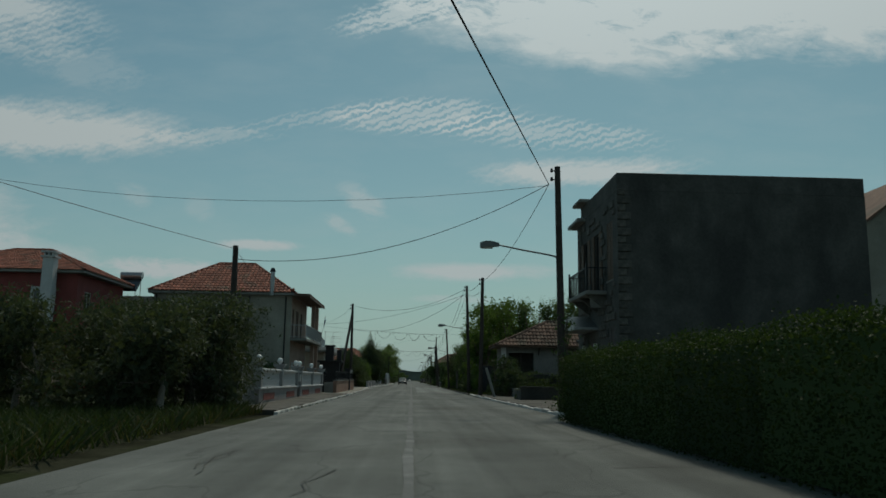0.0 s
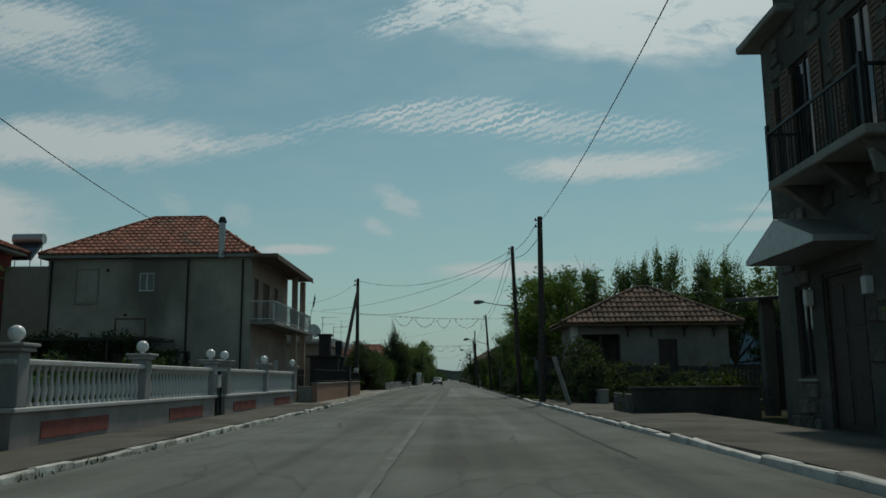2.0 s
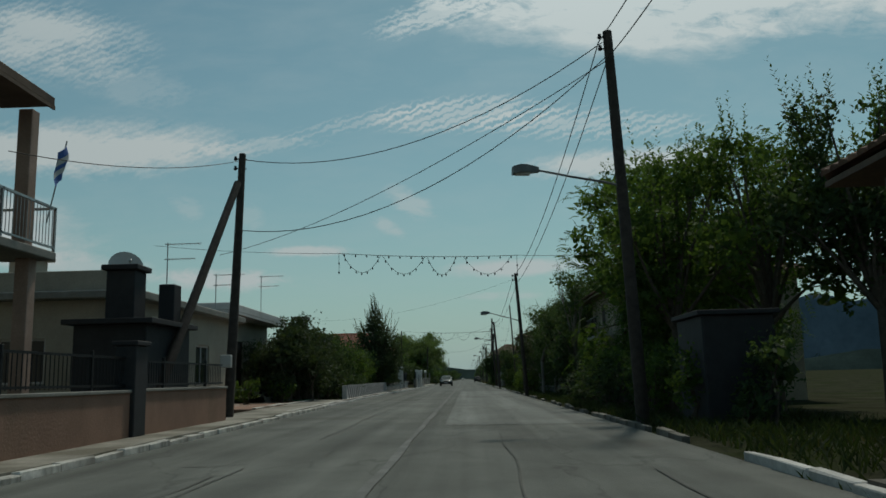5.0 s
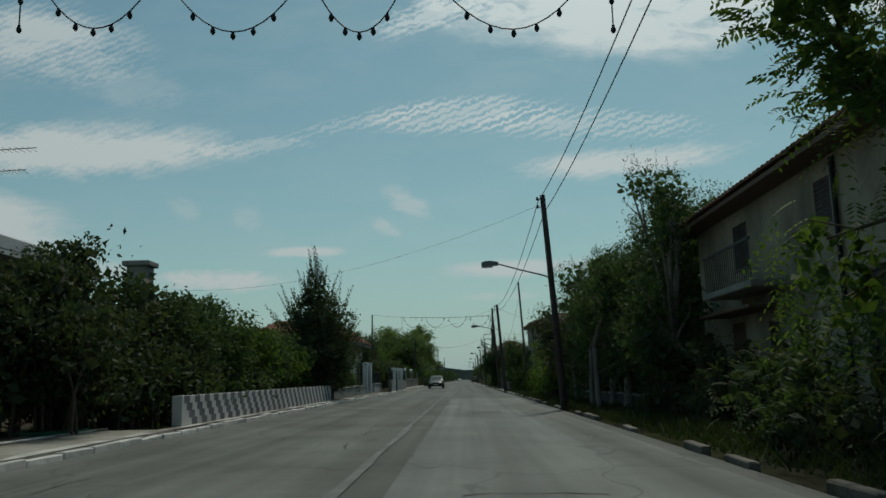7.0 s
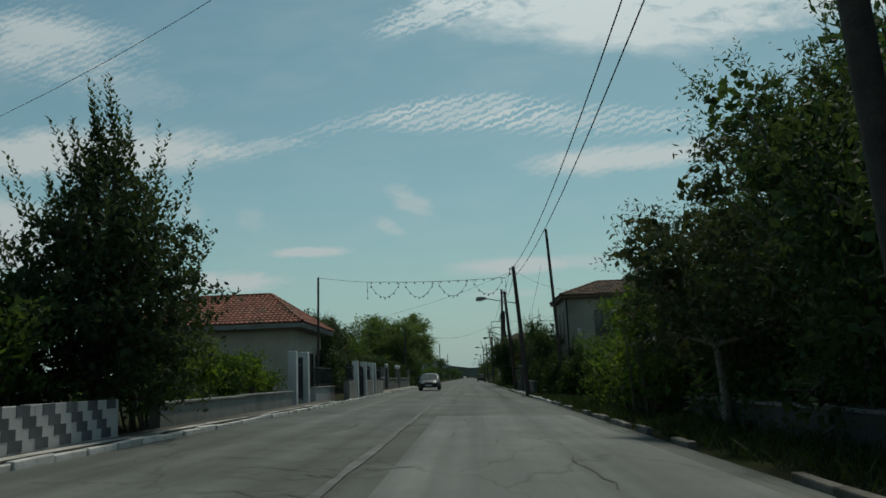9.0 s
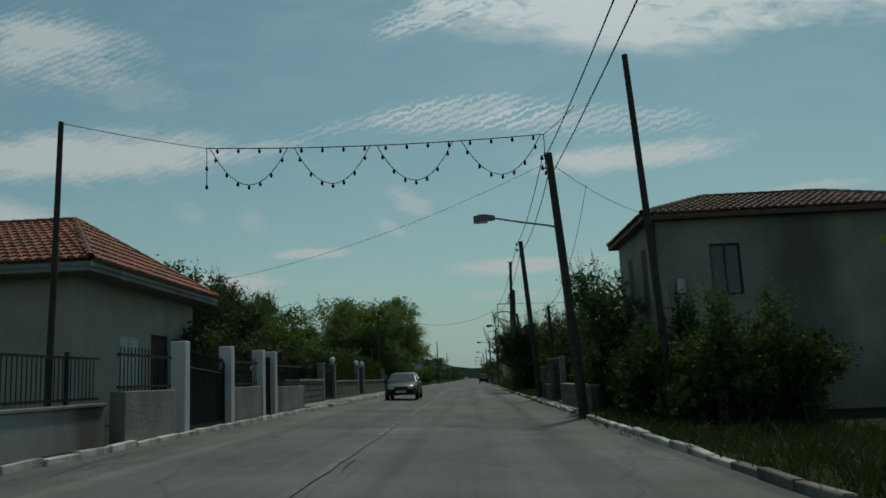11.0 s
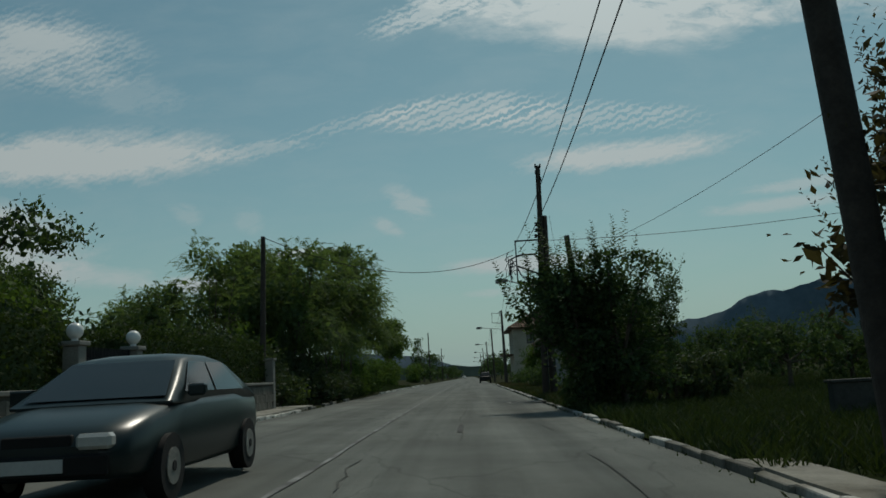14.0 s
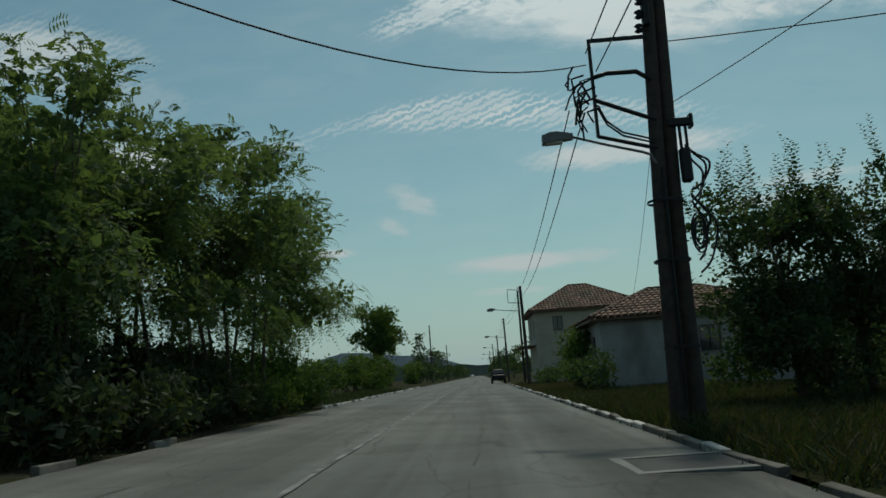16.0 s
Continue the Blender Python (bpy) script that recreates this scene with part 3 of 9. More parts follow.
def frond_cloud(rng, centres, out_from, length=0.5, pairs=7, leaf=0.12):
    """Feathered leaves: a bent stalk with pairs of leaflets, hanging away from out_from."""
    n = len(centres)
    d = centres - out_from
    d /= np.linalg.norm(d, axis=1)[:, None] + 1e-9
    d = d + rng.normal(size=(n, 3)) * 0.55
    d[:, 2] -= 0.25
    d /= np.linalg.norm(d, axis=1)[:, None]
    s = np.cross(d, (0, 0, 1.0)) + rng.normal(size=(n, 3)) * 0.2
    s /= np.linalg.norm(s, axis=1)[:, None] + 1e-9
    L = length * rng.uniform(0.6, 1.25, n)
    vs = []
    for i in range(pairs):
        t = (i + 0.7) / pairs
        base = centres + d * (L * t)[:, None]
        base[:, 2] -= L * 0.45 * t * t
        for sg in (-1, 1):
            q = s * sg + d * 0.35
            q[:, 2] -= 0.35
            q /= np.linalg.norm(q, axis=1)[:, None]
            ll = (leaf * (1.15 - 0.5 * abs(t - 0.45)) * rng.uniform(0.8, 1.2, n))[:, None]
            tip, mid = base + q * ll, base + q * ll * 0.45
            w = d * ll * 0.2
            vs.append(np.stack([base, mid + w, tip, mid - w], 1))
    v = np.concatenate(vs).reshape(-1, 3)
    return v, np.arange(len(v))


def shoot_cloud(rng, blobs, count, length, leaf, width=0.4, droop=0.2, spread=0.4, per=16):
    """Upright shoots that stand out of the crown, leaves set along each one."""
    b = np.array(blobs)
    mid = b[:, :3].mean(0)
    reach = np.abs(b[:, :2] - mid[:2]).max() + 0.5
    pick = b[rng.integers(len(b), size=count)]
    d = rng.normal(size=(count, 3))
    d[:, 2] = np.abs(d[:, 2]) + 0.25
    d /= np.linalg.norm(d, axis=1)[:, None]
    base = pick[:, :3] + d * pick[:, 3:] * 0.75
    way = (base - mid) / reach * spread + rng.normal(size=(count, 3)) * 0.16
    way[:, 2] = 1.0
    way /= np.linalg.norm(way, axis=1)[:, None]
    L = length * rng.uniform(0.55, 1.3, count)
    t = np.tile((np.arange(per) + 0.5) / per, count)
    way, L, base = np.repeat(way, per, 0), np.repeat(L, per), np.repeat(base, per, 0)
    c = base + way * (L * t)[:, None]
    a = np.tile(np.arange(per) * 2.4, count) + rng.uniform(0, 0.8, len(c))
    out = np.stack([np.cos(a), np.sin(a), np.zeros(len(c))], 1) + way * 0.9
    out[:, 2] -= droop * 2
    out /= np.linalg.norm(out, axis=1)[:, None]
    side = np.cross(out, way)
    side /= np.linalg.norm(side, axis=1)[:, None] + 1e-9
    ll = (leaf * (1.15 - 0.55 * t) * rng.uniform(0.75, 1.25, len(c)))[:, None]
    m = c + out * ll * 0.45 + np.cross(side, out) * ll * 0.08
    return np.stack([c, m + side * ll * width / 2, c + out * ll, m - side * ll * width / 2], 1).reshape(-1, 3)


def foliage(name, rng, blobs, material, parent, per_m3=9, leaf=0.1, clump=0.35, leaves=26, style="leaf", inner=0.45, width=0.45, label="", fill=0.85, shoots=None, spray=0.26):
    o = np.array(ORG[parent])
    c = clump_points(rng, blobs, per_m3, clump, leaves if style == "leaf" else max(2, leaves // 8), inner)
    if style == "leaf":
        v, f = leaf_cloud(rng, c, leaf * 1.35, width)
    else:
        mid = np.mean([b[:3] for b in blobs], 0) - (0, 0, 0.8)
        v, f = frond_cloud(rng, c, mid, leaf * 4.2, 6, leaf)
    # larger sprays fill the inside
    inner_v = []
    for x, y, z, rx, ry, rz in blobs:
        size = min(spray, 0.5 * min(rx, ry, rz))
        k = int(fill * 3.1 * (rx * ry + rx * rz + ry * rz) / 3 / (size * size * 0.35))
        d = rng.normal(size=(k, 3))
        d *= (rng.uniform(0, 1, k) ** 0.4 * 0.78 / np.linalg.norm(d, axis=1))[:, None]
        inner_v.append(leaf_cloud(rng, np.array([x, y, z]) + d * (rx, ry, rz), size, 0.7)[0])
    v = np.concatenate([v] + inner_v + ([shoot_cloud(rng, blobs, *shoots)] if shoots else []))
    ob = new(name, raw_mesh(name, v - o, np.arange(len(v)), 4, material))
    ob.parent = parent
    ORG[ob] = ORG[parent]
    return tagged(ob, label)


def tree(name, at, trunk_h, r, blobs, leaf_mat, label, seed, category="tree", bark=None, group="", stems=1, **kw):
    """Trunk, limbs to every blob, and leaves; blobs are offsets from the foot."""
    rng = np.random.default_rng(seed)
    t = thing(name, at, label, category, group)
    x, y, z = at
    sh, lm = Shape(), Shape()
    tops = []
    for k in range(stems):
        ox, oy = (rng.uniform(-0.5, 0.5, 2) * (stems > 1)) * min(3.0, 0.8 * stems ** 0.6)
        bend = rng.uniform(-0.25, 0.25, 2) * trunk_h * 0.4
        pts = [(x + ox, y + oy, z - 0.15), (x + ox + bend[0] * 0.3, y + oy + bend[1] * 0.3, z + trunk_h * 0.5), (x + ox + bend[0], y + oy + bend[1], z + trunk_h)]
        sh.tube(pts, [r * 1.25, r * 0.85, r * 0.65], 8)
        tops.append(Vector(pts[-1]))
    world_blobs = [(x + b[0], y + b[1], z + b[2], *b[3:]) for b in blobs]
    for i, b in enumerate(world_blobs):
        s = tops[i % len(tops)]
        e = Vector(b[:3]) + Vector(rng.uniform(-0.3, 0.3, 3)) * b[3]
        m = s.lerp(e, 0.5) + Vector(rng.uniform(-0.15, 0.15, 3))
        lm.tube([s - Vector((0, 0, 0.1)), m, e], [r * 0.55, r * 0.32, r * 0.12], 6)
        for _ in range(3):
            q = e + Vector(rng.uniform(-0.8, 0.8, 3)) * min(b[3:])
            lm.tube([m.lerp(e, rng.uniform(0.2, 1)), q], [r * 0.15, r * 0.05], 4, False)
    part("trunk", sh, bark or BARK, t)
    tagged(part("branchwork", lm, bark or BARK, t), kind="stuff")
    foliage("crown", rng, world_blobs, leaf_mat, t, **kw)
    return t


def shrub(name, at, blobs, leaf_mat, label, seed, category="bush", group="", **kw):
    rng = np.random.default_rng(seed)
    t = thing(name, at, label, category, group)
    x, y, z = at
    st = Shape()
    wb = [(x + b[0], y + b[1], z + b[2], *b[3:]) for b in blobs]
    for b in wb:
        for _ in range(3):
            a = Vector((x + rng.uniform(-.2, .2) + (b[0] - x) * 0.6, y + rng.uniform(-.2, .2) + (b[1] - y) * 0.6, z - 0.1))
            st.tube([a, a.lerp(Vector(b[:3]), 0.5) + Vector(rng.uniform(-.1, .1, 3)), Vector(b[:3]) + Vector(rng.uniform(-.4, .4, 3)) * b[3]], [0.035, 0.025, 0.012], 5, False)
    tagged(part("branchwork", st, BARK, t), kind="stuff")
    foliage("leaves", rng, wb, leaf_mat, t, **kw)
    return t


def spread(rng, x0, x1, y0, y1, z0, z1, r, n):
    """n blob offsets scattered in a block."""
    return [(rng.uniform(x0, x1), rng.uniform(y0, y1), rng.uniform(z0, z1), r * rng.uniform(0.75, 1.25), r * rng.uniform(0.75, 1.25), r * rng.uniform(0.65, 1.05)) for _ in range(n)]


def grass(name, boxes, material, label, seed, blade=0.3, count=60):
    """Blades over plan boxes (x0, x1, y0, y1), count to the square metre."""
    rng = np.random.default_rng(seed)
    vs = []
    for x0, x1, y0, y1 in boxes:
        (x0, y0, _), (x1, y1, _) = site((x0, y0, 0)), site((x1, y1, 0))
        n = int(count * (x1 - x0) * (y1 - y0))
        p = np.stack([rng.uniform(x0, x1, n), rng.uniform(y0, y1, n), np.zeros(n)], 1)
        tuft = 0.5 + 0.5 * np.sin(p[:, 0] * 2.3 + 1.7 * np.sin(p[:, 1] * 1.1)) * np.sin(p[:, 1] * 1.9)
        p = p[rng.uniform(size=n) < 0.25 + 0.75 * tuft]
        n = len(p)
        p[:, 2] = [GN(a, b) for a, b in p[:, :2]]
        p[:, 2] += 0.02
        a = rng.uniform(0, 2 * math.pi, n)
        s = np.stack([np.cos(a), np.sin(a), np.zeros(n)], 1)
        h = (blade * rng.uniform(0.4, 1.3, n))[:, None]
        bend = rng.normal(size=(n, 3)) * 0.55
        bend[:, 2] = 1
        w = 0.012 + 0.01 * h
        tip = p + bend * h
        mid = p + bend * h * 0.55 + (0, 0, 0.06) * h
        vs.append(np.stack([p - s * w, p + s * w, mid + s * w * 0.8, tip], 1).reshape(-1, 3))
    v = np.concatenate(vs)
    return tagged(new(name, raw_mesh(name, v, np.arange(len(v)), 4, material)), label, "grass", "", "stuff")


# ---- the ground, the road and its edges ----
XL, XR = -5.6, 3.6


def LX(y):
    """The western edge of the asphalt."""
    return float(np.interp(y, [20, 45, 58, 75, 90, 102, 115, 132, 150, 172, 188, 212, 300], [-5.5, -5.35, -5.3, -5.5, -5.72, -5.72, -5.5, -5.22, -5.05, -4.98, -5.2, -5.5, -5.6]))


def RX(y):
    """The eastern edge of the asphalt."""
    return float(np.interp(y, [20, 36, 42, 60, 90, 130, 148, 160, 190, 300], [3.62, 3.45, 3.38, 3.4, 3.55, 3.68, 3.72, 3.62, 3.52, 3.6]))


def sheet(xs, ys, height):
    vs = [(x, y, height(x, y)) for y in ys for x in xs]
    n = len(xs)
    return Shape().add(vs, [(j * n + i, j * n + i + 1, (j + 1) * n + i + 1, (j + 1) * n + i) for j in range(len(ys) - 1) for i in range(n - 1)], True)


def land(x, y):
    far = max(0.0, -x - 9, x - 9)
    bumps = 0.10 * noise.noise((x * 0.25, y * 0.25, 0.3)) * min(1, max(0.0, min(abs(x - XL), abs(x - XR)) - 0.3)) if not XL < x < XR else 0
    return GN(x, y) - 0.05 + (bumps if far < 150 else 0)


gx = [-4000, -1500, -500, -150, -60, -35, -25, -18, -14, -12, -10.5, -9, -8, -7, -6.3, -5.94, -3, 0, 2, 3.7, 4.3, 5, 6, 7, 8, 9.5, 11, 14, 18, 25, 40, 80, 200, 600, 1500, 4000]
gy = [-60, -20] + [float(k) for k in range(-10, 230, 2)] + [240, 260, 290, 340, 420, 560, 800, 1300, 2200, 4500]
solid("ground", sheet(gx, gy, land), EARTH, (0, 0, 0), "dry earth and weeds beside the village road", "ground", kind="structure")
ry = [-30.0 + 3 * k for k in range(100)] + [280, 320, 400, 520, 700, 1000]
def road_sheet(fractions, ys, lift=0.0):
    """Strips between the two edges of the asphalt; fractions from the western edge (0) to the eastern (1)."""
    vs = []
    for y in ys:
        for f in fractions:
            x = LX(y) + (RX(y) - LX(y)) * f
            vs.append((x, y, GN(x, y) + 0.012 * noise.noise((x * 0.4, y * 0.13, 1.0)) + lift))
    n = len(fractions)
    return Shape().add(vs, [(j * n + i, j * n + i + 1, (j + 1) * n + i + 1, (j + 1) * n + i) for j in range(len(ys) - 1) for i in range(n - 1)], True)


road = solid("road", road_sheet([0, .18, .36, .52, .68, .84, .93, 1], ry), ASPHALT, (0, 0, 0),
             "worn grey asphalt village road with faint wheel tracks", "road", kind="structure")
# a paler, newer surface on the right half further on
solid("resurfaced_lane", sheet([-0.62, 1.2, XR - 0.4], [73 + 2.0 * k for k in range(26)], lambda x, y: GN(x, y) + 0.012 * noise.noise((x * 0.4, y * 0.13, 1.0)) + 0.008),
      PALE_ASPHALT, (0, 0, 0), "paler resurfaced asphalt strip in the road", "road", kind="structure")


def centre_line(y0, y1, half, material, label, seed):
    rng = np.random.default_rng(seed)
    sh = Shape()
    n = int((y1 - y0) / 1.0)
    ws = [half * rng.uniform(0.55, 1.15) for _ in range(n + 1)]
    pts = []
    for k in range(n + 1):
        y = y0 + (y1 - y0) * k / n
        x = CLX(y) + 0.012 * math.sin(y * 0.9)
        for s in (-1, 1):
            pts.append((x + s * ws[k], y, GN(x, y) + 0.012 * noise.noise((x * 0.4, y * 0.13, 1.0)) + 0.012))
    sh.add(pts, [(2 * k, 2 * k + 1, 2 * k + 3, 2 * k + 2) for k in range(n)], True)
    solid("road_marking", sh, material, (0, 0, 0), label, "road marking", kind="structure")


def CLX(y):
    return float(np.interp(y, [0, 60, 120, 170, 200, 300], [-1.15, -1.12, -1.15, -1.35, -1.55, -1.5]))


centre_line(-20, 140, 0.075, FAINTLINE, "almost worn off white centre line", 4)
centre_line(140, 420, 0.047, LINE, "worn white centre line on asphalt", 5)


def road_wear():
    """Cracks, patches and a gully cover."""
    rng = np.random.default_rng(8)
    sh = Shape()
    for _ in range(48):
        x, y = rng.uniform(-5.2, 3.0), rng.uniform(6, 215)
        along = rng.uniform() < 0.6
        px, py = x, y
        for k in range(rng.integers(3, 8)):
            qx = px + (rng.uniform(-0.12, 0.12) if along else rng.uniform(0.15, 0.4))
            qy = py + (rng.uniform(0.3, 0.7) if along else rng.uniform(-0.15, 0.15))
            if not -5.5 < qx < 3.3:
                break
            w = rng.uniform(0.006, 0.014)
            dx, dy = (w, 0) if along else (0, w * 1.6)
            z = lambda a, b: GN(a, b) + 0.012 * noise.noise((a * 0.4, b * 0.13, 1.0)) + 0.014
            sh.add([(px - dx, py - dy, z(px, py)), (px + dx, py + dy, z(px, py)), (qx + dx, qy + dy, z(qx, qy)), (qx - dx, qy - dy, z(qx, qy))], [(0, 1, 2, 3)])
            px, py = qx, qy
    z = lambda a, b: GN(a, b) + 0.012 * noise.noise((a * 0.4, b * 0.13, 1.0)) + 0.014
    for _ in range(110):
        px, py = rng.uniform(-3.6, -0.9), rng.uniform(103, 122)
        for k in range(rng.integers(2, 5)):
            qx, qy = px + rng.uniform(.12, .3), py + rng.uniform(-.3, .3)
            w = rng.uniform(.006, .02)
            sh.add([(px, py - w, z(px, py)), (px, py + w, z(px, py)), (qx, qy + w, z(qx, qy)), (qx, qy - w, z(qx, qy))], [(0, 1, 2, 3)])
            px, py = qx, qy
    solid("road_cracks", sh, SEAM, (0, 0, 0), "dark irregular cracks in the asphalt", "crack", kind="stuff")
    seam = Shape()
    for x0, y0, y1 in ((.45, 14, 70), (.5, 128, 232), (-2.9, 40, 84), (2.2, 24, 66), (-3.4, 150, 200), (2.3, 150, 178)):
        n = int((y1 - y0) / .8)
        for k in range(n):
            ya, yb = y0 + .8 * k, y0 + .8 * (k + 1)
            if noise.noise((x0 * 3.1, ya * .16, 5.0)) < -.12:
                continue
            xa, xb = [x0 + .13 * noise.noise((x0, q * .35, 2.0)) + .22 * noise.noise((x0, q * .06, 7.0)) for q in (ya, yb)]
            w = .009 + .012 * abs(noise.noise((x0, ya * .7, 9.0)))
            seam.add([(xa - w, ya, z(xa, ya)), (xa + w, ya, z(xa, ya)), (xb + w, yb, z(xb, yb)), (xb - w, yb, z(xb, yb))], [(0, 1, 2, 3)])
    solid("tar_seam", seam, SEAM, (0, 0, 0), "dark tar seams running along the asphalt", "road seam", kind="stuff")
    for k, (x, y, w, d) in enumerate([(1.0, 103.2, 0.9, 0.4), (0.9, 164, 0.2, 2.6), (.4, 176, .15, 3.0)]):
        n = 16
        vs = [(x + w / 2 * math.cos(a) * rng.uniform(0.75, 1.1), y + d / 2 * math.sin(a) * rng.uniform(0.75, 1.1)) for a in [2 * math.pi * i / n for i in range(n)]]
        vs = [(a, b, GN(a, b) + 0.012 * noise.noise((a * 0.4, b * 0.13, 1.0)) + 0.016) for a, b in vs]
        solid("road_patch", Shape().add(vs, [tuple(range(n))]), PATCH, (0, 0, 0), "dark broken patch in worn asphalt", "road patch", "road patches", "structure")


road_wear()


def pavement(name, x0, x1, y0, y1, label, step=2.0, crumble=0.04, material=None):
    """A raised strip with a ragged inner edge."""
    rng = np.random.default_rng(int(abs((x0 or x1) * 10) + y0))
    n = max(2, int((y1 - y0) / step))
    sh = Shape()
    ys = [y0 + (y1 - y0) * k / n for k in range(n + 1)]
    top, bot = [], []
    for y in ys:
        j = rng.uniform(-crumble, crumble)
        for x in (RX(y) + 0.13 if x0 is None else x0, LX(y) - 0.13 if x1 is None else x1 + j):
            top.append((x, y, GN(x, y) + 0.12 + rng.uniform(-0.008, 0.008)))
            bot.append((x, y, GN(x, y) - 0.1))
    k = len(top)
    fs = []
    for i in range(n):
        a = 2 * i
        fs += [(a, a + 1, a + 3, a + 2), (k + a, k + a + 2, k + a + 3, k + a + 1), (a, a + 2, k + a + 2, k + a), (a + 1, k + a + 1, k + a + 3, a + 3)]
    fs += [(0, k, k + 1, 1), (2 * n, 2 * n + 1, k + 2 * n + 1, k + 2 * n)]
    sh.add(top + bot, fs)
    solid(name, sh, material or PAVING, (0, 0, 0), label, "pavement", kind="structure")


pavement("pavement_west", -7.35, None, 27.5, 56.3, "dusty brown pavement beside a flaking whitewashed kerb", 1.0, .06)
pavement("pavement_west_mid", -7.35, None, 56.3, 93.0, "pale concrete pavement before the terracotta wall", 1.0, .06, PALEPAVING)
pavement("pavement_west_far", -6.22, None, 93.0, 134.5, "narrow concrete pavement below garden walls")
pavement("pavement_west_end", -6.5, None, 153.0, 189.0, "narrow broken concrete pavement along walls", 1.0, .08, PALEPAVING)
pavement("pavement_east", None, 6.2, 23.0, 61.0, "dusty concrete pavement before the stone houses")
pavement("pavement_east_far", None, 4.3, 146.5, 168.0, "pale concrete pavement below a stone wall", 1.0, .1, PALEPAVING)


def kerb(name, x, side, y0, y1, label, skip, seed, coat):
    rng = np.random.default_rng(seed)
    t = thing(name, (x, y0, 0), label, "kerb", kind="structure")
    shapes = []
    for k in range(4):
        sh = Shape().box(-0.07, 0.07, -0.498, 0.498, -0.12, 0.105 + 0.006 * k, 0.015)
        sh.v = [(a + rng.uniform(-.006, .006), b + rng.uniform(-.004, .004), c + rng.uniform(-.008, .008)) for a, b, c in sh.v]
        shapes += [mesh_of("kerb_stone", sh, m) for m in (KERB, KERBWHITE, OLDKERB, FLAKY)]
    y = y0 + 0.5
    while y < y1:
        if rng.uniform() > skip(y):
            xk = LX(y) if side < 0 else RX(y)
            piece("kerb_stone", shapes[4 * rng.integers(4) + coat(y, rng.uniform())], t, (xk + side * 0.07 + rng.uniform(-.022, .022), y, GN(xk, y) + rng.uniform(-.035, .006)), (rng.uniform(-.02, .02), rng.uniform(-.05, .05), rng.uniform(-.022, .022)))
        y += 1.0


TRUE_METRES[0] = True
kerb("kerb_west", XL, -1, 27.0, 266, "worn whitewashed concrete kerb stones", lambda y: 0.03 if y < 186 else (0.9 if y < 214 else 0.3), 1,
     lambda y, u: 3 if y < 59 else (1 if 86 < y < 125 else ((0 if u < .5 else 3) if y < 186 else (2 if y < 214 else 3))))
kerb("kerb_east", XR, 1, 23.0, 274, "worn whitewashed concrete kerb stones along verge", lambda y: 0.0 if y < 64 else (0.55 if y < 134 else 0.08), 2,
     lambda y, u: 1 if y < 64 else (2 if y < 134 else ((0 if u < .5 else 3) if y < 166 else (3 if u < .45 else 2))))
TRUE_METRES[0] = False


def kerb_apron():
    """The wide pale concrete edge before the low house and the patterned wall."""
    sh = Shape()
    ys = [80 + 2.0 * k for k in range(28)]
    for a, b in zip(ys, ys[1:]):
        p, q = LX(a) - 0.131, LX(b) - 0.131
        sh.add([(p - .29, a, GN(p, a) + .128), (p, a, GN(p, a) + .128), (q, b, GN(q, b) + .128), (q - .29, b, GN(q, b) + .128), (p - .29, a, GN(p, a)), (q - .29, b, GN(q, b))], [(0, 1, 2, 3), (0, 3, 5, 4)])
    solid("kerb_edge", sh, KERB, (0, 0, 0), "wide pale painted edge of the pavement", "kerb", kind="structure")


kerb_apron()


# ---- walls with openings ----
def wall(sh, axis, at, thick, a0, a1, z0, z1, holes=()):
    """An upright wall at x (axis 'x', running along y) or y (axis 'y', along x), its outer face at `at`, thick metres in the sense of its sign; holes go through it."""
    ca = sorted({a0, a1, *[h for o in holes for h in o[:2]]})
    cz = sorted({z0, z1, *[h for o in holes for h in o[2:4]]})
    na, nz = len(ca), len(cz)

    def full(i, j):
        if not (0 <= i < na - 1 and 0 <= j < nz - 1):
            return False
        a, z = (ca[i] + ca[i + 1]) / 2, (cz[j] + cz[j + 1]) / 2
        return not any(o[0] < a < o[1] and o[2] < z < o[3] for o in holes)
    vs = []
    for d in (at, at + thick):
        for z in cz:
            for a in ca:
                vs.append((d, a, z) if axis == "x" else (a, d, z))
    k = na * nz
    fs = []
    for j in range(nz - 1):
        for i in range(na - 1):
            if not full(i, j):
                continue
            p, q, r, t = j * na + i, j * na + i + 1, (j + 1) * na + i + 1, (j + 1) * na + i
            fs += [(p, q, r, t), (k + p, k + t, k + r, k + q)]
            for (u, w), (di, dj) in (((p, q), (0, -1)), ((q, r), (1, 0)), ((r, t), (0, 1)), ((t, p), (-1, 0))):
                if not full(i + di, j + dj):
                    fs.append((u, k + u, k + w, w))
    used = sorted({v for f in fs for v in f})
    idx = {v: n for n, v in enumerate(used)}
    return sh.add([vs[v] for v in used], [tuple(idx[v] for v in f) for f in fs])


def bar(sh, axis, at0, at1, a0, a1, z0, z1, b=0.0):
    if axis == "x":
        return sh.box(min(at0, at1), max(at0, at1), a0, a1, z0, z1, b)
    return sh.box(a0, a1, min(at0, at1), max(at0, at1), z0, z1, b)


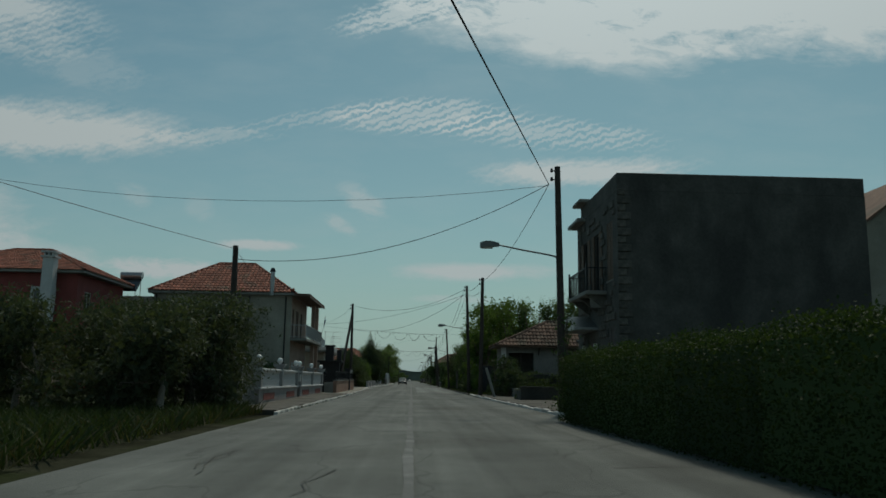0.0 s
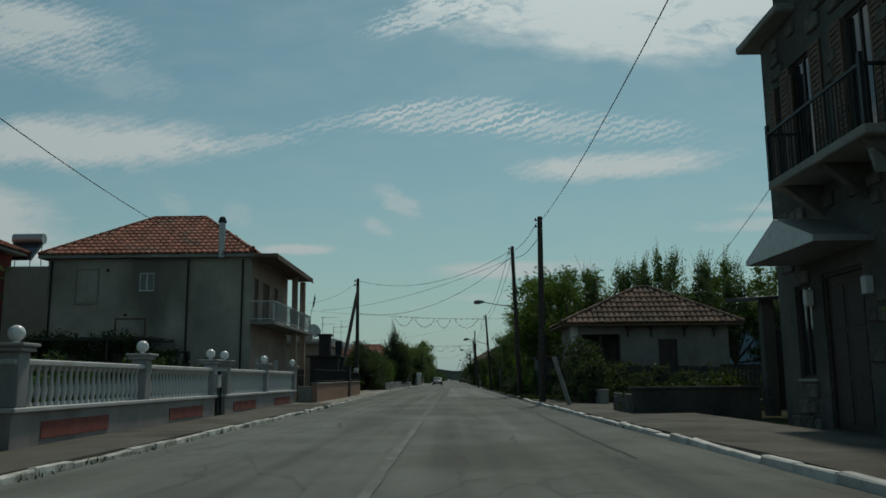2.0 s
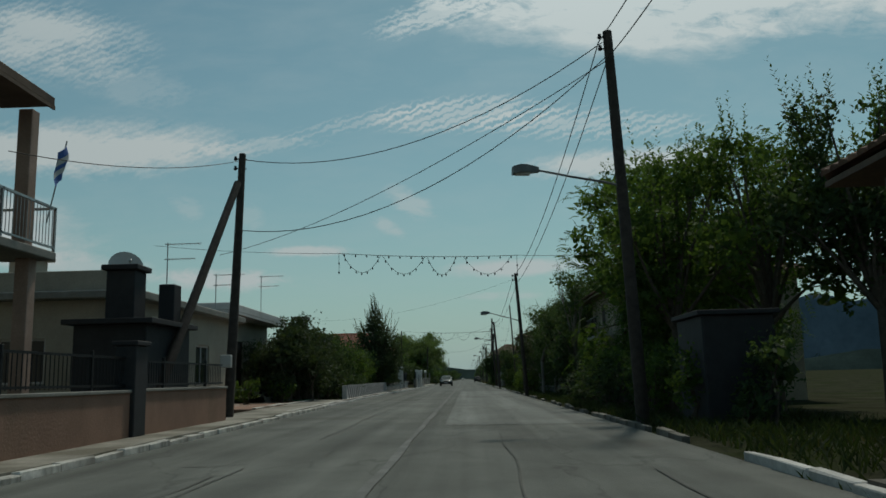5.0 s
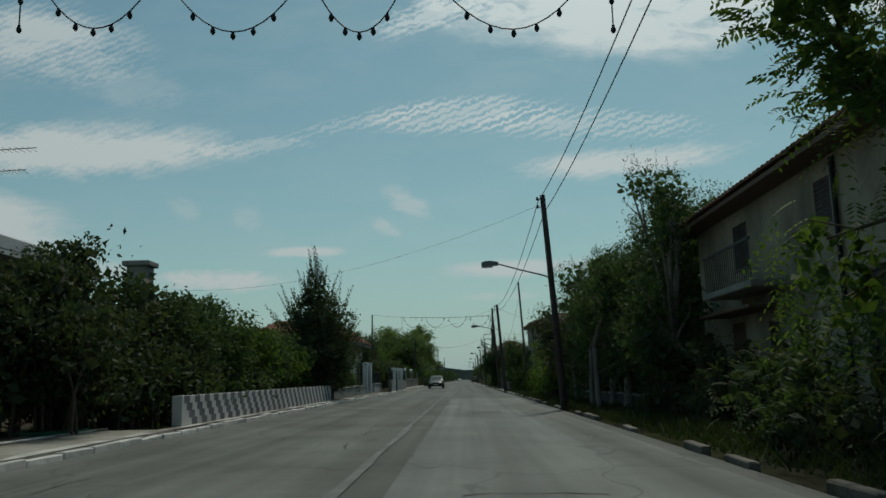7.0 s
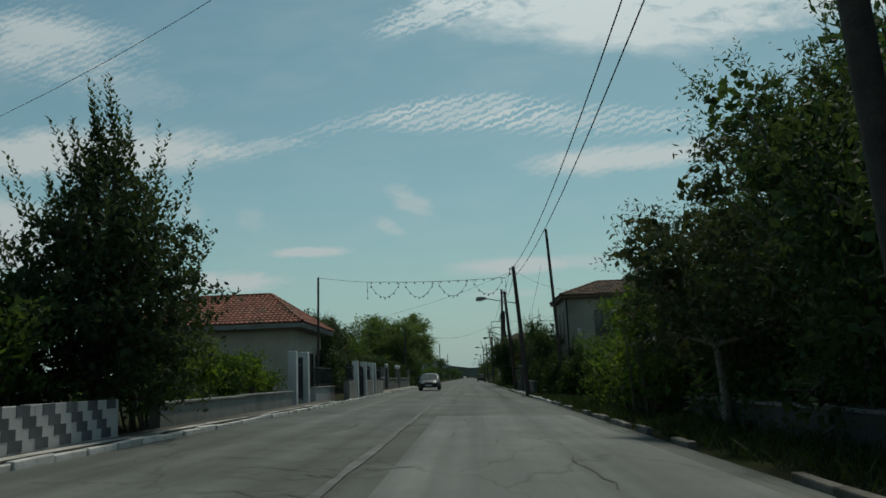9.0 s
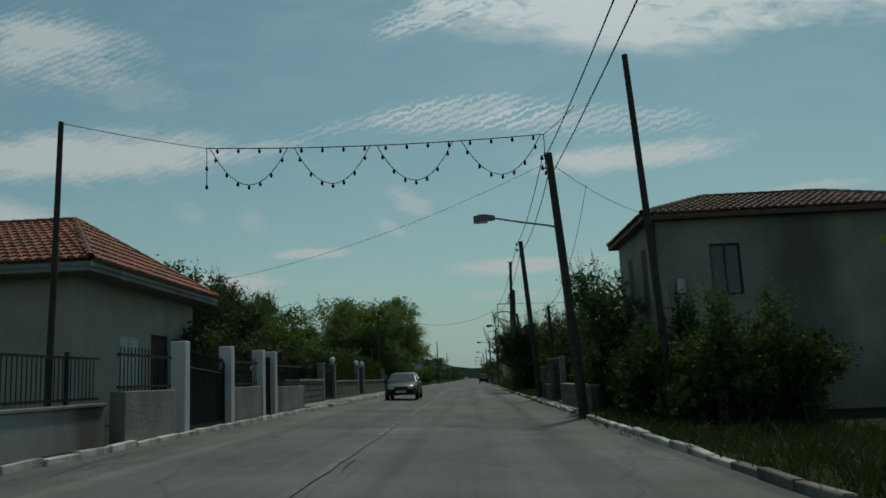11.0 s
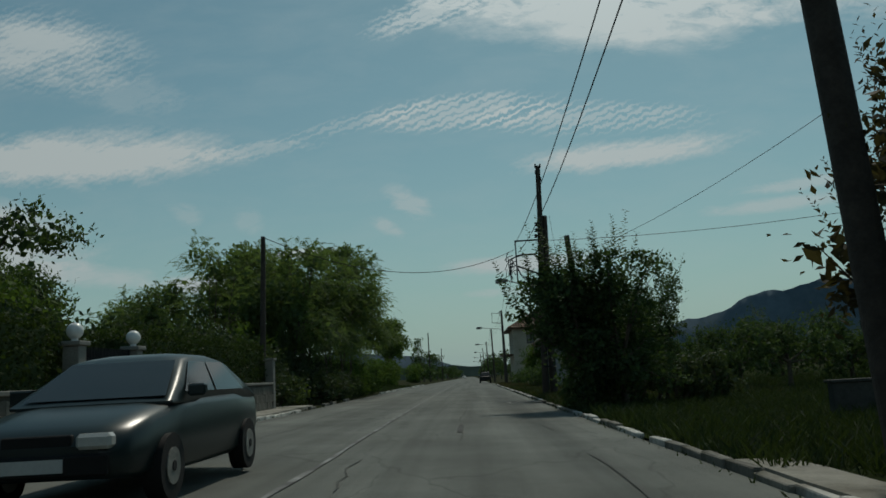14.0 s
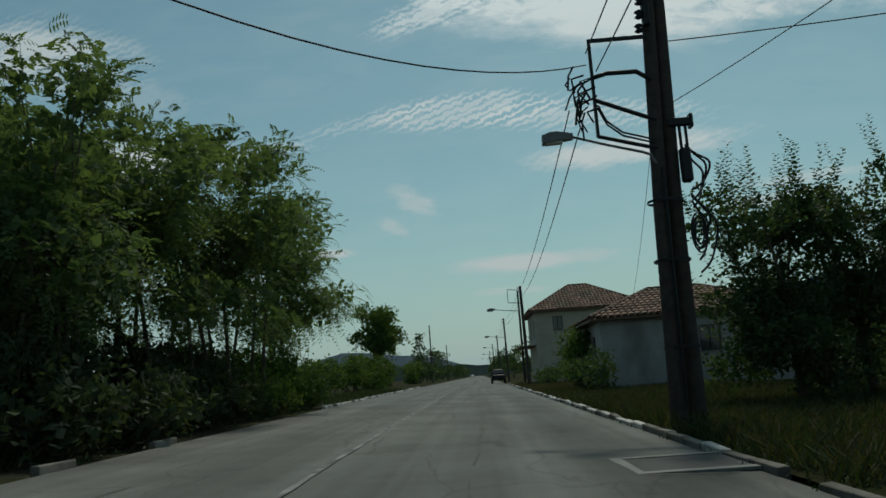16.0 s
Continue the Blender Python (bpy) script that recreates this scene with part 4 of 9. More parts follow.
def window(parent, axis, at, inward, a0, a1, z0, z1, frame_mat, shutters=None, sill=True, mullion=True, shut=False, name="window"):
    """Frame, panes, sill and, where given, shutters; at: the wall's outer face, inward: the sense of its inside."""
    fr = Shape()
    d0, d1 = at + inward * 0.06, at + inward * 0.12
    w = 0.06
    bar(fr, axis, d0, d1, a0, a0 + w, z0, z1), bar(fr, axis, d0, d1, a1 - w, a1, z0, z1)
    bar(fr, axis, d0, d1, a0 + w, a1 - w, z0, z0 + w), bar(fr, axis, d0, d1, a0 + w, a1 - w, z1 - w, z1)
    mid = (a0 + a1) / 2
    if mullion:
        bar(fr, axis, d0, d1, mid - 0.03, mid + 0.03, z0 + w, z1 - w)
    f = part(name, fr, frame_mat, parent)
    for b0, b1 in (((a0 + w, mid - 0.03), (mid + 0.03, a1 - w)) if mullion else ((a0 + w, a1 - w),)):
        part("pane", bar(Shape(), axis, at + inward * 0.085, at + inward * 0.095, b0, b1, z0 + w, z1 - w), GLASS, f)
    if sill:
        part("sill", bar(Shape(), axis, at - inward * 0.05, at + inward * 0.05, a0 - 0.06, a1 + 0.06, z0 - 0.06, z0 - 0.003, 0.01), CONCRETE, f)
    if shutters:
        hw = (a1 - a0) / 2
        for s in (-1, 1):
            b0, b1 = ((a0, a0 + hw - 0.01) if s < 0 else (a1 - hw + 0.01, a1)) if shut else ((a0 - hw, a0 - 0.01) if s < 0 else (a1 + 0.01, a1 + hw))
            sh = Shape()
            e = at - inward * (0.045 if not shut else -0.01)
            e2 = at - inward * (0.005 if not shut else -0.05)
            bar(sh, axis, e, e2, b0, b0 + 0.06, z0, z1), bar(sh, axis, e, e2, b1 - 0.06, b1, z0, z1)
            bar(sh, axis, e, e2, b0 + 0.06, b1 - 0.06, z0, z0 + 0.07), bar(sh, axis, e, e2, b0 + 0.06, b1 - 0.06, z1 - 0.07, z1)
            n = max(3, int((z1 - z0) / 0.11))
            za, zb, mid_e = z0 + 0.07, z1 - 0.07, (e + e2) / 2
            out = []
            for k in range(n):
                lo, hi = za + (zb - za) * k / n, za + (zb - za) * (k + 1) / n
                out += [(e, lo), (e, lo + (hi - lo) * .35), (mid_e, hi)]
            out += [(e2, zb), (e2, za)]
            sh.prism([(p, q) for p, q in out] if axis == "y" else [(p, q) for p, q in out], "x" if axis == "y" else "y", b0 + 0.06, b1 - 0.06)
            part("shutter", sh, shutters, f)
    return f


def door(parent, axis, at, inward, a0, a1, z0, z1, leaf_mat, leaves=1):
    fr = Shape()
    d0, d1 = at + inward * 0.04, at + inward * 0.14
    bar(fr, axis, d0, d1, a0, a0 + 0.07, z0, z1), bar(fr, axis, d0, d1, a1 - 0.07, a1, z0, z1), bar(fr, axis, d0, d1, a0 + 0.07, a1 - 0.07, z1 - 0.07, z1)
    f = part("door", fr, leaf_mat, parent)
    w = (a1 - a0 - 0.14) / leaves
    for k in range(leaves):
        b0 = a0 + 0.07 + w * k
        lf = Shape()
        bar(lf, axis, at + inward * 0.08, at + inward * 0.12, b0 + 0.005, b0 + w - 0.005, z0 + 0.01, z1 - 0.08)
        for q in range(3):
            za = z0 + 0.12 + (z1 - z0 - 0.3) * q / 3
            bar(lf, axis, at + inward * 0.065, at + inward * 0.08, b0 + 0.1, b0 + w - 0.1, za, za + (z1 - z0 - 0.3) / 3 - 0.08, 0.006)
        part("leaf", lf, leaf_mat, f)
    return f


# ---- tiled roofs ----
def tiles(e0, e1, r0, r1, w=0.22, l=0.36, lift=0.05):
    """Round tiles over the slope with its eave e0-e1 and its top r0-r1, as one mesh; seen from outside, e0 is on the left."""
    e0, e1, r0, r1 = (np.array(p, float) for p in (e0, e1, r0, r1))
    along = (e1 - e0) / np.linalg.norm(e1 - e0)
    mid = (r0 + r1) / 2 - e0
    up = mid - along * (mid @ along)
    H = np.linalg.norm(up)
    up /= H
    nrm = np.cross(along, up)
    if nrm[2] < 0:
        nrm = -nrm
    W = np.linalg.norm(e1 - e0)
    a0, a1 = (r0 - e0) @ along, (r1 - e0) @ along
    vs, fs = [], []
    ang = np.radians([180, 135, 90, 45, 0])
    rng = np.random.default_rng(int(W * 100 + H * 10))
    for j in range(int(H / l) + 1):
        h = j * l
        hh = min(h + l * 1.12, H)
        left, right = a0 * (h + l / 2) / H, W + (a1 - W) * (h + l / 2) / H
        if right - left < w:
            break
        for i in range(int((right - left) / w) + 1):
            c = (int(left / w) + i + 0.5) * w
            if not left - 0.02 < c < right + 0.02:
                continue
            k = len(vs)
            jit = rng.uniform(-0.012, 0.012)
            for hgt, rise, rad in ((h + jit, 0.035, 0.52), (hh + jit, 0.0, 0.42)):
                for a in ang:
                    vs.append(e0 + along * (c + w * rad * math.cos(a)) + up * hgt + nrm * (lift + rise + w * rad * 0.55 * math.sin(a)))
            fs += [(k + q, k + q + 1, k + 5 + q + 1, k + 5 + q) for q in range(4)]
            fs.append((k, k + 1, k + 2, k + 3)), fs.append((k, k + 3, k + 4, k + 4)[:3])
    return vs, fs


def tile_part(parent, slopes, material, label="", w=0.22, l=0.36):
    sh = Shape()
    for s in slopes:
        v, f = tiles(*s, w=w, l=l)
        sh.add(v, f, False)
    me = bpy.data.meshes.new("roof_tiles")
    o = ORG[parent]
    me.from_pydata([Vector(p) - o for p in sh.v], [], sh.f)
    me.materials.append(material)
    ob = new("roof_tiles", me)
    ob.parent = parent
    return tagged(ob, label, kind="stuff")


def hip_roof(parent, x0, x1, y0, y1, ze, rx0, rx1, ry, zr, material, thick=0.12, w=0.22, l=0.36, ridge_r=0.09):
    """A hipped roof with its ridge from rx0 to rx1 at ry."""
    A, B, C, D, R, S = (x0, y0, ze), (x1, y0, ze), (x1, y1, ze), (x0, y1, ze), (rx0, ry, zr), (rx1, ry, zr)
    sh = Shape()
    low = [(p[0], p[1], p[2] - thick) for p in (A, B, C, D)]
    sh.add([A, B, C, D, R, S] + low, [(0, 1, 5, 4), (1, 2, 5), (2, 3, 4, 5), (3, 0, 4), (6, 9, 8, 7), (0, 6, 7, 1), (1, 7, 8, 2), (2, 8, 9, 3), (3, 9, 6, 0)])
    r = part("roof", sh, WOOD if material is OLDTILE else CONCRETE, parent)
    tile_part(r, [(A, B, R, S), (B, C, S, S), (C, D, S, R), (D, A, R, R)], material, w=w, l=l)
    cap = Shape()
    for p, q in ((A, R), (B, S), (C, S), (D, R), (R, S)):
        p, q = Vector(p), Vector(q)
        n = max(2, int((q - p).length / 0.35))
        for k in range(n):
            a, b = p.lerp(q, k / n), p.lerp(q, (k + 1.1) / n)
            up = Vector((0, 0, 0.10))
            cap.tube([a + up, b + up], [ridge_r * 1.1, ridge_r * 0.9], 7, False)
    ORG[r] = ORG[parent]
    part("ridge_tiles", cap, material, r)
    return r


# ---- poles, lamps, wires ----
def lamp_on(pole, foot, tip, label="grey painted bracket with a lamp head"):
    """A bracket from the pole at foot to a lamp head whose end is at tip."""
    f, t = Vector(foot), Vector(tip)
    d = (t - f)
    flat = Vector((d.x, d.y, 0)).normalized()
    neck = t - flat * 0.62
    neck.z = t.z + 0.02
    arm = Shape().tube([f, f + flat * 0.05 + Vector((0, 0, 0.09)), f.lerp(neck, 0.07) + Vector((0, 0, 0.15)), f.lerp(neck, 0.16) + Vector((0, 0, 0.15)), f.lerp(neck, 0.6) + Vector((0, 0, 0.06)), neck], [0.032, 0.032, 0.031, 0.03, 0.028, 0.026], 8)
    part("lamp_arm", arm, LAMPGREY, pole, label)
    s = flat.cross(Vector((0, 0, 1)))
    hd = Shape()
    rings = []
    for k, (w, top, bot) in enumerate([(0.06, 0.07, -0.05), (0.09, 0.10, -0.06), (0.13, 0.12, -0.07), (0.145, 0.115, -0.09), (0.12, 0.07, -0.11)]):
        c = neck + flat * (0.62 * k / 4)
        rings.append([c - s * w + Vector((0, 0, bot)), c - s * w * 0.75 + Vector((0, 0, top)), c + s * w * 0.75 + Vector((0, 0, top)), c + s * w + Vector((0, 0, bot))])
    vs = [p for r in rings for p in r]
    hd.add(vs, [(4 * i + k, 4 * i + (k + 1) % 4, 4 * i + 4 + (k + 1) % 4, 4 * i + 4 + k) for i in range(4) for k in range(4)] + [(0, 1, 2, 3), (16, 19, 18, 17)])
    h = part("lamp_head", hd, LAMPGREY, pole, "grey street lamp head")
    ln = Shape()
    c0, c1 = neck + flat * 0.22, neck + flat * 0.56
    z = Vector((0, 0, 1))
    ln.add([c0 - s * .09 - z * .07, c0 + s * .09 - z * .07, c1 + s * .09 - z * .09, c1 - s * .09 - z * .09, c0 - s * .07 - z * .12, c0 + s * .07 - z * .12, c1 + s * .07 - z * .13, c1 - s * .07 - z * .13],
           [(0, 1, 2, 3), (4, 7, 6, 5), (0, 4, 5, 1), (1, 5, 6, 2), (2, 6, 7, 3), (3, 7, 4, 0)])
    part("lens", ln, LAMPGLASS, h)


def pole(at, top, r=0.13, label="dark creosoted wooden utility pole on the verge", lamp=None, insulators=True, group="utility poles", attach=None, irons=True):
    at = (at[0], at[1], G(at[0], at[1]))
    t = thing("utility_pole", at, label, "utility pole", group)
    p0, p1 = Vector(at) - Vector((0, 0, 0.2)), Vector(top)
    part("pole", Shape().tube([p0, p0.lerp(p1, 0.5) + Vector((0.01, 0, 0)), p1], [r * 1.12, r * 0.98, r * 0.8], 10), POLEWOOD, t)
    if irons:
        ir = Shape()
        for k, dz in enumerate((0.15, 0.45)):
            c = p1 - Vector((0, 0, dz)) * 1.0
            ir.tube([c + Vector((-0.2, -0.05, 0)), c + Vector((0.12, 0.05, 0))], 0.02, 6)
        part("bracket", ir, IRON, t)
        for dz in (0.15, 0.45):
            c = p1 - Vector((0, 0, dz))
            part("insulator", Shape().lathe((c.x - 0.2, c.y - 0.05, c.z - 0.06), [(0.02, 0), (0.05, 0.02), (0.055, 0.06), (0.035, 0.09), (0.045, 0.12), (0.02, 0.14)], 8), WHITE if insulators == "white" else IRON, t)
    if lamp:
        base = p0.lerp(p1, ((attach or lamp[2] - 0.35) - p0.z) / (p1.z - p0.z))
        lamp_on(t, base, lamp)
    return t


def wire(a, b, sag=0.5, r=0.012, label="black overhead cable sagging between poles", n=18):
    a, b = site(a), site(b)
    pts = [a.lerp(b, k / n) - Vector((0, 0, 4 * sag * (k / n) * (1 - k / n))) for k in range(n + 1)]
    mid = tuple(a)
    was, TRUE_METRES[0] = TRUE_METRES[0], True
    ob = solid("overhead_cable", Shape().tube(pts, r, 5), CABLE, mid, label, "cable", "overhead cables")
    TRUE_METRES[0] = was
    return ob


# ---- the western side, in order along the road ----
RN = np.random.default_rng(20)

# weeds and scrub before the first gate
grass("tall_grass", [(-9.5, -5.9, -3, 27), (-14, -9.5, 4, 27)], GRASS_GREEN, "tall green and dry weeds on the road verge", 31, 0.42, 130)
grass("dry_grass", [(-8.5, -5.85, -3, 27)], GRASS_DRY, "dry straw-coloured grass stalks along the verge", 32, 0.35, 50)
for k, (x, y, h) in enumerate([(-8.9, 28.3, 4.1), (-9.6, 24.5, 3.4), (-11.5, 22.5, 3.6), (-13.4, 25.0, 3.7), (-15.8, 23.5, 3.6), (-8.0, 22.6, 3.3), (-11.8, 28.5, 3.9), (-18.5, 26, 3.4), (-7.9, 26.2, 2.9), (-10.4, 26.5, 3.6), (-8.15, 27.4, 3.9), (-9.5, 31.6, 3.9), (-10.6, 33.0, 3.8)]):
    r = 1.25 if h > 3 else 0.8
    bl = [(RN.uniform(-1.2, 1.2), RN.uniform(-0.9, 0.9), h * q, r * RN.uniform(.7, 1.1), r * RN.uniform(.7, 1.1), h * 0.2) for q in (0.25, 0.4, 0.5, 0.6, 0.72, 0.8)]
    tree("olive_tree", (x, y, G(x, y)), h * 0.35, 0.11, bl, LEAF_OLIVE, "grey-green olive tree, bushy down to the weeds", 40 + k, "tree", PALEBARK, "olive trees by the gate", stems=2, per_m3=13, leaf=0.11, clump=0.36, leaves=28, width=0.32, fill=.8)

pole((-7.45, 29.0), (-7.5, 29.0, 5.8), 0.12, "dark wooden utility pole beside the garden gate", irons=False)


def first_red_house():
    t = thing("red_house", (-27, 52, 0.2), "maroon rendered house with tiled roof and white window frames", "house")
    x0, x1, y0, y1, z0, ze = -33, -22.8, 52.8, 61, 0.2, 7.7
    w1, w2 = (-25.6, -24.3, 5.2, 6.6), (-23.9, -23.1, 5.2, 6.6)
    sh = wall(Shape(), "y", y0, 0.3, x0, x1, z0, ze, [w1, (-31.0, -29.6, 5.0, 6.6)])
    wall(sh, "x", x1, -0.3, y0 + .3, y1, z0, ze, [(54.0, 55.2, 5.2, 6.6)])
    wall(sh, "y", y1, -0.3, x0, x1 - .3, z0, ze), wall(sh, "x", x0, 0.3, y0 + .3, y1 - .3, z0, ze)
    part("wall", sh, MAROON, t)
    window(t, "y", y0, 1, *w1, WHITE)
    window(t, "y", y0, 1, -31.0, -29.6, 5.0, 6.6, WHITE)
    window(t, "x", x1, -1, 54.0, 55.2, 5.2, 6.6, WHITE)
    for a0, a1 in ((-25.75, -24.15), (-31.15, -29.45)):
        tr = Shape()
        tr.box(a0, a0 + .15, y0 - .04, y0 - .003, 5.05, 6.75), tr.box(a1 - .15, a1, y0 - .04, y0 - .003, 5.05, 6.75), tr.box(a0, a1, y0 - .045, y0 - .003, 6.6, 6.75)
        part("surround", tr, WHITE, t, "white window surround")
    hip_roof(t, x0 - .6, x1 + .6, y0 - .6, y1 + .6, ze + .05, -29, -26.5, 57, 9.7, TILE)
    ch = Shape().box(-24.6, -23.9, 51.5, 52.2, 3.0, 8.5, .03).box(-24.7, -23.8, 51.4, 52.3, 8.5, 8.6)
    for dx in (-24.55, -24.3, -24.05):
        ch.box(dx, dx + .1, 51.5, 52.2, 8.6, 8.8)
    ch.box(-24.7, -23.8, 51.4, 52.3, 8.8, 8.9)
    part("chimney", ch, WHITE, t, "white rendered chimney with slotted cap")
    low = wall(Shape(), "y", 49.5, 0.3, -34, -24.2, 0.2, 4.2, [(-29, -27, 0.3, 2.8)])
    low.box(-34, -24.2, 49.8, 52.8, 4.2, 4.4).box(-24.5, -24.2, 49.8, 52.8, 0.2, 4.2)
    part("porch", low, CREAM, t, "cream rendered ground floor porch with an arch")
    hip_roof(t, -35, -27.5, 48.6, 52.6, 4.4, -33, -29.5, 50.6, 5.4, TILE)


first_red_house()


def iron_gate(name, y0, y1, x, z, h0, h1, label, spear=True, gap=0.11, material=None, sheet_h=0.0):
    """Bars between two posts along y; the top runs from h0 to h1."""
    material = material or IRON
    t = thing(name, (x, (y0 + y1) / 2, z), label, "gate")
    fr = Shape().box(x - .02, x + .02, y0, y1, z + .06, z + .11).tube([(x, y0, z + h0 * .82), (x, y1, z + h1 * .82)], .018, 6)
    fr.box(x - .025, x + .025, y0, y0 + .05, z + .03, z + h0).box(x - .025, x + .025, y1 - .05, y1, z + .03, z + h1)
    part("gate_frame", fr, material, t)
    if sheet_h:
        part("gate_sheet", Shape().box(x - .03, x - .015, y0 + .05, y1 - .05, z + .1, z + sheet_h, .003), BLACKSHEET, t, "dark sheet metal backing")
    n = int((y1 - y0 - .1) / gap)
    for k in range(n):
        y = y0 + .05 + (y1 - y0 - .1) * (k + .5) / n
        h = h0 + (h1 - h0) * (k + .5) / n
        b = Shape().tube([(x, y, z + .1), (x, y, z + h)], .011, 5)
        if spear:
            b.lathe((x, y, z + h - .01), [(.012, 0), (.026, .03), (.002, .11)], 5)
        part("gate_bar", b, material, t)
    return t


iron_gate("garden_gate", 30.0, 32.85, -7.3, 0.0, 1.75, 1.25, "pale painted iron garden gate backed with dark sheet", True, .11, PALEIRON, .95)
solid("gate_post", Shape().box(-7.45, -7.12, 29.45, 29.85, -.1, 1.75, .02).box(-7.49, -7.08, 29.41, 29.89, 1.75, 1.82, .015), GREYWALL, (-7.3, 29.65, 0), "grey painted concrete gate post", "gate post", "gate posts")


def balustrade():
    """The garden wall of the first house: base wall, pillars with globes, balusters."""
    X = -7.28
    t = thing("garden_wall", (X, 45, 0), "grey garden wall with white balustrade and red panels", "garden wall")
    for a, b in ((33.15, 44.15), (45.25, 56.35)):
        z = 0.02
        part("base_wall", Shape().box(X - .12, X + .12, a, b, -.15, .66, .01), ROSEGREY, t, "rose-grey painted base wall")
        part("ledge", Shape().box(X - .19, X + .19, a - .04, b + .04, .66, .74, .015), WHITE, t)
        part("coping", Shape().box(X - .14, X + .14, a, b, 1.42, 1.52, .02), WHITE, t)
    posts = [33.35, 38.75, 44.0, 45.45, 50.75, 56.15]
    for y in posts:
        part("pillar", Shape().box(X - .17, X + .17, y - .17, y + .17, .742, 1.63, .015).box(X - .24, X + .24, y - .24, y + .24, 1.63, 1.71, .02).box(X - .28, X + .28, y - .28, y + .28, 1.71, 1.77, .015), GREYWALL, t)
    gl = mesh_of("globe", Shape().lathe((0, 0, -.17), [(.06, 0), (.05, .05)], 10).ball((0, 0, 0), .135, 16, 10), GLOBE)
    for y in posts:
        piece("globe", gl, t, (X, y, 1.93))
    bal = mesh_of("baluster", Shape().lathe((0, 0, 0), [(.055, 0), (.055, .05), (.03, .08), (.052, .18), (.062, .26), (.045, .36), (.028, .5), (.03, .58), (.055, .62), (.055, .68)], 8), WHITE)
    for a, b in zip(posts, posts[1:]):
        if b - a < 2:
            continue
        n = round((b - a - .36) / .235)
        for k in range(n):
            piece("baluster", bal, t, (X, a + .18 + (b - a - .36) * (k + .5) / n, .742))
    for a, b in ((34.1, 36.8), (40.35, 43.0), (46.2, 49.1), (52.2, 55.1)):
        part("red_panel", Shape().box(X + .12, X + .135, a, b, .2, .49, .004), REDPANEL, t, "dark red painted panel")
    return t


balustrade()
iron_gate("small_gate", 44.16, 45.24, -7.3, 0.05, 1.3, 1.3, "dark narrow iron pedestrian gate", True, .1)
solid("letter_box", Shape().box(-7.14, -7.02, 44.0, 44.3, .95, 1.3, .02).box(-7.16, -7.0, 43.98, 44.32, 1.3, 1.33), PLASTIC, (-7.08, 44.15, 1.1), "pale metal letter box on the gate pillar", "letter box")


